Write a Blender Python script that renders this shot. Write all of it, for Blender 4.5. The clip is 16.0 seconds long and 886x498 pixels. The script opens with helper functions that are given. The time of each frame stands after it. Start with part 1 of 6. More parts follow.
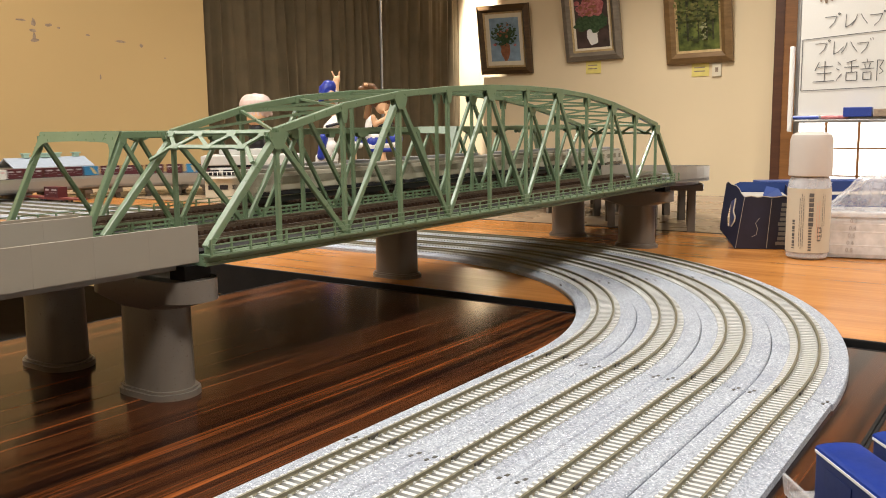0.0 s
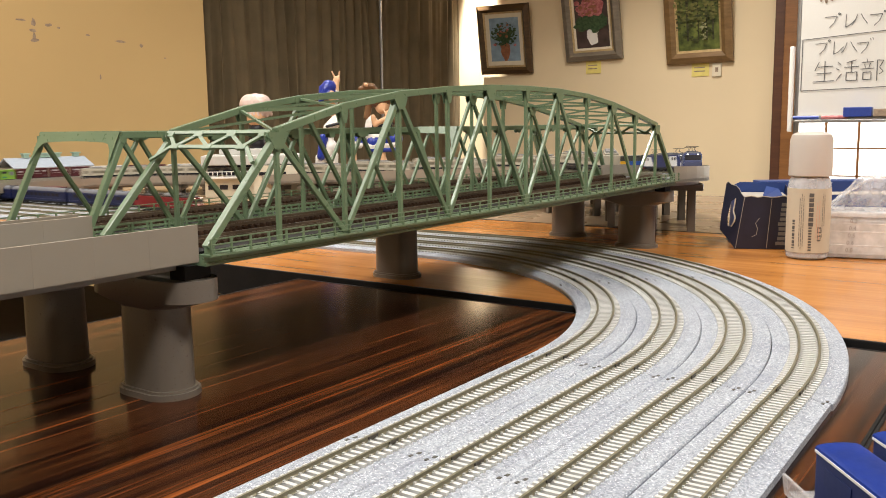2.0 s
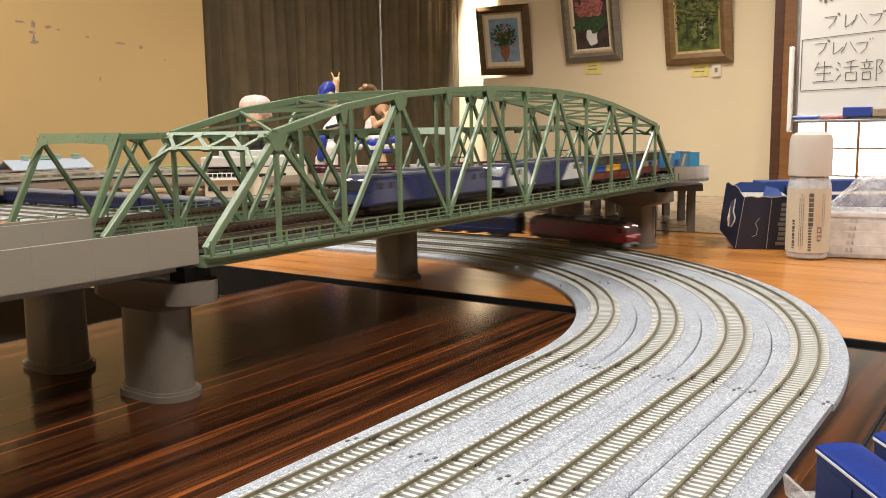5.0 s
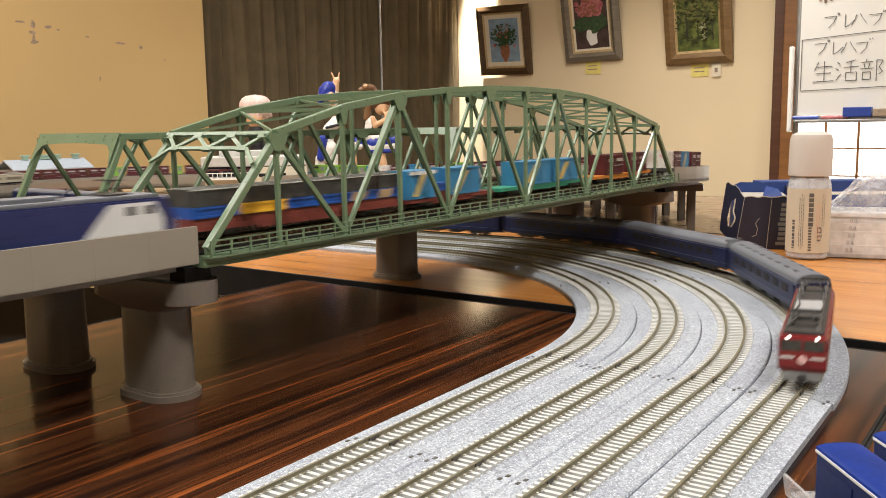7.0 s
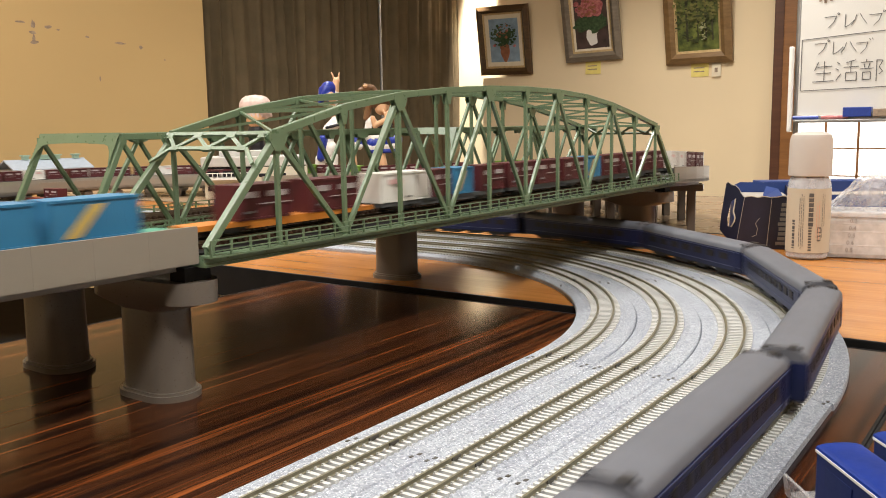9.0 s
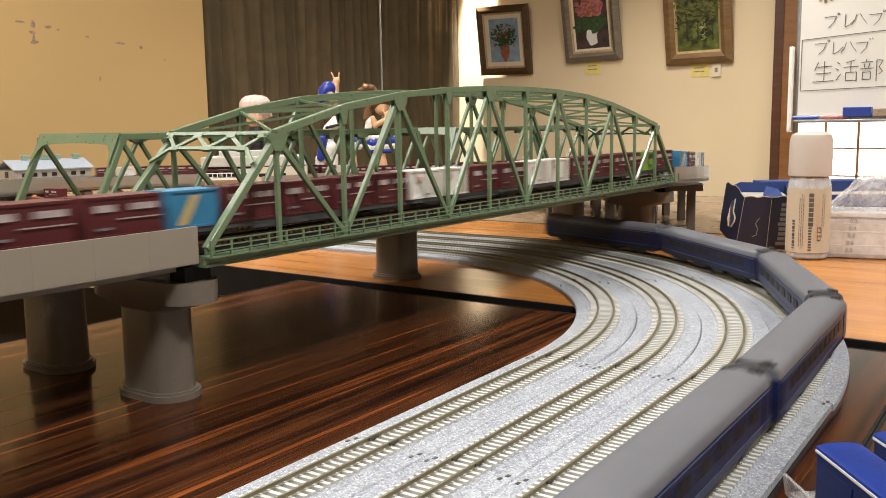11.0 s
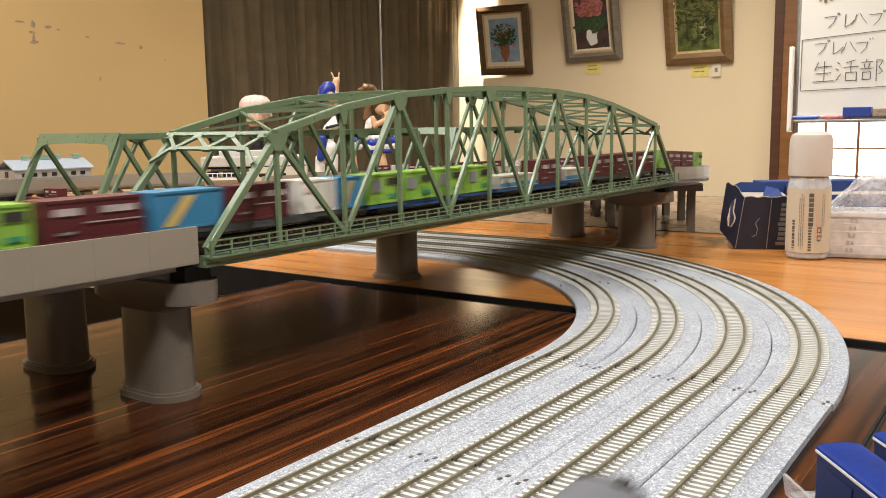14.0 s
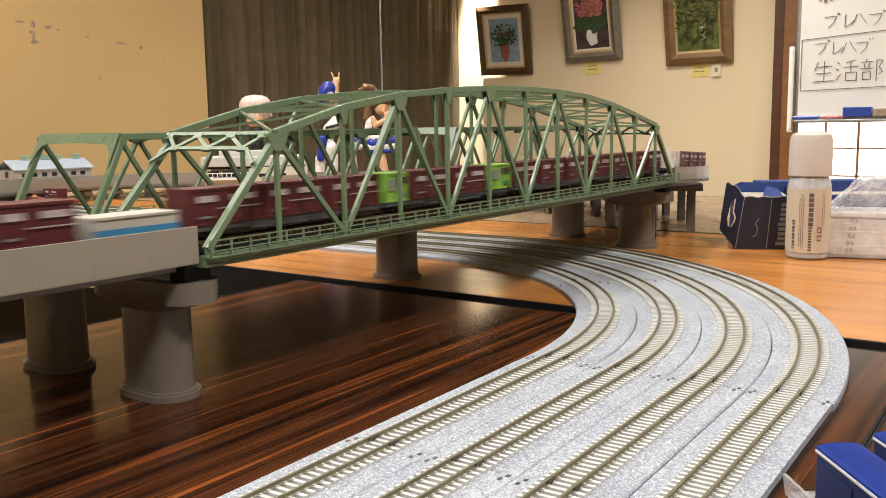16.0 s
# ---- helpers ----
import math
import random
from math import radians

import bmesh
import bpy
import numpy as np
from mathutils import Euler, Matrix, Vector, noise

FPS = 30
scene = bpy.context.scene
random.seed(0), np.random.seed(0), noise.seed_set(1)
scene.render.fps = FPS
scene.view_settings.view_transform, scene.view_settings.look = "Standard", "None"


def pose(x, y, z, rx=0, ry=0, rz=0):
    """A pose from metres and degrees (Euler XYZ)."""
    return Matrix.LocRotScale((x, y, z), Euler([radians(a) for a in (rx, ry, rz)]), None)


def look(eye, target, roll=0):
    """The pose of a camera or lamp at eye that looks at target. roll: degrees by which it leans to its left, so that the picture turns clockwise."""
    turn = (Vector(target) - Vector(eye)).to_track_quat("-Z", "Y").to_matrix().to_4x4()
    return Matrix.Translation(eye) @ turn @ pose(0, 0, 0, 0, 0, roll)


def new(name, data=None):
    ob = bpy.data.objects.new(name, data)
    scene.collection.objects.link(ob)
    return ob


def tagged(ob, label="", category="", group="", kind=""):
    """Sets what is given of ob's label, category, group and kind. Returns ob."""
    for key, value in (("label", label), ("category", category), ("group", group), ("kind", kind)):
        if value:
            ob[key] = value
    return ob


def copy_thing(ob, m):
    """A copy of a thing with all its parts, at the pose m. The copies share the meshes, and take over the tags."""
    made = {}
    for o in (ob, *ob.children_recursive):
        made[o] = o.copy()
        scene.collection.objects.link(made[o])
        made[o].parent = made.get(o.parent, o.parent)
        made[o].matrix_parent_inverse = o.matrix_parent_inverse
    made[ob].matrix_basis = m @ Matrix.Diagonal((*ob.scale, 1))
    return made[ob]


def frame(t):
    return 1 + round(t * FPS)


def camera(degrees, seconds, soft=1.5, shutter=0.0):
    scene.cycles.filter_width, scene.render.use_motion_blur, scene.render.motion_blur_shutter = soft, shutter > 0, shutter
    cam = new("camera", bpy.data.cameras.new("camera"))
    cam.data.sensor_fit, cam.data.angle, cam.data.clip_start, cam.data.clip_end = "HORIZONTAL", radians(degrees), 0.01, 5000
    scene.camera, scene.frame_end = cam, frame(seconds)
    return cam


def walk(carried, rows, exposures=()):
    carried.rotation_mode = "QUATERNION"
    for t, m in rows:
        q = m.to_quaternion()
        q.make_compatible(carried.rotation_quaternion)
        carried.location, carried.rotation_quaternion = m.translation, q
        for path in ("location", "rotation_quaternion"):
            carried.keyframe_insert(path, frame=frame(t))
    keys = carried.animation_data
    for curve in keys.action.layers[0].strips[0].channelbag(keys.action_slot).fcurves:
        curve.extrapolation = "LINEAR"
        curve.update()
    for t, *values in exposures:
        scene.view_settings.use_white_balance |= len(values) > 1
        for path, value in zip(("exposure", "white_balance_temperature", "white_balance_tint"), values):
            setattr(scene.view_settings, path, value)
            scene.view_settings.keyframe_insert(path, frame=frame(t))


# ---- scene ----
cam = camera(53.82, 16.0, soft=0.95, shutter=1.0)
EYE = 0.1206                                   # camera over the table tops; z = 0 is the table top
CAM_A = pose(0, 0, EYE) @ pose(0, 0, 0, 90 - 8.05, 0, 0) @ pose(0, 0, 0, 0, 0, -0.74)
CAM_B = pose(0, 0, EYE) @ pose(0, 0, 0, 90 - 7.99, 0, 0) @ pose(0, 0, 0, 0, 0, -0.88)
walk(cam, [(0.0, CAM_A), (3.0, CAM_A), (4.2, CAM_B), (6.3, CAM_B), (11.0, CAM_B), (16.0, CAM_B)], exposures=[(0.0, 0.0), (16.0, 0.0)])

# ---- light ----
world = bpy.data.worlds.new("room_air")
scene.world = world
world.use_nodes = True
world.node_tree.nodes["Background"].inputs["Color"].default_value = (1.0, 0.86, 0.66, 1)
world.node_tree.nodes["Background"].inputs["Strength"].default_value = 0.02

TH = 54.65                                      # direction of bridge, viaduct and tables, degrees
ROOM = pose(-0.1044, 0.3727, 0, 0, 0, TH)       # along x: the bridge; along y: to its left


def spot_lamp(place, energy, size, colour, target=None, spread=180):
    data = bpy.data.lights.new("unseen_lamp", "AREA")
    data.shape, data.size, data.energy, data.color = "DISK", size, energy, colour
    data.spread = radians(spread)
    ob = new("unseen_lamp", data)
    p = ROOM @ Vector(place)
    ob.matrix_world = look(p, ROOM @ Vector(target) if target else p - Vector((0, 0.001, 1)))
    return ob


WARM = (1.0, 0.965, 0.90)
# Unseen added lamps; the one at (1.4, 1.55) only brightens the wallboard.
for x, y, power, size, spread in ((-1.0, -1.2, 50, 0.5, 180), (-1.0, 1.2, 46, 0.5, 180), (0.9, -1.2, 34, 0.5, 180), (-0.22, 2.15, 11, 0.60, 180), (1.4, 1.55, 24, 0.5, 180), (0.33, 0.66, 26, 0.22, 180), (3.2, -1.0, 34, 0.5, 118), (3.2, 1.1, 36, 0.5, 118)):
    spot_lamp((x, y, 1.84), power, size, WARM, spread=spread)
washer = bpy.data.lights.new("wall_washer", "SPOT")
washer.energy, washer.color, washer.spot_size, washer.spot_blend, washer.shadow_soft_size = 1250, (1.0, 0.94, 0.85), radians(19), 0.8, 0.02
new("wall_washer", washer).matrix_world = look(ROOM @ Vector((4.40, 2.77, 1.80)), ROOM @ Vector((4.60, 2.83, 0.62)))

# ---- materials ----


def material(name, colour, rough=0.5, metal=0.0, spread=0.12, scale=40.0, bump=0.0, fine=400.0, colour2=None, coat=0.0, spec=0.5):
    m = bpy.data.materials.new(name)
    m.use_nodes = True
    nt = m.node_tree
    b = nt.nodes["Principled BSDF"]
    b.inputs["Roughness"].default_value = rough
    b.inputs["Metallic"].default_value = metal
    b.inputs["Coat Weight"].default_value = coat
    b.inputs["Specular IOR Level"].default_value = spec
    co = nt.nodes.new("ShaderNodeTexCoord")
    n1 = nt.nodes.new("ShaderNodeTexNoise")
    n1.inputs["Scale"].default_value = scale
    n1.inputs["Detail"].default_value = 6
    nt.links.new(co.outputs["Object"], n1.inputs["Vector"])
    ramp = nt.nodes.new("ShaderNodeValToRGB")
    c2 = colour2 or tuple(c * (1 - spread) for c in colour)
    c1 = colour if colour2 else tuple(min(1, c * (1 + spread)) for c in colour)
    ramp.color_ramp.elements[0].position, ramp.color_ramp.elements[1].position = 0.32, 0.68
    ramp.color_ramp.elements[0].color, ramp.color_ramp.elements[1].color = (*c2, 1), (*c1, 1)
    nt.links.new(n1.outputs["Fac"], ramp.inputs["Fac"])
    nt.links.new(ramp.outputs["Color"], b.inputs["Base Color"])
    n2 = nt.nodes.new("ShaderNodeTexNoise")
    n2.inputs["Scale"].default_value = fine
    n2.inputs["Detail"].default_value = 4
    nt.links.new(co.outputs["Object"], n2.inputs["Vector"])
    mr = nt.nodes.new("ShaderNodeMapRange")
    mr.inputs["To Min"].default_value, mr.inputs["To Max"].default_value = max(0.02, rough - 0.08), min(1, rough + 0.08)
    nt.links.new(n2.outputs["Fac"], mr.inputs["Value"])
    nt.links.new(mr.outputs["Result"], b.inputs["Roughness"])
    if bump:
        bp = nt.nodes.new("ShaderNodeBump")
        bp.inputs["Strength"].default_value = bump
        bp.inputs["Distance"].default_value = 0.3 / fine
        nt.links.new(n2.outputs["Fac"], bp.inputs["Height"])
        nt.links.new(bp.outputs["Normal"], b.inputs["Normal"])
    return m


def glow(name, colour, strength):
    m = bpy.data.materials.new(name)
    m.use_nodes = True
    b = m.node_tree.nodes["Principled BSDF"]
    b.inputs["Base Color"].default_value = (*colour, 1)
    b.inputs["Emission Color"].default_value = (*colour, 1)
    b.inputs["Emission Strength"].default_value = strength
    return m


def film(name, clearness, white, rough=0.08):
    """Thin clear plastic: mostly see-through, partly milky, with a gloss on top."""
    m = bpy.data.materials.new(name)
    m.use_nodes = True
    nt = m.node_tree
    b = nt.nodes["Principled BSDF"]
    b.inputs["Base Color"].default_value = (white, white, white * 1.02, 1)
    b.inputs["Roughness"].default_value = rough
    tr = nt.nodes.new("ShaderNodeBsdfTransparent")
    mx = nt.nodes.new("ShaderNodeMixShader")
    co = nt.nodes.new("ShaderNodeTexCoord")
    n = nt.nodes.new("ShaderNodeTexNoise")
    n.inputs["Scale"].default_value = 90
    n.inputs["Detail"].default_value = 5
    nt.links.new(co.outputs["Object"], n.inputs["Vector"])
    mr = nt.nodes.new("ShaderNodeMapRange")
    mr.inputs["From Min"].default_value, mr.inputs["From Max"].default_value = 0.35, 0.65
    mr.inputs["To Min"].default_value, mr.inputs["To Max"].default_value = clearness + 0.08, clearness - 0.12
    nt.links.new(n.outputs["Fac"], mr.inputs["Value"])
    nt.links.new(mr.outputs["Result"], mx.inputs["Fac"])
    nt.links.new(b.outputs["BSDF"], mx.inputs[1])
    nt.links.new(tr.outputs["BSDF"], mx.inputs[2])
    nt.links.new(mx.outputs["Shader"], nt.nodes["Material Output"].inputs["Surface"])
    return m


def clear(name, colour=(1, 1, 1), rough=0.05, ior=1.3):
    m = bpy.data.materials.new(name)
    m.use_nodes = True
    b = m.node_tree.nodes["Principled BSDF"]
    b.inputs["Base Color"].default_value = (*colour, 1)
    b.inputs["Transmission Weight"].default_value = 1.0
    b.inputs["Roughness"].default_value = rough
    b.inputs["IOR"].default_value = ior
    return m


def wood(name, stops, along, across, rough=0.12, gloss_bump=0.02, wobble=0.0, by_x=False, spec=0.5, pore=0.12):
    """Long grain along the thing's own y axis, or its x axis."""
    m = bpy.data.materials.new(name)
    m.use_nodes = True
    nt = m.node_tree
    b = nt.nodes["Principled BSDF"]
    b.inputs["Specular IOR Level"].default_value = spec
    co = nt.nodes.new("ShaderNodeTexCoord")
    mp = nt.nodes.new("ShaderNodeMapping")
    mp.inputs["Scale"].default_value = (along, across, across) if by_x else (across, along, across)
    nt.links.new(co.outputs["Object"], mp.inputs["Vector"])
    n = nt.nodes.new("ShaderNodeTexNoise")
    n.inputs["Scale"].default_value = 1.0
    n.inputs["Detail"].default_value = 9
    n.inputs["Roughness"].default_value = 0.62
    n.inputs["Distortion"].default_value = wobble
    nt.links.new(mp.outputs["Vector"], n.inputs["Vector"])
    ramp = nt.nodes.new("ShaderNodeValToRGB")
    els = ramp.color_ramp.elements
    while len(els) < len(stops):
        els.new(0.5)
    for e, (p, c) in zip(els, stops):
        e.position, e.color = p, (*c, 1)
    nt.links.new(n.outputs["Fac"], ramp.inputs["Fac"])
    fibre = nt.nodes.new("ShaderNodeTexNoise")
    fibre.inputs["Scale"].default_value = 9.0
    fibre.inputs["Detail"].default_value = 5
    nt.links.new(mp.outputs["Vector"], fibre.inputs["Vector"])
    pores = nt.nodes.new("ShaderNodeValToRGB")
    pores.color_ramp.elements[0].position, pores.color_ramp.elements[1].position = 0.38, 0.62
    pores.color_ramp.elements[0].color, pores.color_ramp.elements[1].color = (1 - pore, 1 - pore, 1 - pore, 1), (1, 1, 1, 1)
    nt.links.new(fibre.outputs["Fac"], pores.inputs["Fac"])
    grain = nt.nodes.new("ShaderNodeMix")
    grain.data_type, grain.blend_type = "RGBA", "MULTIPLY"
    grain.inputs["Factor"].default_value = 1.0
    nt.links.new(ramp.outputs["Color"], grain.inputs["A"])
    nt.links.new(pores.outputs["Color"], grain.inputs["B"])
    nt.links.new(grain.outputs["Result"], b.inputs["Base Color"])
    n2 = nt.nodes.new("ShaderNodeTexNoise")
    n2.inputs["Scale"].default_value = 14
    nt.links.new(co.outputs["Object"], n2.inputs["Vector"])
    mr = nt.nodes.new("ShaderNodeMapRange")
    mr.inputs["To Min"].default_value, mr.inputs["To Max"].default_value = rough * 0.75, rough * 1.5
    nt.links.new(n2.outputs["Fac"], mr.inputs["Value"])
    nt.links.new(mr.outputs["Result"], b.inputs["Roughness"])
    bp = nt.nodes.new("ShaderNodeBump")
    bp.inputs["Strength"].default_value = gloss_bump
    bp.inputs["Distance"].default_value = 0.0005
    nt.links.new(n.outputs["Fac"], bp.inputs["Height"])
    nt.links.new(bp.outputs["Normal"], b.inputs["Normal"])
    return m


def ballast(name):
    m = bpy.data.materials.new(name)
    m.use_nodes = True
    nt = m.node_tree
    b = nt.nodes["Principled BSDF"]
    b.inputs["Roughness"].default_value = 0.6
    co = nt.nodes.new("ShaderNodeTexCoord")
    v = nt.nodes.new("ShaderNodeTexVoronoi")
    v.inputs["Scale"].default_value = 1250
    nt.links.new(co.outputs["Object"], v.inputs["Vector"])
    bw = nt.nodes.new("ShaderNodeRGBToBW")
    nt.links.new(v.outputs["Color"], bw.inputs["Color"])
    r1 = nt.nodes.new("ShaderNodeValToRGB")
    r1.color_ramp.elements[0].position, r1.color_ramp.elements[1].position = 0.15, 0.85
    r1.color_ramp.elements[0].color, r1.color_ramp.elements[1].color = (0.215, 0.235, 0.27, 1), (0.425, 0.46, 0.515, 1)
    nt.links.new(bw.outputs["Val"], r1.inputs["Fac"])
    n = nt.nodes.new("ShaderNodeTexNoise")
    n.inputs["Scale"].default_value = 30
    n.inputs["Detail"].default_value = 5
    nt.links.new(co.outputs["Object"], n.inputs["Vector"])
    r2 = nt.nodes.new("ShaderNodeValToRGB")
    r2.color_ramp.elements[0].position, r2.color_ramp.elements[1].position = 0.3, 0.7
    r2.color_ramp.elements[0].color, r2.color_ramp.elements[1].color = (0.82, 0.82, 0.86, 1), (1, 1, 1, 1)
    nt.links.new(n.outputs["Fac"], r2.inputs["Fac"])
    mx = nt.nodes.new("ShaderNodeMix")
    mx.data_type, mx.blend_type = "RGBA", "MULTIPLY"
    mx.inputs["Factor"].default_value = 1.0
    nt.links.new(r1.outputs["Color"], mx.inputs["A"])
    nt.links.new(r2.outputs["Color"], mx.inputs["B"])
    # white flecks: pale speckle, with the grains' glints put into the colour too
    v2 = nt.nodes.new("ShaderNodeTexNoise")
    v2.inputs["Scale"].default_value = 1500
    v2.inputs["Detail"].default_value = 3
    nt.links.new(co.outputs["Object"], v2.inputs["Vector"])
    r3 = nt.nodes.new("ShaderNodeValToRGB")
    r3.color_ramp.elements[0].position, r3.color_ramp.elements[1].position = 0.61, 0.67
    r3.color_ramp.elements[0].color, r3.color_ramp.elements[1].color = (0, 0, 0, 1), (1, 1, 1, 1)
    nt.links.new(v2.outputs["Fac"], r3.inputs["Fac"])
    m2 = nt.nodes.new("ShaderNodeMix")
    m2.data_type = "RGBA"
    nt.links.new(r3.outputs["Color"], m2.inputs["Factor"])
    nt.links.new(mx.outputs["Result"], m2.inputs["A"])
    m2.inputs["B"].default_value = (0.80, 0.83, 0.87, 1)
    nt.links.new(m2.outputs["Result"], b.inputs["Base Color"])
    bp = nt.nodes.new("ShaderNodeBump")
    bp.inputs["Strength"].default_value = 0.7
    bp.inputs["Distance"].default_value = 0.0005
    nt.links.new(bw.outputs["Val"], bp.inputs["Height"])
    nt.links.new(bp.outputs["Normal"], b.inputs["Normal"])
    return m


M_GREEN = material("bridge_green", (0.138, 0.200, 0.118), 0.30, spread=0.06, scale=60, bump=0.05)
M_GREEN_D = material("deck_green", (0.13, 0.21, 0.13), 0.45, spread=0.08, scale=60, bump=0.05)
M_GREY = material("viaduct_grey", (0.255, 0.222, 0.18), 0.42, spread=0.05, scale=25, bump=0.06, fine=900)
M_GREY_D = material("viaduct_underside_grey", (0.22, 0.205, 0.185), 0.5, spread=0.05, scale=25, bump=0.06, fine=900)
M_PIER = material("pier_grey", (0.140, 0.118, 0.097), 0.30, spread=0.06, scale=30, bump=0.05, fine=900)
M_RAIL = material("rail_nickel", (0.185, 0.168, 0.112), 0.42, metal=0.3, spread=0.1, scale=200)
M_RAIL_B = material("browned_bridge_rail", (0.10, 0.070, 0.045), 0.5, metal=0.2, spread=0.15, scale=200)
M_TIE = material("concrete_tie", (0.52, 0.52, 0.505), 0.5, spread=0.08, scale=300, bump=0.1, fine=2500)
M_TIE_D = material("dark_brown_tie", (0.055, 0.03, 0.018), 0.7, spec=0.15, spread=0.2, scale=300, bump=0.1, fine=2500)
M_BALLAST = ballast("grey_ballast")
M_DARKWOOD = wood("rosewood_laminate", [(0.30, (0.008, 0.004, 0.003)), (0.44, (0.022, 0.008, 0.005)), (0.51, (0.10, 0.032, 0.011)), (0.545, (0.022, 0.008, 0.005)), (0.60, (0.24, 0.070, 0.019)), (0.64, (0.06, 0.020, 0.009)), (0.72, (0.34, 0.115, 0.034))], 1.2, 82, 0.15, by_x=True, spec=0.17, pore=0.5)
M_ORANGE = wood("teak_laminate", [(0.3, (0.36, 0.135, 0.03)), (0.5, (0.47, 0.19, 0.045)), (0.7, (0.55, 0.235, 0.06))], 3, 60, 0.2)
M_TAN_TABLE = wood("pale_wood_laminate", [(0.3, (0.30, 0.205, 0.125)), (0.7, (0.37, 0.26, 0.16))], 3, 60, 0.25)
M_BLACK = material("black_edging", (0.010, 0.009, 0.009), 0.6, spec=0.2, spread=0.2)
M_FILLER = material("charcoal_filler", (0.030, 0.027, 0.025), 0.5, spread=0.2, scale=30)
M_WALL = material("cream_wallpaper", (0.76, 0.61, 0.395), 0.8, spread=0.025, scale=2.2, bump=0.12, fine=260)
M_WALL_L = material("tan_wallboard", (0.53, 0.362, 0.156), 0.75, spread=0.03, scale=1.5, bump=0.06, fine=200)
M_FLOOR = material("dark_carpet", (0.10, 0.07, 0.05), 0.9, spread=0.2, scale=8, bump=0.3, fine=300)
M_CEIL = material("off_white_ceiling", (0.78, 0.74, 0.66), 0.85, spread=0.03, scale=3, bump=0.1, fine=150)
M_CURTAIN = material("grey_brown_curtain", (0.24, 0.178, 0.098), 0.85, spread=0.12, scale=9, bump=0.2, fine=700)
M_POST = wood("brown_post", [(0.3, (0.20, 0.082, 0.024)), (0.7, (0.29, 0.125, 0.038))], 3, 30, 0.35)
M_POST_D = wood("dark_brown_post", [(0.3, (0.07, 0.025, 0.012)), (0.7, (0.11, 0.04, 0.018))], 3, 30, 0.35)
M_WHITE = material("white_plastic", (0.80, 0.78, 0.74), 0.4, spread=0.03)
M_SCREEN = glow("lit_paper_screen", (1.0, 0.97, 0.9), 2.4)

# ---- mesh tools ----


def box(bm, c, s, rz=0.0, bevel=0.0):
    r = bmesh.ops.create_cube(bm, size=1, matrix=Matrix.LocRotScale(c, Euler((0, 0, rz)), s))
    if bevel:
        bmesh.ops.bevel(bm, geom=list({e for v in r["verts"] for e in v.link_edges}), offset=bevel, segments=2, affect="EDGES", profile=0.6)


def beam(bm, a, b, w, h, side=(0, 1, 0)):
    """A square bar from a to b: w along side, h across."""
    a, b = Vector(a), Vector(b)
    d = (b - a).normalized()
    y = Vector(side)
    y = (y - d * y.dot(d)).normalized()
    z = d.cross(y)
    m = Matrix((d, y, z)).transposed().to_4x4()
    m.translation = (a + b) / 2
    r = bmesh.ops.create_cube(bm, size=1, matrix=m @ Matrix.Diagonal(((b - a).length, w, h, 1)))
    if 0.0018 < min(w, h) < 0.006:
        bmesh.ops.bevel(bm, geom=list({e for v in r["verts"] for e in v.link_edges}), offset=0.00028, segments=1, affect="EDGES")


def cylinder(bm, c, r, h, seg=32, r2=None):
    bmesh.ops.create_cone(bm, cap_ends=True, segments=seg, radius1=r, radius2=r if r2 is None else r2, depth=h, matrix=Matrix.Translation(c))


def sweep(bm, pts, profile, closed=True):
    """pts: (x, y, z, heading); profile: (to the left, up)."""
    rows = []
    for x, y, z, a in pts:
        nx, ny = -math.sin(a), math.cos(a)
        rows.append([bm.verts.new((x + nx * l, y + ny * l, z + h)) for l, h in profile])
    k = len(profile)
    for r0, r1 in zip(rows, rows[1:]):
        for i in range(k if closed else k - 1):
            bm.faces.new((r0[i], r0[(i + 1) % k], r1[(i + 1) % k], r1[i]))
    if closed:
        bm.faces.new(rows[0])
        bm.faces.new(rows[-1][::-1])


def extrude_outline(bm, outline, z0, z1, bevel=0.0):
    lo = [bm.verts.new((x, y, z0)) for x, y in outline]
    f = bm.faces.new(lo)
    up = bmesh.ops.extrude_face_region(bm, geom=[f])
    bmesh.ops.translate(bm, verts=[v for v in up["geom"] if isinstance(v, bmesh.types.BMVert)], vec=(0, 0, z1 - z0))


def lathe(bm, rz, seg=40, c=(0, 0, 0)):
    rows = []
    for r, z in rz:
        rows.append([bm.verts.new((c[0] + r * math.cos(2 * math.pi * i / seg), c[1] + r * math.sin(2 * math.pi * i / seg), c[2] + z)) for i in range(seg)])
    for a, b in zip(rows, rows[1:]):
        for i in range(seg):
            bm.faces.new((a[i], a[(i + 1) % seg], b[(i + 1) % seg], b[i]))
    bm.faces.new(rows[0][::-1])
    bm.faces.new(rows[-1])


def finish(bm, name, mat, smooth=False):
    bmesh.ops.recalc_face_normals(bm, faces=bm.faces)
    me = bpy.data.meshes.new(name)
    bm.to_mesh(me)
    bm.free()
    for m in mat if isinstance(mat, (list, tuple)) else (mat,):
        me.materials.append(m)
    if smooth:
        me.polygons.foreach_set("use_smooth", [True] * len(me.polygons))
        me.set_sharp_from_angle(angle=radians(38))
    return me


def part(name, bm, mat, parent, label="", smooth=False):
    ob = new(name, finish(bm, name, mat, smooth))
    ob.parent = parent
    if label:
        tagged(ob, label)
    return ob


def thing(name, m, label, category, group="", kind=""):
    ob = new(name)
    ob.empty_display_size = 0.05
    ob.matrix_world = m
    return tagged(ob, label, category, group, kind)


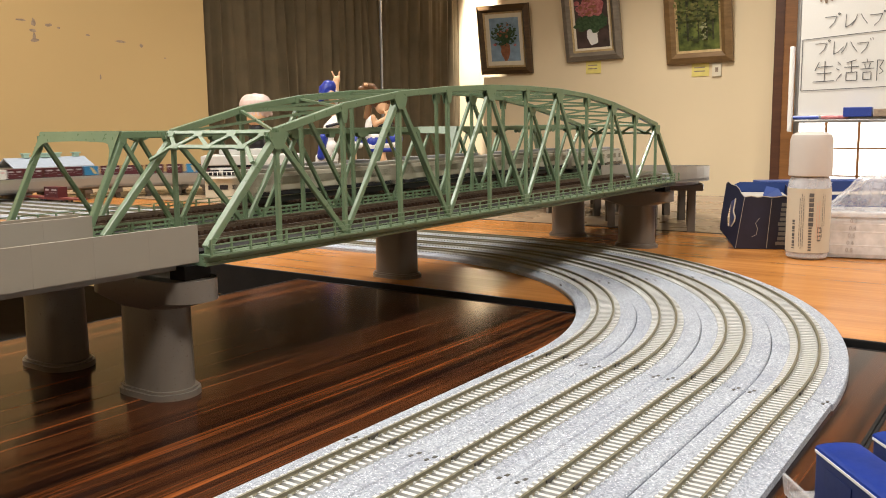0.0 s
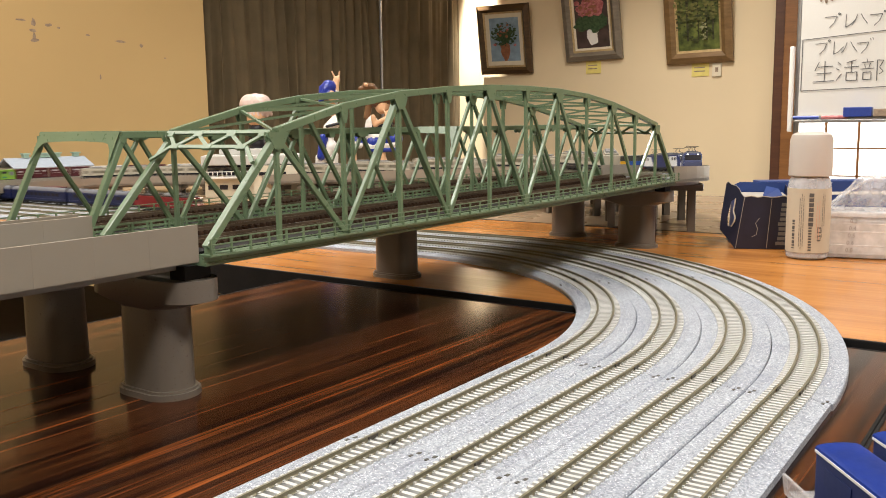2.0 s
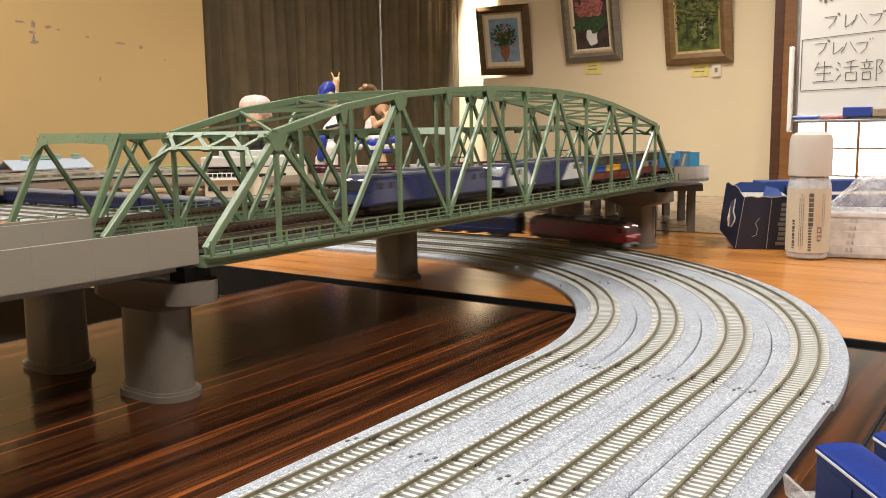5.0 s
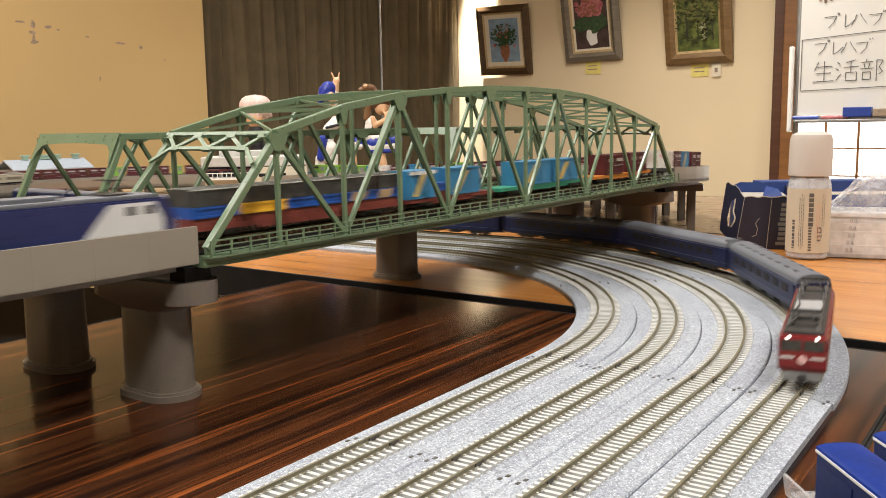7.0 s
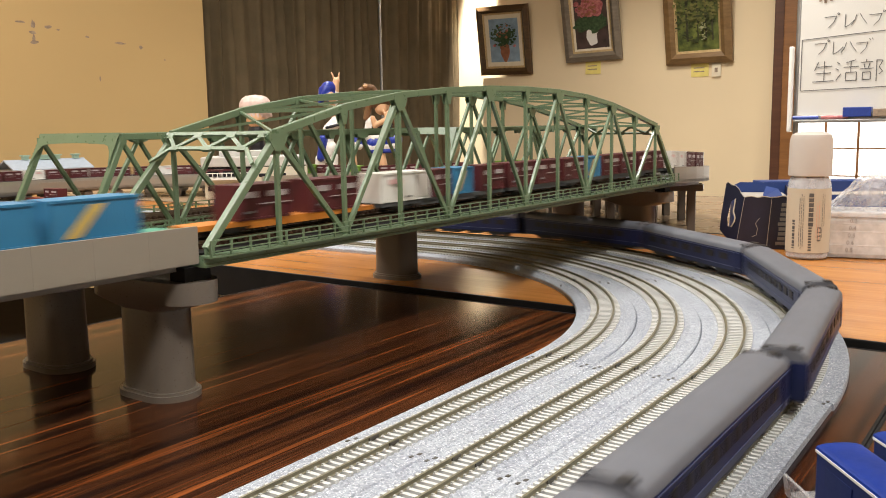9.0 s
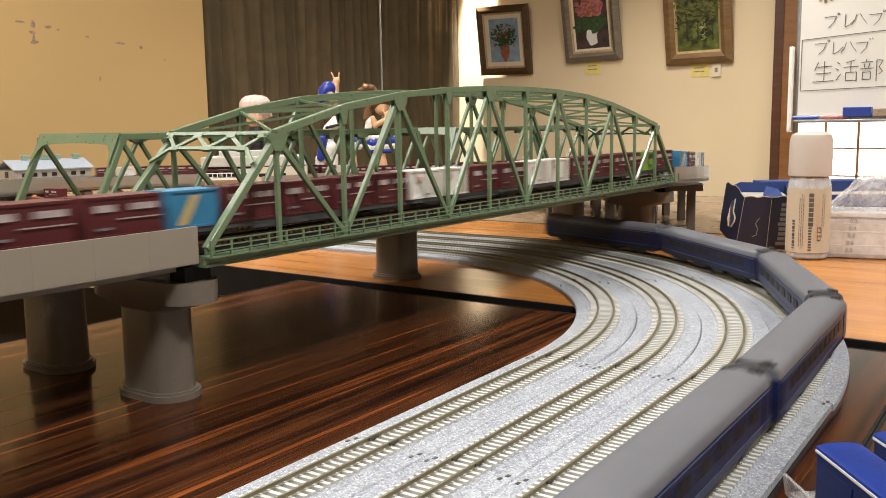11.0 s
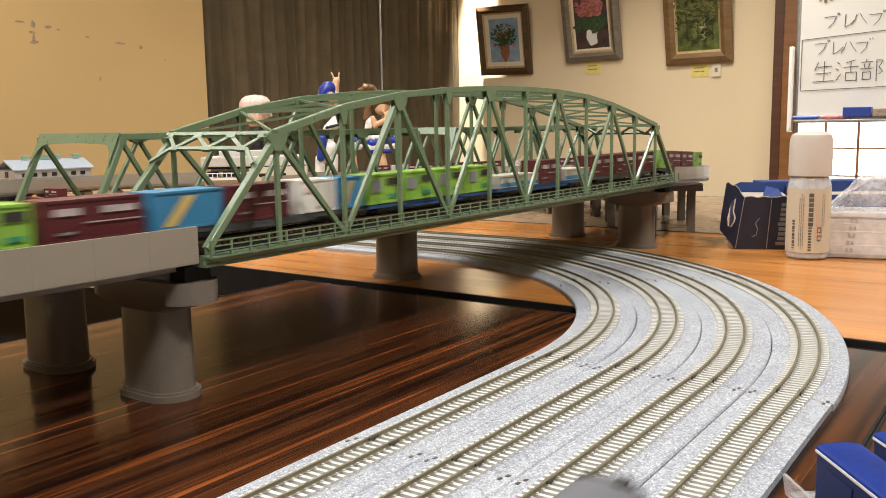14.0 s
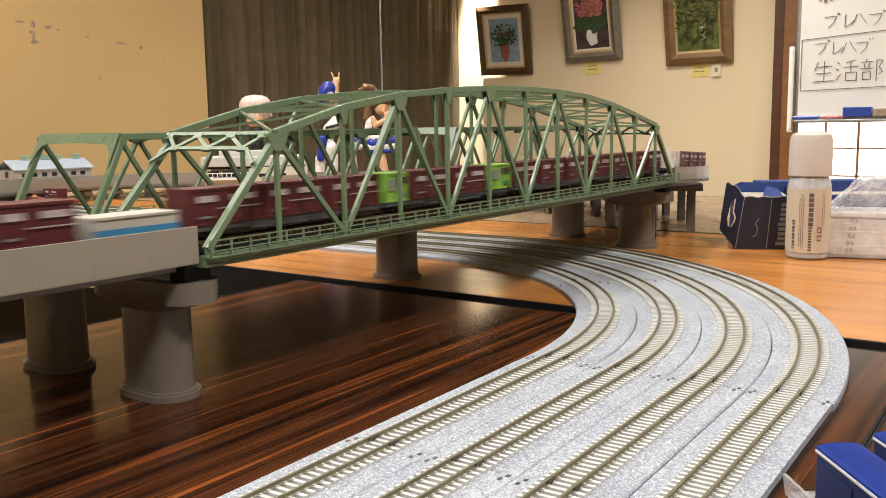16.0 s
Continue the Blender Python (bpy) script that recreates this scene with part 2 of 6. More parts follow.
def solid(name, bm, mat, m, label, category, group="", kind="", smooth=False):
    ob = new(name, finish(bm, name, mat, smooth))
    ob.matrix_world = m
    return tagged(ob, label, category, group, kind)


# ---- room shell (in the tables' directions) ----
FLOOR = -0.70
WALL_X, WALL_Y = 4.6, 2.9                     # picture wall, curtain wall


def room():
    bm = bmesh.new()
    box(bm, (1.6, 0, FLOOR - 0.05), (10, 9, 0.1))
    solid("floor", bm, M_FLOOR, ROOM, "dark carpeted floor of the hall", "floor", kind="structure")
    bm = bmesh.new()
    box(bm, (1.6, 0, 1.95), (10, 9, 0.1))
    solid("ceiling", bm, M_CEIL, ROOM, "off-white plain ceiling", "ceiling", kind="structure")


room()

# ---- tables ----


def table(name, x0, x1, y0, y1, mat, label, z=0.0, lip=0.004):
    t = thing(name, ROOM @ pose((x0 + x1) / 2, (y0 + y1) / 2, z), label, "table", "folding tables")
    w, d = x1 - x0, y1 - y0
    bm = bmesh.new()
    box(bm, (0, 0, -0.012), (w - 1.5 * lip, d - 1.5 * lip, 0.024))
    part("tabletop", bm, mat, t)
    bm = bmesh.new()
    for sx in (-1, 1):
        box(bm, (sx * (w / 2 - 0.375 * lip), 0, -0.0135), (lip, d + 0.0005, 0.0275), bevel=lip * 0.3)
    for sy in (-1, 1):
        box(bm, (0, sy * (d / 2 - 0.375 * lip), -0.0135), (w - 1.25 * lip, lip, 0.0275), bevel=lip * 0.3)
    part("edging", bm, M_BLACK, t, "black rubber edging")
    for sx in (-1, 1):
        for sy in (-1, 1):
            bm = bmesh.new()
            h = z - FLOOR - 0.024
            cylinder(bm, (sx * (w / 2 - 0.06), sy * (d / 2 - 0.12), -0.024 - h / 2), 0.0125, h, 16)
            part("leg", bm, M_STEEL, t, "steel tube leg")
    return t


M_STEEL = material("grey_steel", (0.35, 0.35, 0.35), 0.35, metal=0.8, spread=0.05)
table("dark_table", -0.346, 0.254, -0.2474, 0.195, M_DARKWOOD, "rosewood-grain laminate folding table with black edging", lip=0.0016)
table("dark_table", -0.346, 0.254, -1.605, -0.2480, M_DARKWOOD, "rosewood-grain laminate folding table with black edging", lip=0.0016)
table("orange_table", 0.273, 0.700, -0.95, 0.85, M_ORANGE, "orange teak-grain laminate folding table with black edging", lip=0.0025)
table("orange_table", 0.273, 0.700, 0.86, 2.70, M_ORANGE, "orange teak-grain laminate folding table with black edging")
table("dark_table", -0.966, -0.366, -1.605, 0.195, M_DARKWOOD, "rosewood-grain laminate folding table with black edging")
table("dark_table", -1.586, -0.986, -1.605, 0.195, M_DARKWOOD, "rosewood-grain laminate folding table with black edging")
table("dark_table", -2.206, -1.606, -1.605, 0.195, M_DARKWOOD, "rosewood-grain laminate folding table with black edging")
table("orange_table", -1.75, 0.262, 0.87, 1.62, M_ORANGE, "orange teak-grain laminate folding table with black edging")
table("orange_table", -3.1, -1.76, 0.87, 1.62, M_ORANGE, "orange teak-grain laminate folding table with black edging")
table("pale_table", 0.702, 1.182, 0.61, 2.70, M_TAN_TABLE, "pale wood laminate folding table behind the layout", lip=0.0025)
table("pale_table", 0.702, 1.182, -1.2, 0.6, M_TAN_TABLE, "pale wood laminate folding table behind the layout", lip=0.0025)

# ---- layout tracks ----
TC = (-0.1743, 0.5846)                          # centre of the curve
TA = radians(55.37)                             # heading of the front straight
RADII = (0.280, 0.317, 0.354, 0.391)
BACK, FRONT = 1.95, 2.3


def track_point(r, s):
    """Place and heading at s along the track: 0 at the end of the curve towards the camera, growing along the train's way; negative round the curve."""
    ux, uy = math.cos(TA), math.sin(TA)
    if s >= 0:
        return TC[0] + uy * r - ux * s, TC[1] - ux * r - uy * s, TA + math.pi
    a = -s / r
    if a <= math.pi / 2:
        g = TA - math.pi / 2 + a
        return TC[0] + r * math.cos(g), TC[1] + r * math.sin(g), g - math.pi / 2
    e = -s - r * math.pi / 2
    return TC[0] + ux * r - uy * e, TC[1] + uy * r + ux * e, TA - math.pi / 2


def cant(r, s):
    a = -s / r
    lo, hi = min(1, max(0, a / 0.35)), min(1, max(0, (math.pi / 2 - a) / 0.35))
    return 0.045 * min(lo, hi)


def canted(bm, r, s0, s1, profile, step=0.006):
    n = max(1, round((s1 - s0) / step))
    rows = []
    for i in range(n + 1):
        s = s0 + (s1 - s0) * i / n
        x, y, a = track_point(r, s)
        nx, ny, c = -math.sin(a), math.cos(a), cant(r, s)
        rows.append([bm.verts.new((x + nx * l, y + ny * l, h + (c * (l + 0.0185) if h > 0.0005 else 0))) for l, h in profile])
    k = len(profile)
    for r0, r1 in zip(rows, rows[1:]):
        for i in range(k):
            bm.faces.new((r0[i], r0[(i + 1) % k], r1[(i + 1) % k], r1[i]))
    bm.faces.new(rows[0])
    bm.faces.new(rows[-1][::-1])


M_UNDERJ = material("dark_joiner", (0.05, 0.045, 0.035), 0.5, spread=0.2)
TIE = 0.0037
BED = [(-0.01845, 0.0), (-0.01845, 0.0024), (-0.0178, 0.0030), (-0.0122, 0.0032), (-0.0100, 0.0040), (-0.0086, 0.0040), (-0.0080, 0.0034), (0.0080, 0.0034), (0.0086, 0.0040), (0.0100, 0.0040), (0.0122, 0.0032), (0.0178, 0.0030), (0.01845, 0.0024), (0.01845, 0.0)]


def rail_profile(c):
    return [(c - 0.0008, 0.0050), (c + 0.0008, 0.0050), (c + 0.0003, 0.0055), (c + 0.0003, 0.0063), (c + 0.00045, 0.0065), (c + 0.00045, 0.0069), (c - 0.00045, 0.0069), (c - 0.00045, 0.0065), (c - 0.0003, 0.0063), (c - 0.0003, 0.0055)]


def tie_mesh():
    bm = bmesh.new()
    box(bm, (0, 0, 0.0043), (0.0017, 0.0182, 0.0018))
    for y in (-0.0057, -0.0039, 0.0039, 0.0057):
        box(bm, (0, y, 0.0053), (0.0010, 0.0008, 0.0006))
    return finish(bm, "tie", M_TIE)


def layout_track():
    tie = tie_mesh()
    for lane, r in enumerate(RADII):
        q = r * math.pi / 2
        for name, s0, s1 in (("straight_track", 0.0, FRONT), ("curved_track", -q / 2, 0.0), ("curved_track", -q, -q / 2), ("straight_track", -q - BACK, -q)):
            t = thing(name, Matrix(), "grey ballasted model railway track with pale concrete ties", "model track", "four-lane layout track")
            bm = bmesh.new()
            slim = (0.0011 if s1 > 0.5 else 0.0002) if lane == len(RADII) - 1 else 0.0     # open seam beside the outermost lane
            canted(bm, r, s0 + 0.0002, s1 - 0.0002, [(math.copysign(min(abs(c), 0.01845 - slim), c), z) for c, z in BED] if slim else BED)
            part("ballast_bed", bm, M_BALLAST, t, "light grey speckled plastic ballast bed")
            for c in (-0.0048, 0.0048):
                bm = bmesh.new()
                canted(bm, r, s0, s1, rail_profile(c))
                part("rail", bm, M_RAIL, t, "tarnished nickel rail")
            n = round((s1 - s0) / TIE)
            near = [s0 + (i + 0.5) * (s1 - s0) / n for i in range(n)]
            singles = [s for s in near if -0.75 < s < 0.55] if name != "straight_track" or s1 > 0.5 else near[-60:]
            rest = sorted(set(near) - set(singles))
            for s in singles:
                x, y, a = track_point(r, s)
                ob = new("tie", tie)
                ob.parent = t
                ob.matrix_world = Matrix.Translation((x, y, cant(r, s) * 0.0185)) @ Matrix.Rotation(a, 4, "Z") @ Matrix.Rotation(math.atan(cant(r, s)), 4, "X")
            if rest:
                bm = bmesh.new()
                for s in rest:
                    x, y, a = track_point(r, s)
                    box(bm, (x, y, 0.0043 + cant(r, s) * 0.0185), (0.0017, 0.0182, 0.0018), a)
                tagged(part("far_ties", bm, M_TIE, t, "row of pale concrete ties"), kind="stuff")
            # joints at the piece's end nearer the camera
            if s1 <= 0.0 or s0 == 0.0:
                for sj in ([s1] if s1 <= 0.0 and s1 > -q + 0.01 else []) + ([0.14] if s0 == 0.0 else []):
                    for l in (-0.0048, 0.0048):
                        x, y, a = track_point(r, sj)
                        bm = bmesh.new()
                        box(bm, (x - math.sin(a) * l, y + math.cos(a) * l, 0.0060 + cant(r, sj) * 0.02), (0.0052, 0.0018, 0.0014), a)
                        part("rail_joiner", bm, M_UNDERJ, t, "dark rail joiner")
                    for l in (-0.0150, 0.0150):
                        for d in (-0.0018, 0.0018):
                            x, y, a = track_point(r, sj - d)
                            bm = bmesh.new()
                            box(bm, (x - math.sin(a) * (l + d * 0.3), y + math.cos(a) * (l + d * 0.3), 0.00308 + cant(r, sj) * (l + 0.0185)), (0.0020, 0.0013, 0.0004), a)
                            part("clip_slot", bm, M_UNDERJ, t, "small dark clip slot")


layout_track()

# ---- bridges ----
DECK = 0.0617


def truss_bridge(name, place, length, width, tops, label, portal_x, flat=False):
    """tops: height of the upper chord over the girder's underside at each inner panel point; the first and last stand portal_x from the ends."""
    t = thing(name, place, label, "model bridge", "green railway bridges")
    n = len(tops) + 1
    step = length / n
    xs = [step * i for i in range(n + 1)]
    if flat:
        xs = [0.0] + [portal_x + (length - 2 * portal_x) * i / (n - 2) for i in range(n - 1)] + [length]
    foot, seat = 0.0095, 0.0046
    cw = 0.0036
    for y in (0.0, width):
        bm = bmesh.new()
        box(bm, (length / 2, y, 0.0024), (length, 0.0030, 0.0046))
        part("side_girder", bm, M_GREEN, t)
        for z, w, h in ((0.0046, 0.0060, 0.0010), (0.0006, 0.0052, 0.0012)):
            bm = bmesh.new()
            box(bm, (length / 2, y, z), (length - 0.0004, w, h))
            part("girder_flange", bm, M_GREEN, t)
        top = [(xs[i + 1], tops[i]) for i in range(n - 1)]
        for (xa, za), (xb, zb) in zip(top, top[1:]):
            bm = bmesh.new()
            beam(bm, (xa - 0.0005, y, za - 0.0018), (xb + 0.0005, y, zb - 0.0018), cw, 0.0036)
            part("top_chord", bm, M_GREEN, t)
        for i in range(1, n):
            if not flat:
                bm = bmesh.new()
                beam(bm, (xs[i], y, seat), (xs[i], y, tops[i - 1] - 0.003), 0.0022, 0.0024)
                part("vertical_post", bm, M_GREEN, t)
            bm = bmesh.new()
            g = (0.0042 if not flat or 1 < i < n - 1 else 0.0014) if i % 2 else 0.0020
            z = tops[i - 1]
            poly = [(-g * 1.3, -0.002), (g * 1.3, -0.002), (g * 1.3, -0.0050), (g * 0.6, -0.0060 if flat else -0.0100), (-g * 0.6, -0.0060 if flat else -0.0100), (-g * 1.3, -0.0050)]
            for sy in (-0.0016, 0.0016):
                vs = [bm.verts.new((xs[i] + px, y + sy - 0.0004, z + pz)) for px, pz in poly]
                f = bm.faces.new(vs)
                e = bmesh.ops.extrude_face_region(bm, geom=[f])
                bmesh.ops.translate(bm, verts=[v for v in e["geom"] if isinstance(v, bmesh.types.BMVert)], vec=(0, 0.0008, 0))
            part("gusset_plate", bm, M_GREEN, t)
        # end posts and diagonals
        for i in range(n):
            za = seat if i % 2 == 0 else tops[i - 1] - 0.004
            zb = seat if i % 2 == 1 else tops[i] - 0.004
            if i == n - 1 and n % 2 == 0:
                zb = seat
            if i == 0:
                za = foot - 0.002
            if i == n - 1:
                zb = foot - 0.002
            bm = bmesh.new()
            end = i in (0, n - 1)
            xa = xs[i] + (0.003 if i == 0 else 0)
            xb = xs[i + 1] - (0.003 if i == n - 1 else 0)
            beam(bm, (xa, y, za), (xb, y, zb), cw if end else 0.0023, (0.0030 if flat else 0.0034) if end else (0.0024 if flat else 0.0027))
            part("end_post" if end else "diagonal", bm, M_GREEN, t)
            if end and flat:
                bm = bmesh.new()
                for k in range(1, 20):
                    f = k / 20
                    for o in (-0.0013, 0.0013):
                        box(bm, (xa + (xb - xa) * f + (-0.0016 if i == 0 else 0.0016), y + o, za + (zb - za) * f + 0.0004), (0.0004, 0.0005, 0.0005))
                tagged(part("rivets", bm, M_GREEN, t, "two rows of small rivet heads"), kind="stuff")
        for x in (0.0048, length - 0.0048):
            bm = bmesh.new()
            box(bm, (x, y, 0.0066), (0.0050, 0.0016, 0.0044), bevel=0.0003)
            part("end_shoe", bm, M_GREEN, t)
    # lateral bracing between the upper chords
    for i in range(n - 1):
        bm = bmesh.new()
        x, z = xs[i + 1], tops[i] - 0.0022
        beam(bm, (x, 0, z), (x, width, z), 0.0020, 0.0018, (1, 0, 0))
        part("cross_strut", bm, M_GREEN, t)
        if i < n - 2:
            x2, z2 = xs[i + 2], tops[i + 1] - 0.0022
            for a, b in ((0, width), (width, 0)):
                bm = bmesh.new()
                beam(bm, (x, a, z), (x2, b, z2), 0.0013, 0.0015, (0, 0, 1))
                part("lateral_brace", bm, M_GREEN, t)
    # portals at both ends
    for x, k in ((xs[1], -1), (xs[-2], 1)):
        z = tops[0]
        dx = (xs[1] - 0.003) / (z - foot)          # lean of the end post
        bm = bmesh.new()
        if flat:
            steps = 24
            lo = []
            for j in range(steps + 1):
                f = j / steps
                drop = 0.0052 + 0.0012 * (2 * f - 1) ** 2 + 0.011 * (max(0, abs(2 * f - 1) - 0.72) / 0.28) ** 3
                lo.append((f * width, drop))
            rows = []
            for yy, drop in lo:
                rows.append([bm.verts.new((x + k * (dx * d_ + 0.0006) + o, yy, z - d_ + 0.0003)) for d_, o in ((0.0, 0.0), (drop, 0.0), (drop, -k * 0.0014), (0.0, -k * 0.0014))])
            for r0, r1 in zip(rows, rows[1:]):
                for j in range(4):
                    bm.faces.new((r0[j], r0[(j + 1) % 4], r1[(j + 1) % 4], r1[j]))
            part("portal_plate", bm, M_GREEN, t, "arched green portal plate")
        else:
            def at(yy, d_):
                return (x + k * (dx * d_ + 0.0022), yy, z - d_ - 0.001)
            lo = 0.0078
            bars = [((0, 0.001), (width, 0.001)), ((0.010, lo), (width - 0.010, lo)), ((0, 0.0145), (0.010, lo)), ((width, 0.0145), (width - 0.010, lo))]
            zig = [(0.0035, 0.002), (0.013, lo), (0.0255, 0.002), (0.0375, lo), (0.0495, 0.002), (width - 0.013, lo), (width - 0.0035, 0.002)]
            bars += list(zip(zig, zig[1:]))
            for a, b in bars:
                beam(bm, at(*a), at(*b), 0.0012, 0.0019, (k, 0, dx))
            for yy, dd in zig:
                p = at(yy, dd)
                beam(bm, (p[0], p[1] - 0.0030, p[2]), (p[0], p[1] + 0.0030, p[2]), 0.0016, 0.0030, (k, 0, dx))
            part("portal_lattice", bm, M_GREEN, t, "green portal lattice between the end posts")
    # deck
    bm = bmesh.new()
    box(bm, (length / 2, width / 2, 0.0052), (length, width - 0.004, 0.0020))
    part("deck_plate", bm, M_BLACK, t, "dark open deck under the tracks")
    for i in range(n + 1):
        bm = bmesh.new()
        box(bm, (min(max(xs[i], 0.002), length - 0.002), width / 2, 0.0026), (0.003, width - 0.003, 0.005))
        part("floor_beam", bm, M_GREEN_D, t)
    for c in (width / 2 - 0.0185, width / 2 + 0.0185):
        k = int(length / 0.0042)
        bm = bmesh.new()
        box(bm, (0, 0, 0.0070), (0.0022, 0.0165, 0.0016))
        for yy in (-0.0062, 0.0062):
            box(bm, (0, yy, 0.0080), (0.0014, 0.0016, 0.0006))
        me = finish(bm, "bridge_tie", M_TIE_D)
        for i in range(k):
            ob = new("bridge_tie", me)
            ob.parent = t
            ob.matrix_local = Matrix.Translation(((i + 0.5) * length / k, c, 0))
        for e in (-0.0048, 0.0048):
            bm = bmesh.new()
            box(bm, (length / 2, c + e, 0.0087), (length, 0.0008, 0.0020))
            part("rail", bm, M_RAIL_B, t, "dark brown rail")
        for e in (-0.0026, 0.0026):
            bm = bmesh.new()
            box(bm, (length / 2, c + e, 0.0083), (length, 0.0006, 0.0012))
            part("guard_rail", bm, M_TIE_D, t)
    # walkways and handrails outside both trusses
    for y, k in ((0.0, -1), (width, 1)):
        yy = y + k * 0.0045
        bm = bmesh.new()
        box(bm, (length / 2, y + k * 0.003, 0.0046), (length, 0.0062, 0.0008))
        part("walkway", bm, M_GREEN, t)
        bm = bmesh.new()
        for z in (0.0118, 0.0094, 0.0072):
            box(bm, (length / 2, yy + k * 0.0016, z), (length - 0.001, 0.0005, 0.00055))
        m = int(length / 0.0110)
        for i in range(m + 1):
            box(bm, (0.001 + i * (length - 0.002) / m, yy + k * 0.0012, 0.0081), (0.0009, 0.0010, 0.0074))
        part("handrail", bm, M_GREEN, t, "green three-bar handrail")
    return t


ARCH = [0.0589, 0.0708, 0.0780, 0.0820, 0.0842, 0.0849, 0.0842, 0.0815, 0.0760, 0.0680, 0.0589]
truss_bridge("arched_truss_bridge", ROOM @ pose(0, 0, DECK), 0.56, 0.075, ARCH, "long green model truss bridge with an arched upper chord", 0.0467)
FLAT = [0.0580] * 9
rear = truss_bridge("flat_truss_bridge", ROOM @ pose(0.002, 0.092, DECK), 0.302, 0.073, FLAT, "green model truss bridge with a level upper chord", 0.026, True)
copy_thing(rear, ROOM @ pose(0.306, 0.092, DECK))

# ---- piers ----


def stadium(lx, ly, seg=16):
    """Outline with round ends along y."""
    r = lx / 2
    pts = []
    for k, s in ((1, 0), (-1, math.pi)):
        for i in range(seg + 1):
            a = s + math.pi * i / seg
            pts.append((r * math.cos(a), k * (ly / 2 - r) + r * math.sin(a)))
    return pts


def pier(place, cap=True):
    t = thing("bridge_pier", place, "grey plastic bridge pier with rounded ends on the table", "bridge pier", "bridge piers")
    bm = bmesh.new()
    extrude_outline(bm, stadium(0.027, 0.0425), 0.0, 0.004)
    bmesh.ops.bevel(bm, geom=[e for e in bm.edges if all(v.co.z > 0.003 for v in e.verts)], offset=0.0012, segments=2, affect="EDGES")
    part("foot", bm, M_PIER, t, smooth=True)
    bm = bmesh.new()
    a = stadium(0.0222, 0.0372)
    lo = [bm.verts.new((x, y, 0.0038)) for x, y in a]
    hi = [bm.verts.new((x * 0.96, y * 0.98, 0.047)) for x, y in a]
    k = len(a)
    for i in range(k):
        bm.faces.new((lo[i], lo[(i + 1) % k], hi[(i + 1) % k], hi[i]))
    part("shaft", bm, M_PIER, t, smooth=True)
    if cap:
        bm = bmesh.new()
        lo = [bm.verts.new((x * 0.96, y * 0.98, 0.0412)) for x, y in a]
        b = stadium(0.026, 0.073)
        mid = [bm.verts.new((x, y, 0.0458)) for x, y in b]
        hi = [bm.verts.new((x, y, 0.0555)) for x, y in b]
        for r0, r1 in ((lo, mid), (mid, hi)):
            for i in range(k):
                bm.faces.new((r0[i], r0[(i + 1) % k], r1[(i + 1) % k], r1[i]))
        bm.faces.new(hi)
        part("cap", bm, M_PIER, t, "flared pier cap", smooth=True)
        for y in (-0.026, 0.026):
            bm = bmesh.new()
            box(bm, (0, y, 0.0587), (0.014, 0.010, 0.0062))
            part("bearing", bm, M_BLACK, t, "dark bearing block")
    return t


for x, y in ((0.001, 0.0350), (0.563, 0.0375), (0.002, 0.1205), (0.305, 0.1345), (0.606, 0.1345)):
    pier(ROOM @ pose(x, y, 0))

# ---- viaducts ----
VW = 0.077


def viaduct(path, label, name="viaduct", panels=False):
    """path: (x, y, z, heading) along the centre line."""
    t = thing(name, Matrix(), label, "model viaduct", "viaducts")
    pts = list(path)
    h = VW / 2
    bm = bmesh.new()
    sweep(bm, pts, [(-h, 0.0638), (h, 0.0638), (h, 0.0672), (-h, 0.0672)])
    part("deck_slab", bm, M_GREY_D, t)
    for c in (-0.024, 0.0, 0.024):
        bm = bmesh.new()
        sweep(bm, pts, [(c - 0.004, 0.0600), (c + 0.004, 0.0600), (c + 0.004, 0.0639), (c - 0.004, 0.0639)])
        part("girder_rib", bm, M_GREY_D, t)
    for k in (-1, 1):
        a, b = k * h, k * (h - 0.0016)
        if panels:
            (x0, y0, z0, a0), (x1, y1, z1, a1) = pts[0], pts[-1]
            run = math.hypot(x1 - x0, y1 - y0)
            n = round(run / 0.0247)
            step = run / n

            def slab(bm):
                box(bm, (0, 0, 0.0725), (step - 0.00004, 0.0016, 0.0152))
                box(bm, (0, 0, 0.0721), (step - 0.0001, 0.00145, 0.0158))

            bm = bmesh.new()
            slab(bm)
            me = finish(bm, "parapet_panel", M_GREY)
            for i in range(n):
                ob = new("parapet_panel", me)
                ob.parent = t
                f = (i + 0.5) * step
                c = k * (h - 0.0001)
                ob.matrix_world = Matrix.Translation((x0 + f * math.cos(a0) - c * math.sin(a0), y0 + f * math.sin(a0) + c * math.cos(a0), 0)) @ Matrix.Rotation(a0, 4, "Z")
        else:
            bm = bmesh.new()
            sweep(bm, pts, [(a, 0.0648), (a, 0.0796), (b, 0.0796), (b, 0.0648)])
            part("parapet", bm, M_GREY, t, "plain grey parapet wall")
        bm = bmesh.new()
        sweep(bm, pts, [(a + k * 0.0004, 0.0640), (a + k * 0.0004, 0.0648), (b, 0.0648), (b, 0.0640)])
        part("lower_ledge", bm, M_GREY, t)
    for k in (-1, 1):
        c = k * 0.0185
        bm = bmesh.new()
        sweep(bm, pts, [(c - 0.0125, 0.0672), (c + 0.0125, 0.0672), (c + 0.0095, 0.0690), (c - 0.0095, 0.0690)])
        part("ballast_bed", bm, M_BALLAST, t)
        for e in (-0.0048, 0.0048):
            bm = bmesh.new()
            sweep(bm, pts, [(c + e - 0.0004, 0.069), (c + e + 0.0004, 0.069), (c + e + 0.0004, 0.0714), (c + e - 0.0004, 0.0714)])
            part("rail", bm, M_RAIL, t)
    return t


def bridge_xy(x, y):
    p = ROOM @ Vector((x, y, 0))
    return p.x, p.y


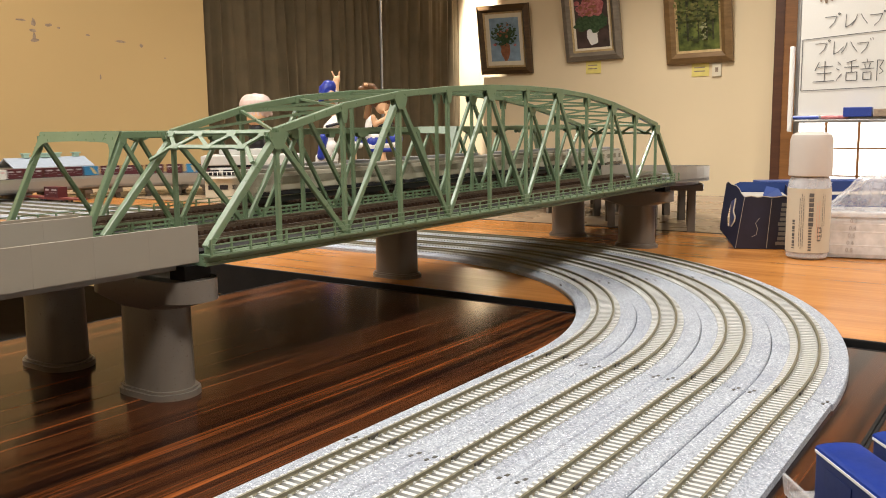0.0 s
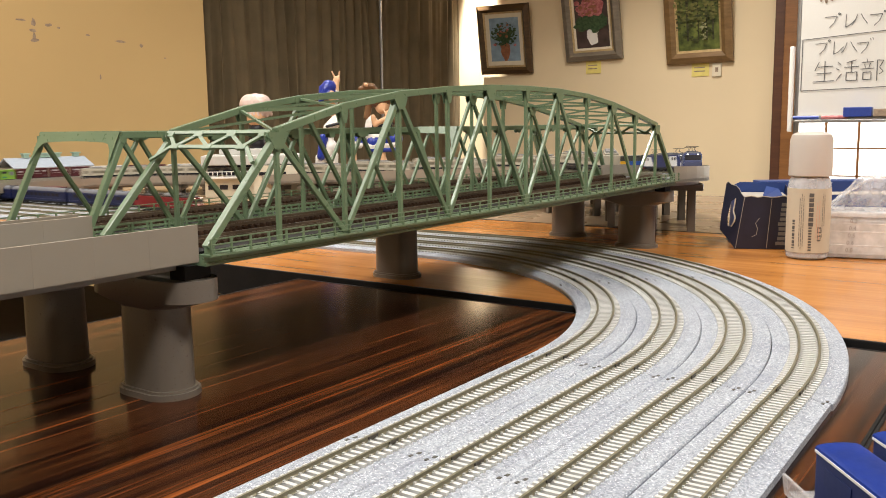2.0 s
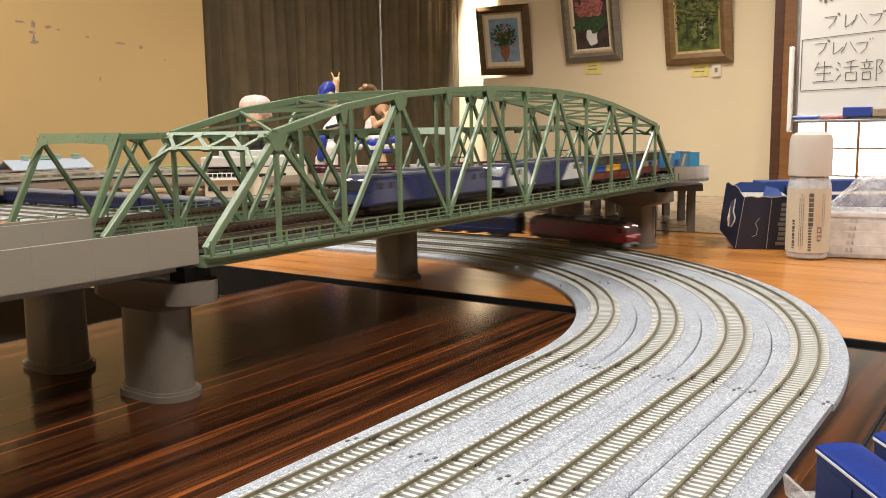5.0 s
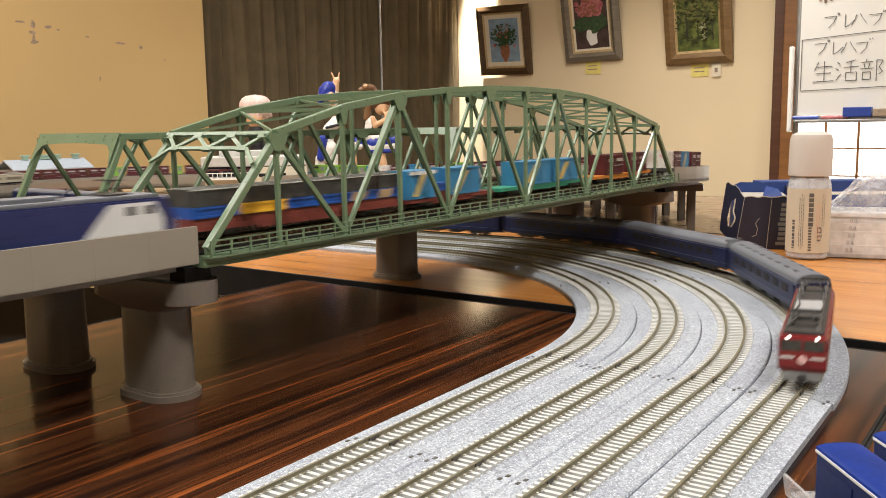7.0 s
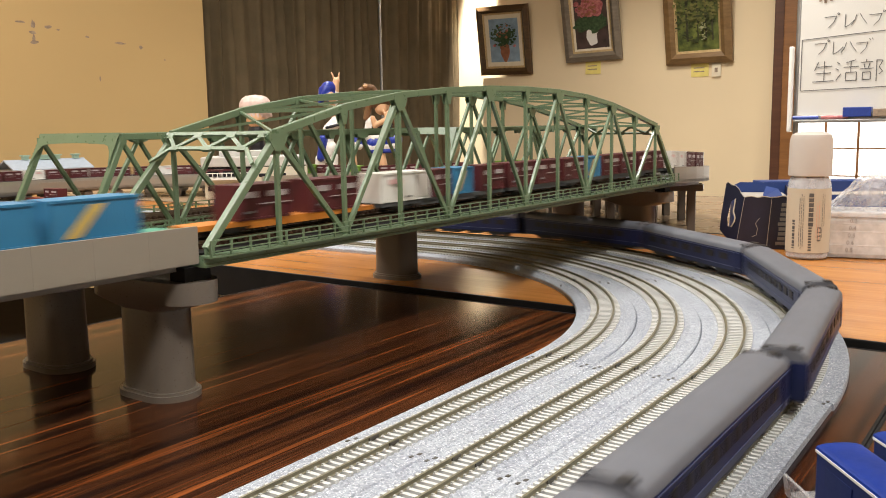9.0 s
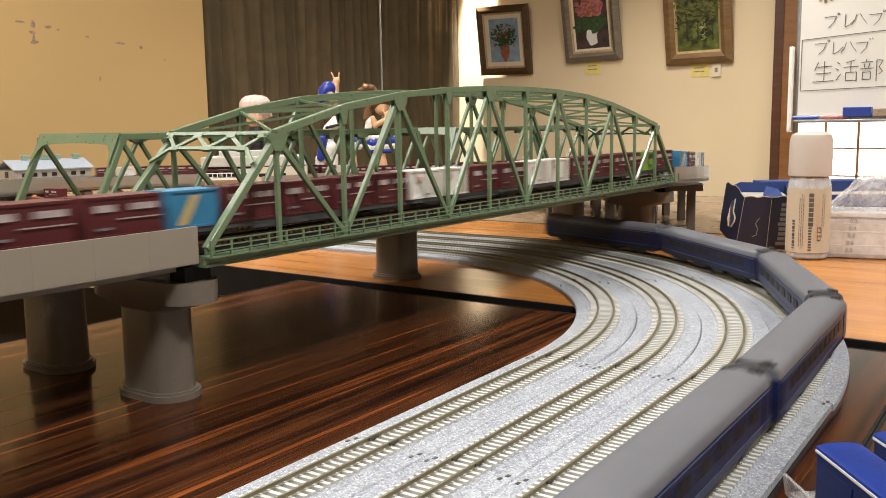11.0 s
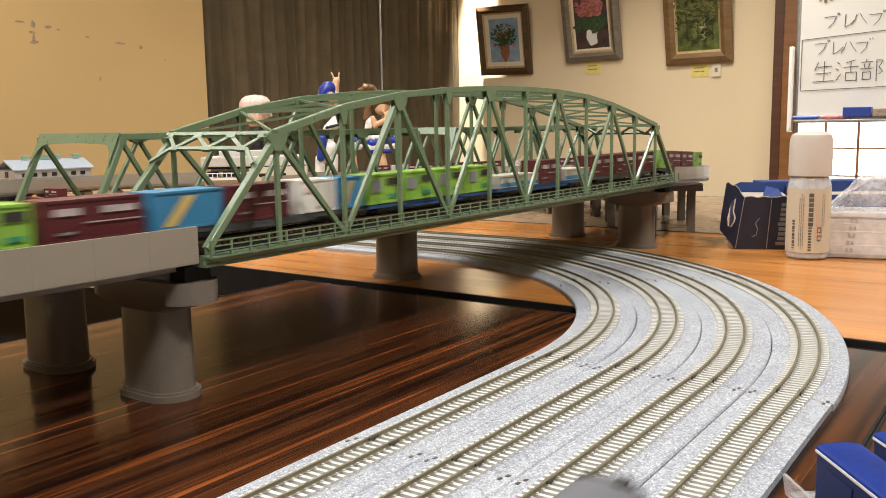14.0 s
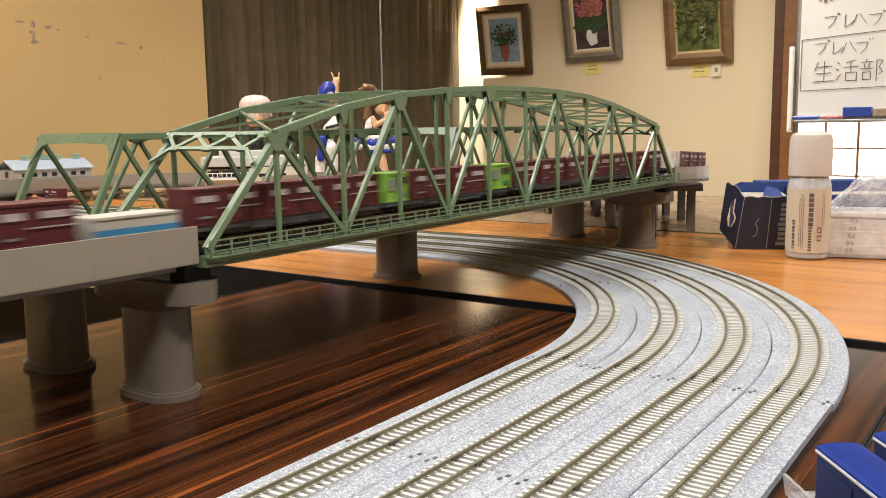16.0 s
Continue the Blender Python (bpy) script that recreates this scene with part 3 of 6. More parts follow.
A0 = radians(TH)
RV, LEAD = 0.3725, 0.034                        # far curve of the viaducts
GRADE, FLAT_AT, LEFT = 0.045, 0.0430, 0.86


def viaduct_point(c, s):
    """Place, drop and heading on a lane c left of the near truss; s along the bridge from its camera end, then round the far curve and down along the back."""
    r = RV + 0.0375 - c
    s1 = 0.56 + LEAD
    s2 = s1 + r * math.pi / 2
    run = LEFT - (RV + 0.0375)
    s3 = s2 + run
    if s <= s1:
        x, y, a = s, c, 0.0
    elif s <= s2:
        a = (s - s1) / r
        x, y = s1 + r * math.sin(a), RV + 0.0375 - r * math.cos(a)
    elif s <= s3:
        x, y, a = s1 + r, RV + 0.0375 + (s - s2), math.pi / 2
    elif s <= s3 + r * math.pi / 2:
        b = (s - s3) / r
        x, y, a = s1 + r * math.cos(b), LEFT + r * math.sin(b), math.pi / 2 + b
    else:
        x, y, a = s1 - (s - s3 - r * math.pi / 2), LEFT + r, math.pi
    z = -min(FLAT_AT, GRADE * max(0.0, s - 0.56))
    return (*bridge_xy(x, y), z, A0 + a)


viaduct([(*bridge_xy(-0.0025 - i * 0.1, 0.0375), 0.0, A0) for i in range(24)][::-1], "grey concrete-look model viaduct carrying a double track", panels=True)
viaduct([viaduct_point(0.0375, 0.5625 + i * 0.03) for i in range(150)], "grey model viaduct curving and sloping down behind the bridges")
viaduct([(*bridge_xy(-0.0005 - i * 0.1, 0.1285), 0.0, A0) for i in range(24)][::-1], "grey concrete-look model viaduct carrying a double track", panels=True)
viaduct([viaduct_point(0.1285, 0.6095 + i * 0.03) for i in range(150)], "grey model viaduct curving and sloping down behind the bridges")


def bent(place, h):
    t = thing("viaduct_pier", place, "brown-grey two-column model viaduct pier", "viaduct pier", "viaduct piers")
    for y in (-0.021, 0.021):
        bm = bmesh.new()
        box(bm, (0, y, h / 2), (0.0075, 0.0085, h), bevel=0.0005)
        part("column", bm, M_PIER, t)
    bm = bmesh.new()
    box(bm, (0, 0, h - 0.0045), (0.014, 0.066, 0.007), bevel=0.0006)
    part("cross_head", bm, M_PIER, t)


for c, s_from, s_to in ((0.0375, 0.70, 3.2), (0.1285, 0.70, 3.2)):
    s = s_from
    while s < s_to:
        x, y, z, a = viaduct_point(c, s)
        bent(Matrix.Translation((x, y, 0)) @ Matrix.Rotation(a, 4, "Z"), 0.0602 + z)
        s += 0.058
for c in (0.0375, 0.1285):
    for s in (-0.28, -0.56, -0.84, -1.12, -1.4, -1.68, -1.96):
        pier(ROOM @ pose(s, c, 0))

# ---- room ----


def walls():
    bm = bmesh.new()
    box(bm, (WALL_X + 0.06, 0, 0.6), (0.12, 9, 2.6))
    solid("wall_north", bm, M_WALL, ROOM, "cream papered wall hung with paintings", "wall", kind="structure")
    bm = bmesh.new()
    box(bm, (1.6, WALL_Y + 0.26, 0.6), (10, 0.12, 2.6))
    solid("wall_west", bm, M_WALL, ROOM, "cream wall behind the curtain", "wall", kind="structure")
    bm = bmesh.new()
    box(bm, (1.6, -4.2, 0.6), (10, 0.12, 2.6))
    solid("wall_east", bm, M_WALL, ROOM, "cream wall", "wall", kind="structure")
    bm = bmesh.new()
    box(bm, (-3.3, 0, 0.6), (0.12, 9, 2.6))
    solid("wall_south", bm, M_WALL, ROOM, "cream wall", "wall", kind="structure")


walls()

# ---- room fittings ----


def curtain():
    t = thing("curtain", ROOM @ pose(0, 2.98, 0), "tall grey-brown pleated curtain hung before the wall", "curtain")
    rng = random.Random(4)
    edges = [2.30, 3.05, 3.72, 4.20, 4.60]
    for x0, x1 in zip(edges, edges[1:]):
        bm = bmesh.new()
        n = int((x1 - x0) / 0.006)
        ph, pts = rng.random() * 6, []
        for i in range(n + 1):
            x = x0 + (x1 - x0) * i / n
            ph += 0.006 * (84 + 26 * math.sin(x * 9 + 2 * math.sin(x * 4)))
            deep = 0.016 + 0.007 * math.sin(x * 23 + 1.5 * math.sin(x * 11))
            pts.append((x, deep * math.sin(ph) + 0.003 * math.sin(2.3 * ph + x * 5)))
        rows = []
        for z, k in ((1.82, 0.75), (1.0, 0.95), (0.3, 1.0), (-0.2, 1.05), (-0.66, 1.1)):
            rows.append([bm.verts.new((x + 0.008 * math.sin(3 * z + x * 7), y * k + 0.006 * math.sin(z * 4 + x * 20), z)) for x, y in pts])
        for a, b in zip(rows, rows[1:]):
            for i in range(n):
                bm.faces.new((a[i], a[i + 1], b[i + 1], b[i]))
        bmesh.ops.solidify(bm, geom=bm.faces[:], thickness=0.002)
        part("curtain_panel", bm, M_CURTAIN, t, smooth=True)
    bm = bmesh.new()
    box(bm, (3.5, 0.01, 1.835), (2.2, 0.05, 0.03), bevel=0.004)
    part("curtain_rail", bm, M_WHITE, t, "white curtain rail")
    bm = bmesh.new()
    cylinder(bm, (3.70, -0.07, 0.75), 0.008, 2.1, 12)
    part("draw_rod", bm, M_STEEL, t, "thin grey draw rod")


curtain()


def wallboard():
    t = thing("wallboard", ROOM @ pose(0, 2.86, 0), "tan papered wall panel with scuffs and old tape marks", "wall panel", kind="structure")
    bm = bmesh.new()
    box(bm, (0.4, 0.06, 0.57), (4.0, 0.12, 2.52), bevel=0.004)
    part("panel", bm, M_WALL_L, t)
    rng = random.Random(9)
    for x, z, w, h in ((1.60, 0.52, 0.018, 0.03), (1.595, 0.49, 0.03, 0.012), (1.60, 0.455, 0.035, 0.014), (1.60, 0.47, 0.012, 0.03), (1.66, 0.515, 0.035, 0.012), (1.70, 0.508, 0.014, 0.008), (1.82, 0.49, 0.018, 0.008), (1.965, 0.475, 0.05, 0.009), (2.065, 0.465, 0.018, 0.014), (1.865, 0.33, 0.007, 0.022), (2.18, 0.42, 0.008, 0.006), (1.55, 0.525, 0.04, 0.008)):
        bm = bmesh.new()
        vs = []
        for i in range(10):
            a = 2 * math.pi * i / 10
            k = 0.75 + 0.5 * rng.random()
            vs.append((x + w / 2 * k * math.cos(a), z + h / 2 * k * math.sin(a)))
        lo = [bm.verts.new((px, -0.0004, pz)) for px, pz in vs]
        f = bm.faces.new(lo)
        e = bmesh.ops.extrude_face_region(bm, geom=[f])
        bmesh.ops.translate(bm, verts=[v for v in e["geom"] if isinstance(v, bmesh.types.BMVert)], vec=(0, 0.0003, 0))
        part("scuff_mark", bm, M_SCUFF, t, "greyish scuff mark")


M_SCUFF = material("grey_scuff", (0.30, 0.22, 0.155), 0.8, spread=0.25, scale=60)
wallboard()

M_FRAME = wood("dark_gilt_frame", [(0.3, (0.05, 0.025, 0.010)), (0.7, (0.12, 0.065, 0.022))], 6, 50, 0.35)
M_FRAME2 = wood("grey_brown_frame", [(0.3, (0.15, 0.12, 0.088)), (0.7, (0.25, 0.205, 0.15))], 6, 50, 0.4)
M_FRAME3 = wood("gilt_brown_frame", [(0.3, (0.17, 0.095, 0.036)), (0.7, (0.28, 0.165, 0.066))], 6, 50, 0.4)
M_GILT = material("gilt_fillet", (0.55, 0.40, 0.2), 0.35, metal=0.4, spread=0.15, scale=90)
M_MAT = material("cream_mount", (0.72, 0.63, 0.47), 0.7, spread=0.04)
M_SKYPAINT = material("blue_grey_paint", (0.27, 0.37, 0.46), 0.25, spread=0.15, scale=30, bump=0.1)
M_DARKPAINT = material("brown_black_paint", (0.07, 0.045, 0.04), 0.4, spread=0.4, scale=20, bump=0.1)
M_FOREST = material("mottled_green_paint", (0.17, 0.2, 0.045), 0.45, scale=26, colour2=(0.03, 0.045, 0.012), bump=0.2)
M_LEAFPAINT = material("leaf_green_paint", (0.07, 0.12, 0.05), 0.5, scale=80, colour2=(0.02, 0.05, 0.02), bump=0.2)
M_PINKPAINT = material("pink_paint", (0.62, 0.26, 0.25), 0.5, scale=70, colour2=(0.34, 0.07, 0.08), bump=0.2)
M_POTPAINT = material("terracotta_paint", (0.30, 0.12, 0.06), 0.5, scale=60, spread=0.25)
M_LIGHTG = material("pale_green_paint", (0.30, 0.30, 0.16), 0.5, spread=0.3, scale=60)
M_TRUNKPAINT = material("dark_trunk_paint", (0.05, 0.05, 0.025), 0.5, spread=0.3)
M_NOTE = material("yellow_note_paper", (0.75, 0.62, 0.18), 0.7, spread=0.04)
M_INK = material("black_marker_ink", (0.10, 0.095, 0.095), 0.5, spread=0.15)


def blob(bm, y, z, ry, rz, rng, lift, n=14):
    vs = []
    for i in range(n):
        a = 2 * math.pi * i / n
        k = 0.8 + 0.4 * rng.random()
        vs.append(bm.verts.new((-lift, y + ry * k * math.cos(a), z + rz * k * math.sin(a))))
    f = bm.faces.new(vs)
    e = bmesh.ops.extrude_face_region(bm, geom=[f])
    bmesh.ops.translate(bm, verts=[v for v in e["geom"] if isinstance(v, bmesh.types.BMVert)], vec=(0.0006, 0, 0))


def painting(y0, y1, z0, z1, frame_mat, rim, mount, canvas_mat, label, tilt=0.0):
    """On the picture wall, facing -x."""
    t = thing("painting", ROOM @ pose(WALL_X - 0.002 - 0.092 * (z1 - z0), (y0 + y1) / 2, (z0 + z1) / 2) @ pose(0, 0, 0, tilt, -10.5, 0), label, "painting", "framed paintings")
    w, h = y1 - y0, z1 - z0

    def ring(a, b, x0, x1, name, mat):
        bm = bmesh.new()
        vo, vi = [], []
        for sy, sz in ((-1, -1), (1, -1), (1, 1), (-1, 1)):
            vo.append(((w / 2 - a) * sy, (h / 2 - a) * sz))
            vi.append(((w / 2 - b) * sy, (h / 2 - b) * sz))
        layers = [(vo, 0.0), (vo, x0), (vi, x1), (vi, 0.0)]
        rows = [[bm.verts.new((-x, p[0], p[1])) for p in ps] for ps, x in layers]
        for k in range(4):
            r0, r1 = rows[k], rows[(k + 1) % 4]
            for i in range(4):
                bm.faces.new((r0[i], r0[(i + 1) % 4], r1[(i + 1) % 4], r1[i]))
        part(name, bm, mat, t)

    ring(0.0, rim * 0.6, 0.022, 0.034, "frame", frame_mat)
    ring(rim * 0.6, rim, 0.034, 0.020, "inner_frame", frame_mat)
    ring(rim, rim + 0.012, 0.018, 0.014, "fillet", M_GILT)
    if mount:
        ring(rim + 0.012, rim + 0.012 + mount, 0.014, 0.011, "mount", M_MAT)
    bm = bmesh.new()
    i = rim + 0.011 + mount
    box(bm, (-0.005, 0, 0), (0.008, w - 2 * i, h - 2 * i))
    part("canvas", bm, canvas_mat, t, "painted canvas")
    return t


rng = random.Random(12)
p1 = painting(2.42, 2.79, 0.438, 0.862, M_FRAME, 0.042, 0.025, M_SKYPAINT, "painting of a potted plant in a dark brown frame", 1.2)
for mat, name, items in ((M_LEAFPAINT, "painted_foliage", [(0.0, 0.005, 0.035, 0.03), (-0.02, 0.03, 0.025, 0.03), (0.025, 0.03, 0.025, 0.03)]), (M_POTPAINT, "painted_pot", [(0.0, -0.075, 0.032, 0.055), (0.0, -0.04, 0.036, 0.02)]), (M_PINKPAINT, "painted_bouquet", [(-0.075, -0.035, 0.010, 0.008), (0.07, -0.03, 0.012, 0.009), (0.02, 0.05, 0.008, 0.007), (-0.03, 0.06, 0.008, 0.007)])):
    bm = bmesh.new()
    for k, (y, z, a, b) in enumerate(items):
        blob(bm, y, z, a, b, rng, 0.0105 + 0.0012 * k + (0.004 if name == "painted_bouquet" else 0))
    part(name, bm, mat, p1)
rl2 = random.Random(5)


def scatter(parent, mat, name, n, y, z, ry, rz, size, lift):
    """Many small brush dabs inside an oval."""
    bm = bmesh.new()
    for i in range(n):
        a, d = rl2.random() * 6.283, math.sqrt(rl2.random())
        k = size * (0.5 + rl2.random())
        blob(bm, y + ry * d * math.cos(a), z + rz * d * math.sin(a), k, k * (0.4 + 0.5 * rl2.random()), rl2, lift + 0.00009 * i, 7)
    part(name, bm, mat, parent)


scatter(p1, M_LEAFPAINT, "foliage_paint", 110, 0.0, 0.03, 0.092, 0.070, 0.0085, 0.0105)
scatter(p1, M_POTPAINT, "stem_paint", 14, 0.0, 0.06, 0.06, 0.05, 0.008, 0.0205)
p2 = painting(1.83, 2.19, 0.490, 0.925, M_FRAME2, 0.05, 0.012, M_DARKPAINT, "painting of pink flowers in a white vase, grey-brown frame", -1.0)
for mat, name, items in ((M_LEAFPAINT, "painted_foliage", [(0.01, 0.0, 0.075, 0.04), (-0.045, 0.015, 0.05, 0.04), (0.06, 0.01, 0.045, 0.03)]), (M_WHITE, "painted_vase", [(0.0, -0.100, 0.030, 0.030), (0.0, -0.075, 0.035, 0.034), (0.0, -0.055, 0.037, 0.022)]), (M_PINKPAINT, "painted_bouquet", [(0.045, 0.075, 0.04, 0.04), (-0.04, 0.085, 0.045, 0.045), (0.0, 0.12, 0.05, 0.04), (0.01, 0.07, 0.035, 0.035)])):
    bm = bmesh.new()
    for k, (y, z, a, b) in enumerate(items):
        blob(bm, y, z, a, b, rng, 0.0105 + 0.0012 * k + (0.004 if name == "painted_bouquet" else 0))
    part(name, bm, mat, p2)
scatter(p2, M_LEAFPAINT, "foliage_paint", 40, 0.01, 0.0, 0.1, 0.045, 0.018, 0.0145)
scatter(p2, M_PINKPAINT, "petal_paint", 40, 0.01, 0.09, 0.085, 0.05, 0.013, 0.0195)
scatter(p2, M_POTPAINT, "petal_shade", 22, 0.01, 0.085, 0.06, 0.045, 0.009, 0.0235)
p3 = painting(1.19, 1.56, 0.442, 0.905, M_FRAME3, 0.058, 0.0, M_FOREST, "painting of a green wood in a wide gilt-brown frame", -0.6)
bm = bmesh.new()
for y, w in ((0.06, 0.012), (-0.045, 0.009), (0.0, 0.006), (-0.08, 0.01)):
    box(bm, (-0.0098, y, 0.02), (0.0012, w, 0.26))
part("painted_wood", bm, M_TRUNKPAINT, p3)
M_OLIVE = material("olive_green_paint", (0.20, 0.19, 0.055), 0.5, scale=50, colour2=(0.09, 0.10, 0.028), bump=0.2)
M_DEEPG = material("deep_green_paint", (0.055, 0.065, 0.022), 0.5, spread=0.3, scale=60)
scatter(p3, M_OLIVE, "foliage_paint", 170, 0.0, 0.09, 0.13, 0.11, 0.009, 0.0112)
scatter(p3, M_DEEPG, "shade_paint", 110, 0.02, 0.0, 0.12, 0.12, 0.007, 0.0118)
scatter(p3, M_LIGHTG, "light_paint", 26, -0.035, -0.06, 0.02, 0.05, 0.005, 0.0300)

for y, z in ((2.018, 0.452), (1.372, 0.408)):
    t = thing("note_card", ROOM @ pose(WALL_X - 0.0015, y, z, 0, 0, 0), "small yellow paper note on the wall below a painting", "note", "notes")
    bm = bmesh.new()
    box(bm, (-0.002, 0, 0), (0.0012, 0.098, 0.072))
    part("paper", bm, M_NOTE, t)
    bm = bmesh.new()
    for k in range(2):
        box(bm, (-0.0031, 0.005, 0.012 - 0.02 * k), (0.0008, 0.06, 0.006))
    part("writing", bm, M_SCUFF, t)
t = thing("wall_switch", ROOM @ pose(WALL_X - 0.001, 1.279, 0.404), "cream light switch on the wall", "switch")
bm = bmesh.new()
box(bm, (-0.005, 0, 0), (0.01, 0.05, 0.072), bevel=0.002)
part("plate", bm, M_MAT, t)
bm = bmesh.new()
box(bm, (-0.011, 0, 0), (0.004, 0.016, 0.024), bevel=0.001)
part("rocker", bm, M_SCUFF, t)

# post, lit paper window and whiteboard
bm = bmesh.new()
box(bm, (WALL_X - 0.03, 0.940, 0.58), (0.07, 0.05, 2.5), bevel=0.004)
solid("door_post", bm, M_POST_D, ROOM, "dark brown wooden post at the wall's end", "post", kind="structure")
bm = bmesh.new()
box(bm, (WALL_X - 0.035, 0.880, 0.58), (0.08, 0.068, 2.5), bevel=0.004)
solid("window_post", bm, M_POST, ROOM, "brown wooden window post", "post", kind="structure")


def paper_window():
    t = thing("window_1", ROOM @ pose(WALL_X - 0.02, 0.2, 0), "bright paper-screened window with thin wooden bars", "window", kind="structure")
    bm = bmesh.new()
    box(bm, (0.0, 0, 0.42), (0.01, 1.33, 1.6))
    part("paper_pane", bm, M_SCREEN, t, "white paper lit by daylight")
    for y in (0.64, 0.50, 0.345, 0.19, 0.035, -0.12, -0.275, -0.43, -0.585):
        bm = bmesh.new()
        box(bm, (-0.009, y, 0.42), (0.010, 0.011, 1.6))
        part("upright_bar", bm, M_POST, t)
    for z in (-0.36, -0.16, -0.02, 0.12, 0.28, 0.44, 0.6, 0.76):
        bm = bmesh.new()
        box(bm, (-0.011, 0, z), (0.010, 1.33, 0.007))
        part("cross_bar", bm, M_POST, t)


paper_window()


def lettering(text, size, mat, parent, m, name):
    cu = bpy.data.curves.new(name, "FONT")
    cu.body, cu.size, cu.extrude = text, size, 0.0004
    tmp = bpy.data.objects.new(name, cu)
    scene.collection.objects.link(tmp)
    dg = bpy.context.evaluated_depsgraph_get()
    me = bpy.data.meshes.new_from_object(tmp.evaluated_get(dg))
    bpy.data.objects.remove(tmp)
    me.materials.clear()
    me.materials.append(mat)
    ob = new(name, me)
    ob.parent = parent
    ob.matrix_local = m
    return ob


def strokes(lines, size, mat, parent, m, name, thick=0.07):
    """Hand-drawn lines on a unit square, as thin ink bars."""
    bm = bmesh.new()
    for line in lines:
        for (xa, ya), (xb, yb) in zip(line, line[1:]):
            beam(bm, (xa * size, ya * size, 0.0006), (xb * size, yb * size, 0.0006), thick * size, 0.0006, (ya - yb, xb - xa, 0))
    ob = part(name, bm, mat, parent)
    ob.matrix_local = m
    return ob


PU = [[(0.05, 0.75), (0.75, 0.78), (0.6, 0.4), (0.3, 0.1)], [(0.85, 0.98), (0.95, 0.92), (0.88, 0.85), (0.8, 0.91), (0.85, 0.98)]]
RE = [[(0.3, 0.9), (0.28, 0.12), (0.55, 0.25), (0.85, 0.55)]]
HA = [[(0.35, 0.75), (0.25, 0.4), (0.05, 0.12)], [(0.55, 0.78), (0.7, 0.5), (0.95, 0.15)]]
BU = [[(0.05, 0.72), (0.7, 0.75), (0.6, 0.4), (0.3, 0.08)], [(0.78, 0.98), (0.85, 0.85)], [(0.92, 1.0), (0.99, 0.88)]]
SEI = [[(0.3, 0.95), (0.12, 0.55)], [(0.25, 0.72), (0.9, 0.74)], [(0.55, 0.98), (0.55, 0.05)], [(0.2, 0.42), (0.85, 0.44)], [(0.05, 0.05), (0.97, 0.08)]]
KATSU = [[(0.08, 0.9), (0.2, 0.8)], [(0.02, 0.62), (0.16, 0.54)], [(0.04, 0.08), (0.25, 0.38)], [(0.85, 0.97), (0.45, 0.86)], [(0.35, 0.66), (0.98, 0.68)], [(0.66, 0.9), (0.66, 0.42)], [(0.45, 0.42), (0.45, 0.06), (0.9, 0.06), (0.9, 0.43), (0.45, 0.42)]]
BU2 = [[(0.28, 0.99), (0.28, 0.86)], [(0.05, 0.84), (0.55, 0.86)], [(0.18, 0.78), (0.22, 0.6)], [(0.42, 0.8), (0.36, 0.6)], [(0.02, 0.55), (0.58, 0.57)], [(0.13, 0.4), (0.13, 0.08), (0.46, 0.08), (0.46, 0.41), (0.13, 0.4)], [(0.7, 0.0), (0.7, 0.92), (0.95, 0.9), (0.8, 0.6), (0.95, 0.42), (0.8, 0.3)]]


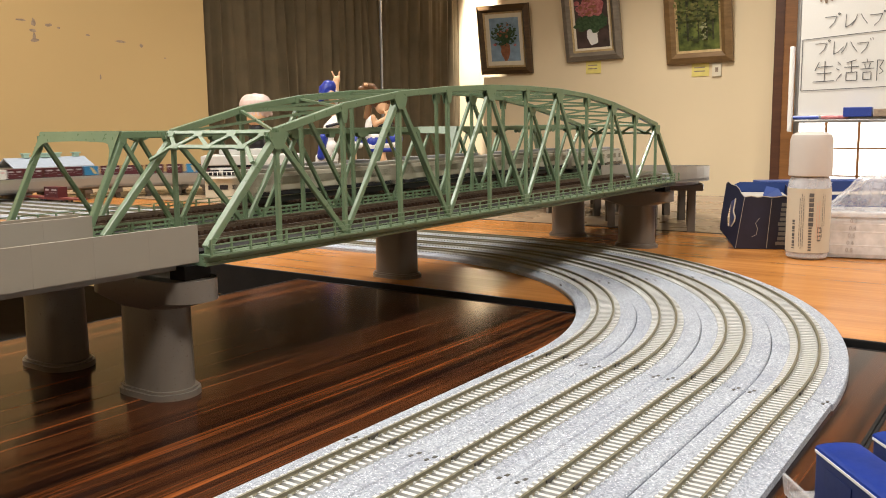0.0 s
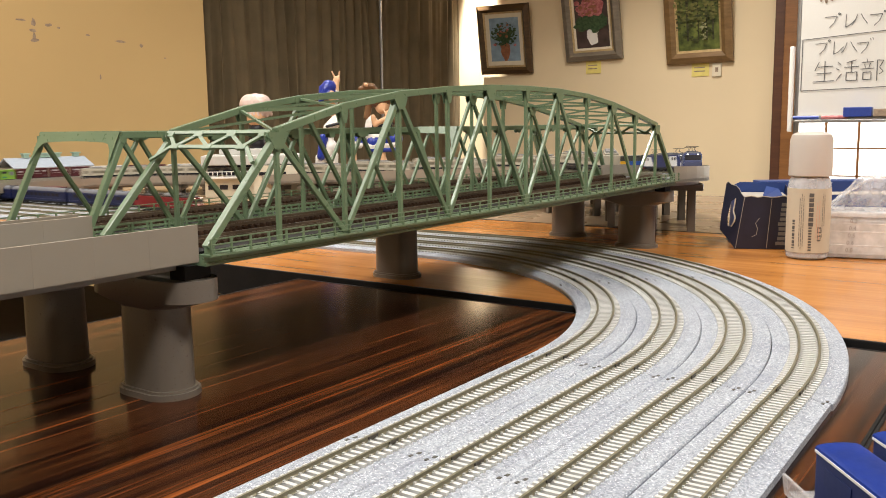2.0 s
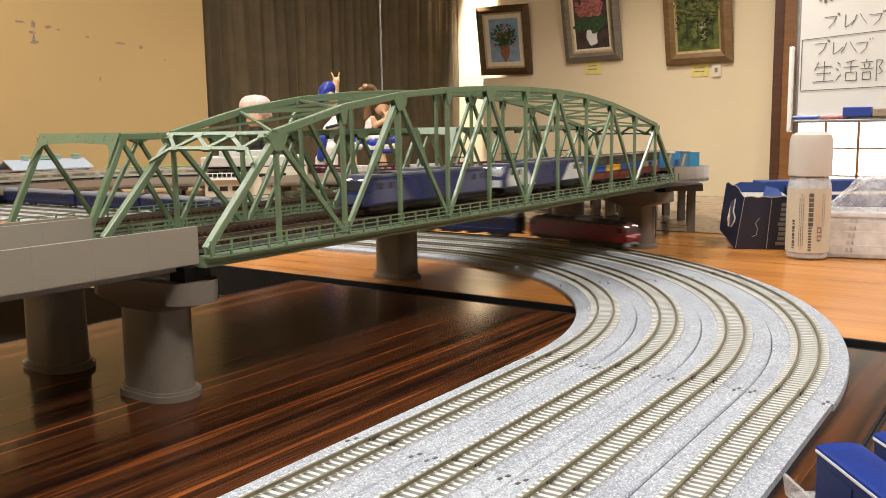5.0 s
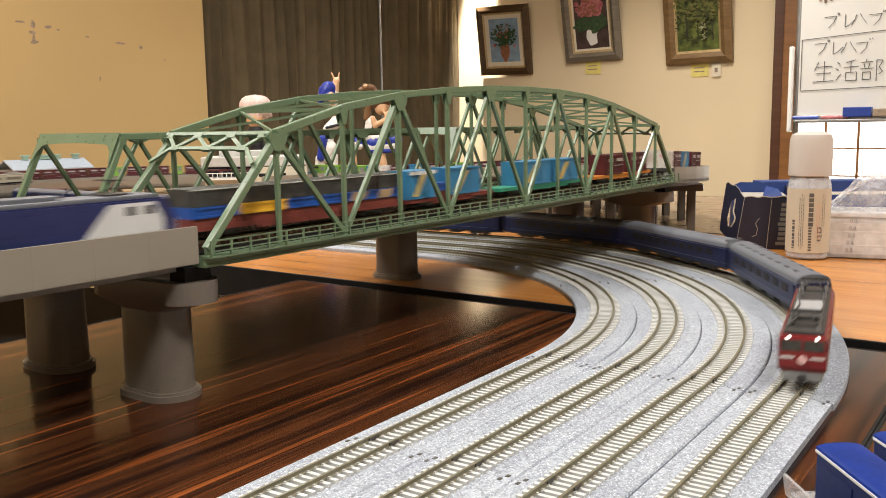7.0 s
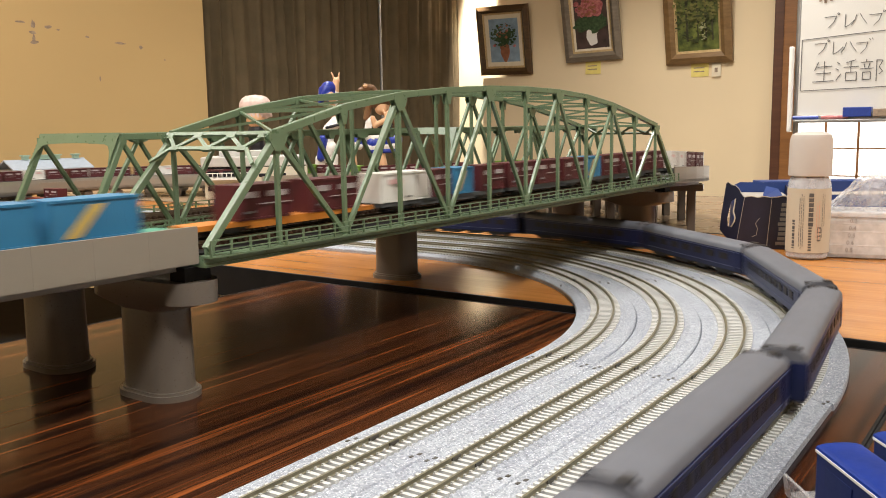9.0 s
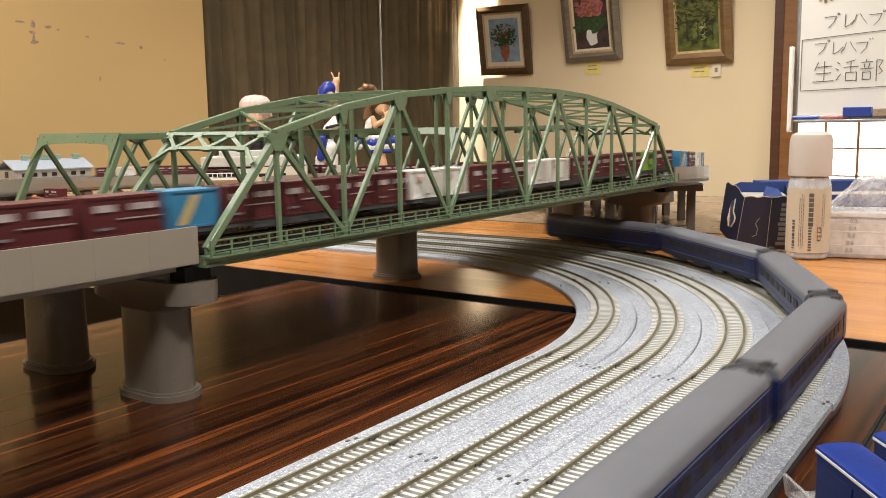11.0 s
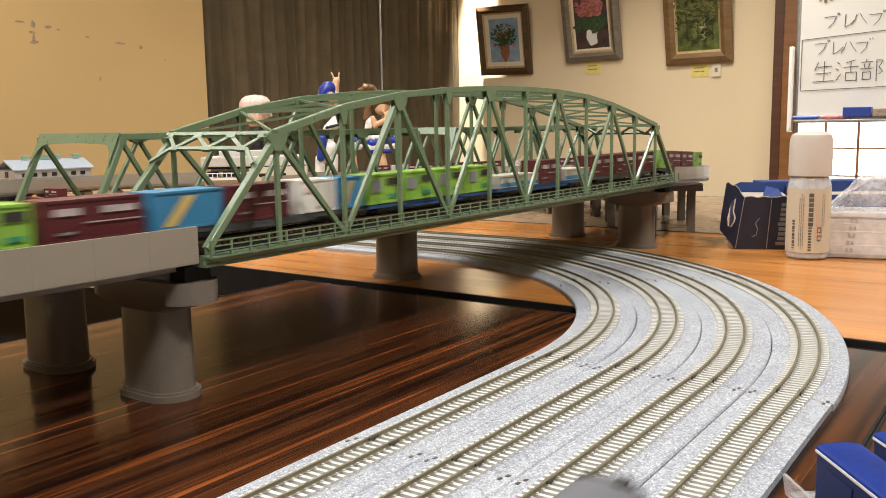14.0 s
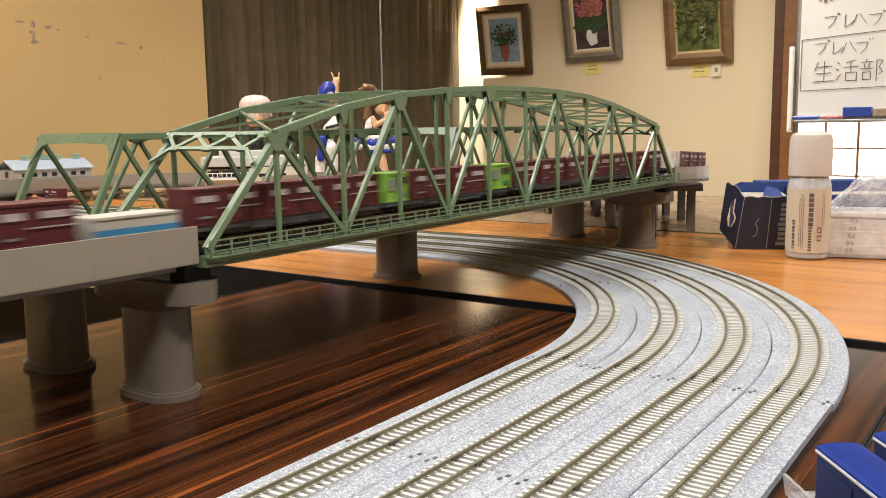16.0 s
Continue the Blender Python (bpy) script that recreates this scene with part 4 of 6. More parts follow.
def whiteboard():
    # board's own axes: x to the reader's right, y up, z towards the reader
    m = ROOM @ Matrix(((0, 0, -1, 3.6), (-1, 0, 0, 0.612), (0, 1, 0, 0.135), (0, 0, 0, 1)))
    t = thing("whiteboard", m, "white writing board on a stand, lettered in black marker", "whiteboard")
    bm = bmesh.new()
    box(bm, (0.60, 0.42, -0.008), (1.20, 0.84, 0.014))
    part("board", bm, M_BOARD, t, "glossy white board")
    for c, s in (((0.6, 0.842, 0), (1.22, 0.02, 0.024)), ((0.6, -0.002, 0), (1.22, 0.02, 0.024)), ((1.205, 0.42, 0), (0.02, 0.824, 0.022))):
        bm = bmesh.new()
        box(bm, c, s, bevel=0.002)
        part("edge_frame", bm, M_STEEL, t)
    bm = bmesh.new()
    box(bm, (-0.030, 0.115, 0), (0.018, 0.35, 0.026), bevel=0.006)
    part("clamp", bm, M_WHITE, t, "pale plastic upright")
    for x in (0.0, 1.2):
        bm = bmesh.new()
        cylinder(bm, (0, 0, 0), 0.011, 1.60, 14)
        bmesh.ops.transform(bm, matrix=pose(x - 0.012 if x == 0 else x + 0.012, -0.035, -0.03, 90), verts=bm.verts)
        part("stand_pole", bm, M_STEEL, t)
        bm = bmesh.new()
        box(bm, (x, -0.82, 0), (0.04, 0.03, 0.5), bevel=0.005)
        part("foot", bm, M_STEEL, t)
    bm = bmesh.new()
    box(bm, (0.6, -0.016, 0.03), (1.2, 0.012, 0.06), bevel=0.003)
    part("pen_tray", bm, M_STEEL, t)
    bm = bmesh.new()
    box(bm, (0.236, 0.018, 0.034), (0.104, 0.038, 0.04), bevel=0.003)
    part("board_wiper", bm, M_BLUECAP, t, "blue felt board wiper")
    bm = bmesh.new()
    box(bm, (0.344, 0.014, 0.034), (0.10, 0.030, 0.04), bevel=0.003)
    part("wiper", bm, M_SCUFF, t, "grey board wiper")
    for x, mat in ((0.04, M_BLUECAP), (0.15, M_PINKPAINT)):
        bm = bmesh.new()
        cylinder(bm, (0, 0, 0), 0.007, 0.1, 12)
        bmesh.ops.transform(bm, matrix=pose(x, -0.001, 0.03, 0, 90), verts=bm.verts)
        part("marker_pen", bm, mat, t)
    s = 0.064
    for k, (g, x, y) in enumerate(((PU, 0.105, 0.375), (RE, 0.168, 0.372), (HA, 0.205, 0.378), (PU, 0.27, 0.372), (PU, 0.072, 0.272), (RE, 0.128, 0.268), (HA, 0.172, 0.272), (BU, 0.228, 0.268))):
        strokes(g, s, M_INK, t, pose(x - 0.018, y - 0.026, 0), "letter", 0.042)
    for g, x in ((SEI, 0.075), (KATSU, 0.165), (BU2, 0.255)):
        strokes(g, 0.088, M_INK, t, pose(x - 0.026, 0.138, 0), "letter", 0.036)
    strokes([[(0.0, 0.0), (0.0, 1.0), (2.2, 1.13)], [(0.0, 0.0), (2.2, 0.05)]], 0.205, M_INK, t, pose(0.008, 0.108, 0), "box_outline", 0.014)
    strokes([[(0.0, 0.3), (0.2, 0.8), (0.3, 0.2), (0.5, 0.9), (0.6, 0.3), (0.9, 0.8), (1.0, 0.4), (1.3, 0.9), (1.4, 0.5), (1.8, 0.8)]], 0.07, M_SCUFF, t, pose(0.07, 0.44, 0), "smudge", 0.12)


M_BOARD = material("whiteboard_enamel", (0.68, 0.66, 0.62), 0.25, spread=0.02, scale=3)
M_BLUECAP = material("bright_blue_plastic", (0.02, 0.05, 0.28), 0.35, spread=0.1, scale=80)
whiteboard()

# ---- things on the tables ----
M_LABEL = material("cream_label_paper", (0.52, 0.46, 0.36), 0.6, spread=0.03)
M_CAP = material("pale_cap_plastic", (0.52, 0.47, 0.43), 0.45, spread=0.03)
M_CLEAR = film("clear_plastic", 0.72, 0.8)
M_BAG = film("crinkled_film", 0.72, 0.85, 0.07)
M_FROST = film("cloudy_plastic", 0.42, 0.85, 0.3)
M_NAVYCARD = material("navy_card", (0.012, 0.014, 0.035), 0.4, spread=0.2, scale=60, bump=0.05)
M_CARDIN = material("grey_card_inside", (0.36, 0.33, 0.29), 0.7, spread=0.08)
M_BLUECARD = material("blue_card", (0.02, 0.05, 0.2), 0.4, spread=0.1)
M_GREYINK = material("grey_print", (0.17, 0.165, 0.155), 0.5, spread=0.1)
M_FAINT = material("faint_grey_print", (0.36, 0.34, 0.34), 0.5, spread=0.1)
M_MILKY = material("milky_grey_fluid", (0.40, 0.39, 0.42), 0.3, spread=0.05)
M_REDINK = material("faint_red_print", (0.62, 0.36, 0.27), 0.6, spread=0.1)


def bottle():
    t = thing("bottle", Matrix.Translation((0.3235, 0.768, 0)) @ pose(0, 0, 0, 0, 0, 20), "small clear bottle with cream label and pale cap", "bottle")
    R = 0.0178
    bm = bmesh.new()
    lathe(bm, [(R - 0.002, 0.0), (R, 0.002), (R, 0.067), (R - 0.0012, 0.0695), (R - 0.002, 0.0725)])
    part("flask", bm, M_CLEAR, t, "clear plastic flask", smooth=True)
    bm = bmesh.new()
    lathe(bm, [(R - 0.0025, 0.0007), (R - 0.001, 0.0025), (R - 0.001, 0.0690), (R - 0.0025, 0.0715), (0.001, 0.0716)])
    part("contents", bm, M_MILKY, t, "greyish contents", smooth=True)
    seg, rows = 56, []
    bm = bmesh.new()
    for r in (R + 0.0002, R + 0.0004):
        for z in (0.0065, 0.0625):
            rows.append([bm.verts.new((r * math.cos(a), r * math.sin(a), z)) for a in (2 * math.pi * i / seg for i in range(seg))])
    for a, b in ((0, 1), (1, 3), (3, 2), (2, 0)):
        for i in range(seg):
            bm.faces.new((rows[a][i], rows[a][(i + 1) % seg], rows[b][(i + 1) % seg], rows[b][i]))
    part("paper_label", bm, M_LABEL, t, "cream printed label", smooth=True)
    bm = bmesh.new()
    lathe(bm, [(R - 0.0004, 0.0728), (R + 0.0002, 0.0735), (R - 0.0002, 0.104), (R - 0.0016, 0.1085), (R - 0.006, 0.1108), (0.004, 0.1112)])
    part("cap", bm, M_CAP, t, "pale pinkish-white cap", smooth=True)

    def print_bar(a0, a1, z0, z1, mat, name):
        bm = bmesh.new()
        k = max(2, int(abs(a1 - a0) / 3))
        rr = [[], [], [], []]
        for i in range(k + 1):
            a = radians(a0 + (a1 - a0) * i / k)
            for j, (r, z) in enumerate(((R + 0.0003, z0), (R + 0.00065, z0), (R + 0.00065, z1), (R + 0.0003, z1))):
                rr[j].append(bm.verts.new((r * math.cos(a), r * math.sin(a), z)))
        for j in range(4):
            for i in range(k):
                bm.faces.new((rr[j][i], rr[j][i + 1], rr[(j + 1) % 4][i + 1], rr[(j + 1) % 4][i]))
        part(name, bm, mat, t)

    F = 216.0                                   # towards the camera, in the bottle's own turn
    rng = random.Random(2)
    for k in range(7):                          # heavy brand line as plain bars
        print_bar(F + 12, F + 24, 0.0300 + k * 0.0042, 0.0334 + k * 0.0042, M_INK, "print_block")
    for k in range(9):
        print_bar(F + 13, F + 21, 0.0085 + k * 0.0024, 0.0100 + k * 0.0024, M_INK, "print_mark")
    for c, (a, z0, z1, mat) in enumerate(((F - 2, 0.012, 0.056, M_GREYINK), (F - 7, 0.01, 0.058, M_GREYINK), (F - 12, 0.012, 0.055, M_GREYINK), (F + 32, 0.02, 0.05, M_REDINK), (F + 39, 0.018, 0.052, M_REDINK), (F + 48, 0.02, 0.058, M_GREYINK), (F + 54, 0.03, 0.058, M_GREYINK))):
        z = z0
        while z < z1:
            d = 0.0012 + 0.004 * rng.random()
            print_bar(a, a + 1.6, z, min(z + d, z1), mat, "print_line")
            z += d + 0.0008
    for k in range(12):
        print_bar(F - 32, F - 24, 0.010 + k * 0.0021, 0.0108 + k * 0.0021 + 0.0006 * (k % 3), M_INK, "barcode_bar")
    for z in (0.017, 0.024):
        print_bar(F + 36, F + 46, z, z + 0.0012, M_INK, "mark_frame")
        print_bar(F + 36, F + 46, z + 0.004, z + 0.0052, M_INK, "mark_frame")
        print_bar(F + 36, F + 37.5, z, z + 0.005, M_INK, "mark_frame")
        print_bar(F + 44.5, F + 46, z, z + 0.005, M_INK, "mark_frame")


bottle()


def card_box():
    m = Matrix.Translation((0.3075, 0.822, 0)) @ pose(0, 0, 0, 0, 0, -12)
    t = thing("card_box", m, "torn-open navy card box lying on the orange table", "box")
    w, d, h = 0.056, 0.080, 0.0500

    def sheet(name, pts, mat, label="", thick=0.0006):
        """A card panel from its corners, given in the box's own space."""
        bm = bmesh.new()
        f = bm.faces.new([bm.verts.new(p) for p in pts])
        f.normal_update()
        push = f.normal * thick
        e = bmesh.ops.extrude_face_region(bm, geom=[f])
        bmesh.ops.translate(bm, verts=[v for v in e["geom"] if isinstance(v, bmesh.types.BMVert)], vec=push)
        return part(name, bm, mat, t, label)

    lean = 0.007                                # the torn front leans to one side
    rng = random.Random(8)
    top = [(-w / 2 + lean + (w - 0.004) * k / 9, 0, h + 0.0016 * rng.random() - 0.0008) for k in range(10)]
    sheet("front_panel", [(-w / 2, 0, 0.0006), (w / 2, 0, 0.0006)] + top[::-1], M_NAVYCARD)
    sheet("side_panel", [(w / 2, 0.001, 0.0006), (w / 2, d, 0.0006), (w / 2, d, h + 0.006), (w / 2, 0.001, h)], M_NAVYCARD)
    sheet("side_panel", [(-w / 2, 0.0015, 0.0006), (-w / 2 + 0.002, d, 0.0006), (-w / 2 + 0.004, d, h + 0.006), (-w / 2 + lean, 0.0015, h)], M_BLUECARD)
    sheet("bottom_panel", [(-w / 2, 0.0015, 0.0002), (w / 2, 0.0015, 0.0002), (w / 2, d, 0.0002), (-w / 2, d, 0.0002)], M_NAVYCARD)
    sheet("back_panel", [(-w / 2 + 0.003, d, 0.0006), (w / 2, d, 0.0006), (w / 2, d, h + 0.008), (-w / 2 + 0.012, d, h + 0.009), (-w / 2 + 0.006, d, h + 0.006)], M_BLUECARD, "blue back panel")
    sheet("inner_tray", [(-w / 2 + 0.008, 0.006, h - 0.006), (w / 2 - 0.003, 0.006, h - 0.006), (w / 2 - 0.003, d - 0.003, h - 0.002), (-w / 2 + 0.008, d - 0.003, h - 0.002)], M_CARDIN, "grey inner card")
    sheet("torn_flap", [(-0.004, 0.010, h - 0.002), (0.014, 0.004, h), (0.012, 0.020, h + 0.006), (0.002, 0.026, h + 0.008)], M_BLUECARD, "torn blue flap")
    # the opened end flap: two strips either side of the hanging slot
    a, b = Vector((-w / 2 - 0.0005, -0.0003, 0.0)), Vector((-w / 2 + lean - 0.0005, -0.0003, h))
    out = Vector((-0.0155, 0.013, 0))           # the flap opens outwards and back

    def on_flap(u, v):
        return a.lerp(b, v) + out * u

    wave = [(0.0, 1.0), (0.18, 1.06), (0.34, 1.15), (0.52, 1.20), (0.78, 1.22), (1.0, 1.27), (1.08, 1.24)]
    inner = [(0.0, 0.0), (0.36, 0.14), (0.42, 0.42), (0.30, 0.52), (0.28, 0.60), (0.44, 0.72), (0.44, 0.96), (0.34, 1.15), (0.18, 1.06), (0.0, 1.0)]
    outer = [(0.36, 0.14), (1.0, 0.34), (1.06, 0.62), (1.08, 1.24), (1.0, 1.27), (0.78, 1.22), (0.52, 1.20), (0.34, 1.15), (0.44, 0.96), (0.66, 0.90), (0.72, 0.60), (0.62, 0.42), (0.42, 0.42)]
    sheet("end_flap", [on_flap(u, v) for u, v in inner], M_NAVYCARD, "open end flap with a hanging slot")
    sheet("end_flap", [on_flap(u, v) for u, v in outer], M_NAVYCARD, "open end flap with a hanging slot")

    def edge(name, pts, mat, r, label):
        bm = bmesh.new()
        for p, q in zip(pts, pts[1:]):
            beam(bm, p, q, r, r, (0.3, 1, 0.1))
        part(name, bm, mat, t, label)

    edge("worn_slot_edge", [on_flap(u, v) + Vector((0, -0.0005, 0)) for u, v in ((0.44, 0.96), (0.44, 0.72), (0.28, 0.60), (0.30, 0.52), (0.42, 0.42))], M_LABEL, 0.0012, "white worn slot edge")
    edge("worn_flap_edge", [on_flap(u, v) + Vector((0, -0.0005, 0)) for u, v in wave], M_CARDIN, 0.0005, "pale worn card edge")
    edge("torn_edge", [Vector(p) + Vector((0, -0.0004, 0.0003)) for p in top], M_LABEL, 0.0008, "white torn card edge")
    edge("fold_crease", [(-w / 2, -0.0007, 0.001), (-w / 2 + lean, -0.0007, h)], M_CARDIN, 0.0004, "pale fold")
    edge("fold_crease", [(0.000, -0.0007, 0.001), (0.0035, -0.0007, h)], M_CARDIN, 0.0004, "pale fold")
    edge("scratch", [(-0.0135, -0.0007, 0.012), (-0.0095, -0.0007, 0.014), (-0.0085, -0.0007, 0.020), (-0.0105, -0.0007, 0.025), (-0.0070, -0.0007, 0.030)], M_CARDIN, 0.0004, "pale curved scratch")
    for k in range(9):                          # product name as plain bars, running up the face
        bm = bmesh.new()
        box(bm, (0.0125 + 0.0004 * k, -0.0008, 0.006 + k * 0.0046), (0.0090 if k in (0, 4) else 0.0066, 0.0005, 0.0032))
        part("print_bar", bm, M_GREYINK, t)


card_box()


def blister_case():
    m = Matrix.Translation((0.378, 0.772, 0)) @ pose(0, 0, 0, 0, 0, -22)
    t = thing("plastic_case", m, "cloudy clear plastic parts case on the orange table", "plastic case")
    bm = bmesh.new()
    box(bm, (0, 0, 0.019), (0.085, 0.045, 0.037), bevel=0.004)
    part("lower_shell", bm, M_FROST, t)
    bm = bmesh.new()
    box(bm, (0, 0, 0.0395), (0.089, 0.049, 0.005), bevel=0.0015)
    part("rim", bm, M_FROST, t)
    bm = bmesh.new()
    box(bm, (0, 0, 0.018), (0.074, 0.034, 0.029), bevel=0.003)
    part("white_insert", bm, M_WHITE, t, "white paper insert")
    for k, word in enumerate(("0.8", "0.6", "0.5", "0.4", "0.3")):
        lettering(word, 0.0050, M_FAINT, t, pose(-0.018 + 0.0007 * k, -0.0229, 0.0065 + k * 0.0064, 90), "size_number")
    for z in (0.012, 0.024, 0.031):
        bm = bmesh.new()
        box(bm, (0, -0.0224, z), (0.080, 0.0008, 0.0012), bevel=0.0003)
        part("moulded_rib", bm, M_FROST, t)
    # crumpled bag on top
    b = thing("plastic_bag", m @ pose(0.02, 0.005, 0.042), "crumpled clear plastic bag lying on the plastic case", "plastic bag")
    bm = bmesh.new()
    rng = random.Random(3)
    n, rows = 30, []
    for i in range(n + 1):
        row = []
        for j in range(n + 1):
            u, v = i / n, j / n
            x, y = (u - 0.42) * 0.125, (v - 0.5) * 0.052
            e = (1 - (2 * u - 1) ** 6) * (1 - (2 * v - 1) ** 6)
            fold = noise.noise(Vector((u * 5, v * 4, 1.7))) * 0.012 + abs(noise.noise(Vector((u * 11, v * 9, 4.2)))) * 0.010
            row.append(bm.verts.new((x + 0.002 * rng.random(), y + 0.002 * rng.random(), 0.0005 + max(0.0, e * (0.014 + 0.060 * u ** 1.2 + fold)))))
        rows.append(row)
    for i in range(n):
        for j in range(n):
            q = (rows[i][j], rows[i + 1][j], rows[i + 1][j + 1], rows[i][j + 1])
            if (i + j) % 2:
                bm.faces.new((q[0], q[1], q[2]))
                bm.faces.new((q[0], q[2], q[3]))
            else:
                bm.faces.new((q[0], q[1], q[3]))
                bm.faces.new((q[1], q[2], q[3]))
    bmesh.ops.solidify(bm, geom=bm.faces[:], thickness=0.0002)
    part("film", bm, M_BAG, b)
    return t


blister_case()
# Added boxes standing in for shade and dark clutter under the tables.
for y in (0.95, 1.55, 2.15):
    t = thing("dark_filler_box", ROOM @ pose(0.5, y + 0.02, FLOOR), "charcoal box added on the floor to darken the view under the table", "case", "equipment cases")
    bm = bmesh.new()
    box(bm, (0, 0, 0.28), (0.36, 0.54, 0.52), bevel=0.02)
    part("shell", bm, M_FILLER, t)
    bm = bmesh.new()
    box(bm, (-0.185, 0, 0.36), (0.015, 0.14, 0.03), bevel=0.004)
    part("handle", bm, M_STEEL, t)
    for sx in (-1, 1):
        for sy in (-1, 1):
            bm = bmesh.new()
            cylinder(bm, (sx * 0.14, sy * 0.22, 0.011), 0.018, 0.022, 12)
            part("foot", bm, M_BLACK, t)
# navy display stand far behind the case
bm = bmesh.new()
box(bm, (0, 0, 0.025), (0.30, 0.03, 0.050), bevel=0.001)
carton = thing("navy_carton", pose(0.530, 1.05, 0, 0, 0, -2), "long navy blue carton with a white stripe lying on the table", "box")
part("carton_body", bm, M_BLUECARD, carton)
bm = bmesh.new()
box(bm, (0, -0.0152, 0.035), (0.298, 0.0006, 0.0035))
part("white_stripe", bm, M_WHITE, carton, "thin white printed stripe")

# ---- background buildings and figures ----
M_ROOF = material("blue_grey_roof", (0.33, 0.38, 0.45), 0.5, spread=0.06, scale=120)
M_MINT = material("mint_vent", (0.30, 0.44, 0.36), 0.5, spread=0.08)
M_SHED = material("grey_shed_wall", (0.36, 0.35, 0.34), 0.6, spread=0.1, scale=90)
M_GLASSD = material("dark_window", (0.02, 0.02, 0.025), 0.15, spread=0.2)
M_CREAMB = material("cream_building", (0.62, 0.55, 0.42), 0.6, spread=0.05, scale=80)
M_PALEROOF = material("pale_grey_roof", (0.48, 0.47, 0.44), 0.55, spread=0.06, scale=80)


def engine_shed():
    m = Matrix.Translation((-1.085, 2.40, 0)) @ pose(0, 0, 0, 0, 0, 47)
    t = thing("model_shed", m, "grey model engine shed with a blue-grey roof and mint roof vents", "model building")
    w, d, h = 0.205, 0.11, 0.022
    bm = bmesh.new()
    box(bm, (0, 0, h / 2), (w, d, h))
    part("outer_wall", bm, M_SHED, t)
    bm = bmesh.new()
    prof = [(-d / 2 - 0.006, h), (0, h + 0.024), (d / 2 + 0.006, h), (d / 2 + 0.006, h + 0.003), (0, h + 0.0275), (-d / 2 - 0.006, h + 0.003)]
    sweep(bm, [(-w / 2 - 0.006, 0, 0, 0.0), (w / 2 + 0.006, 0, 0, 0.0)], prof)
    part("roof", bm, M_ROOF, t)
    for x, s in ((-0.052, 0.014), (0.012, 0.055), (0.085, 0.014)):
        bm = bmesh.new()
        box(bm, (x, 0, h + 0.0315), (s, 0.016, 0.010))
        box(bm, (x, 0, h + 0.0375), (s + 0.006, 0.022, 0.003))
        part("roof_vent", bm, M_MINT, t)
    for k in range(7):
        bm = bmesh.new()
        box(bm, (-w / 2 + 0.024 + k * 0.026, -d / 2 - 0.0006, 0.010), (0.013, 0.0016, 0.010))
        part("window", bm, M_GLASSD, t)
    bm = bmesh.new()
    box(bm, (-w / 2 - 0.0006, 0.0, 0.011), (0.0016, 0.02, 0.016))
    part("door", bm, M_GLASSD, t)


engine_shed()


def station():
    m = Matrix.Translation((-0.332, 1.55, 0)) @ pose(0, 0, 0, 0, 0, 8)
    t = thing("model_station", m, "cream model station building with a flat pale grey roof", "model building")
    bm = bmesh.new()
    box(bm, (0.045, 0.04, 0.027), (0.095, 0.08, 0.054))
    part("main_block", bm, M_CREAMB, t)
    bm = bmesh.new()
    box(bm, (-0.045, 0.05, 0.0165), (0.085, 0.08, 0.033))
    part("wing", bm, M_CREAMB, t)
    bm = bmesh.new()
    box(bm, (-0.045, 0.045, 0.0345), (0.095, 0.096, 0.003))
    part("terrace", bm, M_WHITE, t)
    # Near-black slab standing in for the shade under the roof's edge.
    bm = bmesh.new()
    box(bm, (0.0, 0.06, 0.0535), (0.178, 0.09, 0.004))
    part("eaves_shade", bm, M_GLASSD, t)
    bm = bmesh.new()
    box(bm, (0.0, 0.06, 0.0640), (0.186, 0.10, 0.017), bevel=0.002)
    part("flat_roof", bm, M_PALEROOF, t)
    bm = bmesh.new()
    box(bm, (-0.02, 0.075, 0.0775), (0.09, 0.05, 0.010), bevel=0.001)
    part("roof_house", bm, M_PALEROOF, t)
    bm = bmesh.new()
    cylinder(bm, (-0.058, 0.06, 0.079), 0.003, 0.012, 12)
    cylinder(bm, (-0.058, 0.06, 0.086), 0.007, 0.0024, 16, 0.004)
    part("roof_vent", bm, M_WHITE, t)
    for x, z, w, h in ((-0.075, 0.017, 0.014, 0.008), (-0.055, 0.017, 0.014, 0.008), (-0.033, 0.017, 0.014, 0.008), (-0.072, 0.043, 0.02, 0.010), (-0.045, 0.043, 0.02, 0.010), (0.077, 0.036, 0.006, 0.007), (0.018, 0.040, 0.02, 0.006), (0.045, 0.040, 0.02, 0.006)):
        bm = bmesh.new()
        y = 0.0094 if x < 0 else -0.0006
        box(bm, (x, y, z), (w, 0.0016, h))
        part("window", bm, M_GLASSD, t)
    for k in range(11):
        bm = bmesh.new()
        box(bm, (-0.088 + k * 0.008, 0.0, 0.040), (0.0012, 0.0012, 0.009))
        part("rail_post", bm, M_WHITE, t)
    bm = bmesh.new()
    box(bm, (-0.045, 0.0, 0.0448), (0.09, 0.0014, 0.0014))
    part("hand_rail", bm, M_WHITE, t)


station()

M_PINKISH = material("pale_pink_plastic", (0.62, 0.47, 0.42), 0.4, spread=0.05)
M_COBALT = material("cobalt_plastic", (0.02, 0.04, 0.30), 0.3, spread=0.1)
M_PEACH = material("peach_plastic", (0.70, 0.42, 0.24), 0.45, spread=0.06)
M_BROWNP = material("brown_plastic", (0.16, 0.08, 0.035), 0.4, spread=0.15)
M_BLACKP = material("black_plastic", (0.015, 0.015, 0.02), 0.35, spread=0.1)
FIG = [M_PINKISH, M_COBALT, M_PEACH, M_BROWNP, M_BLACKP, M_WHITE]


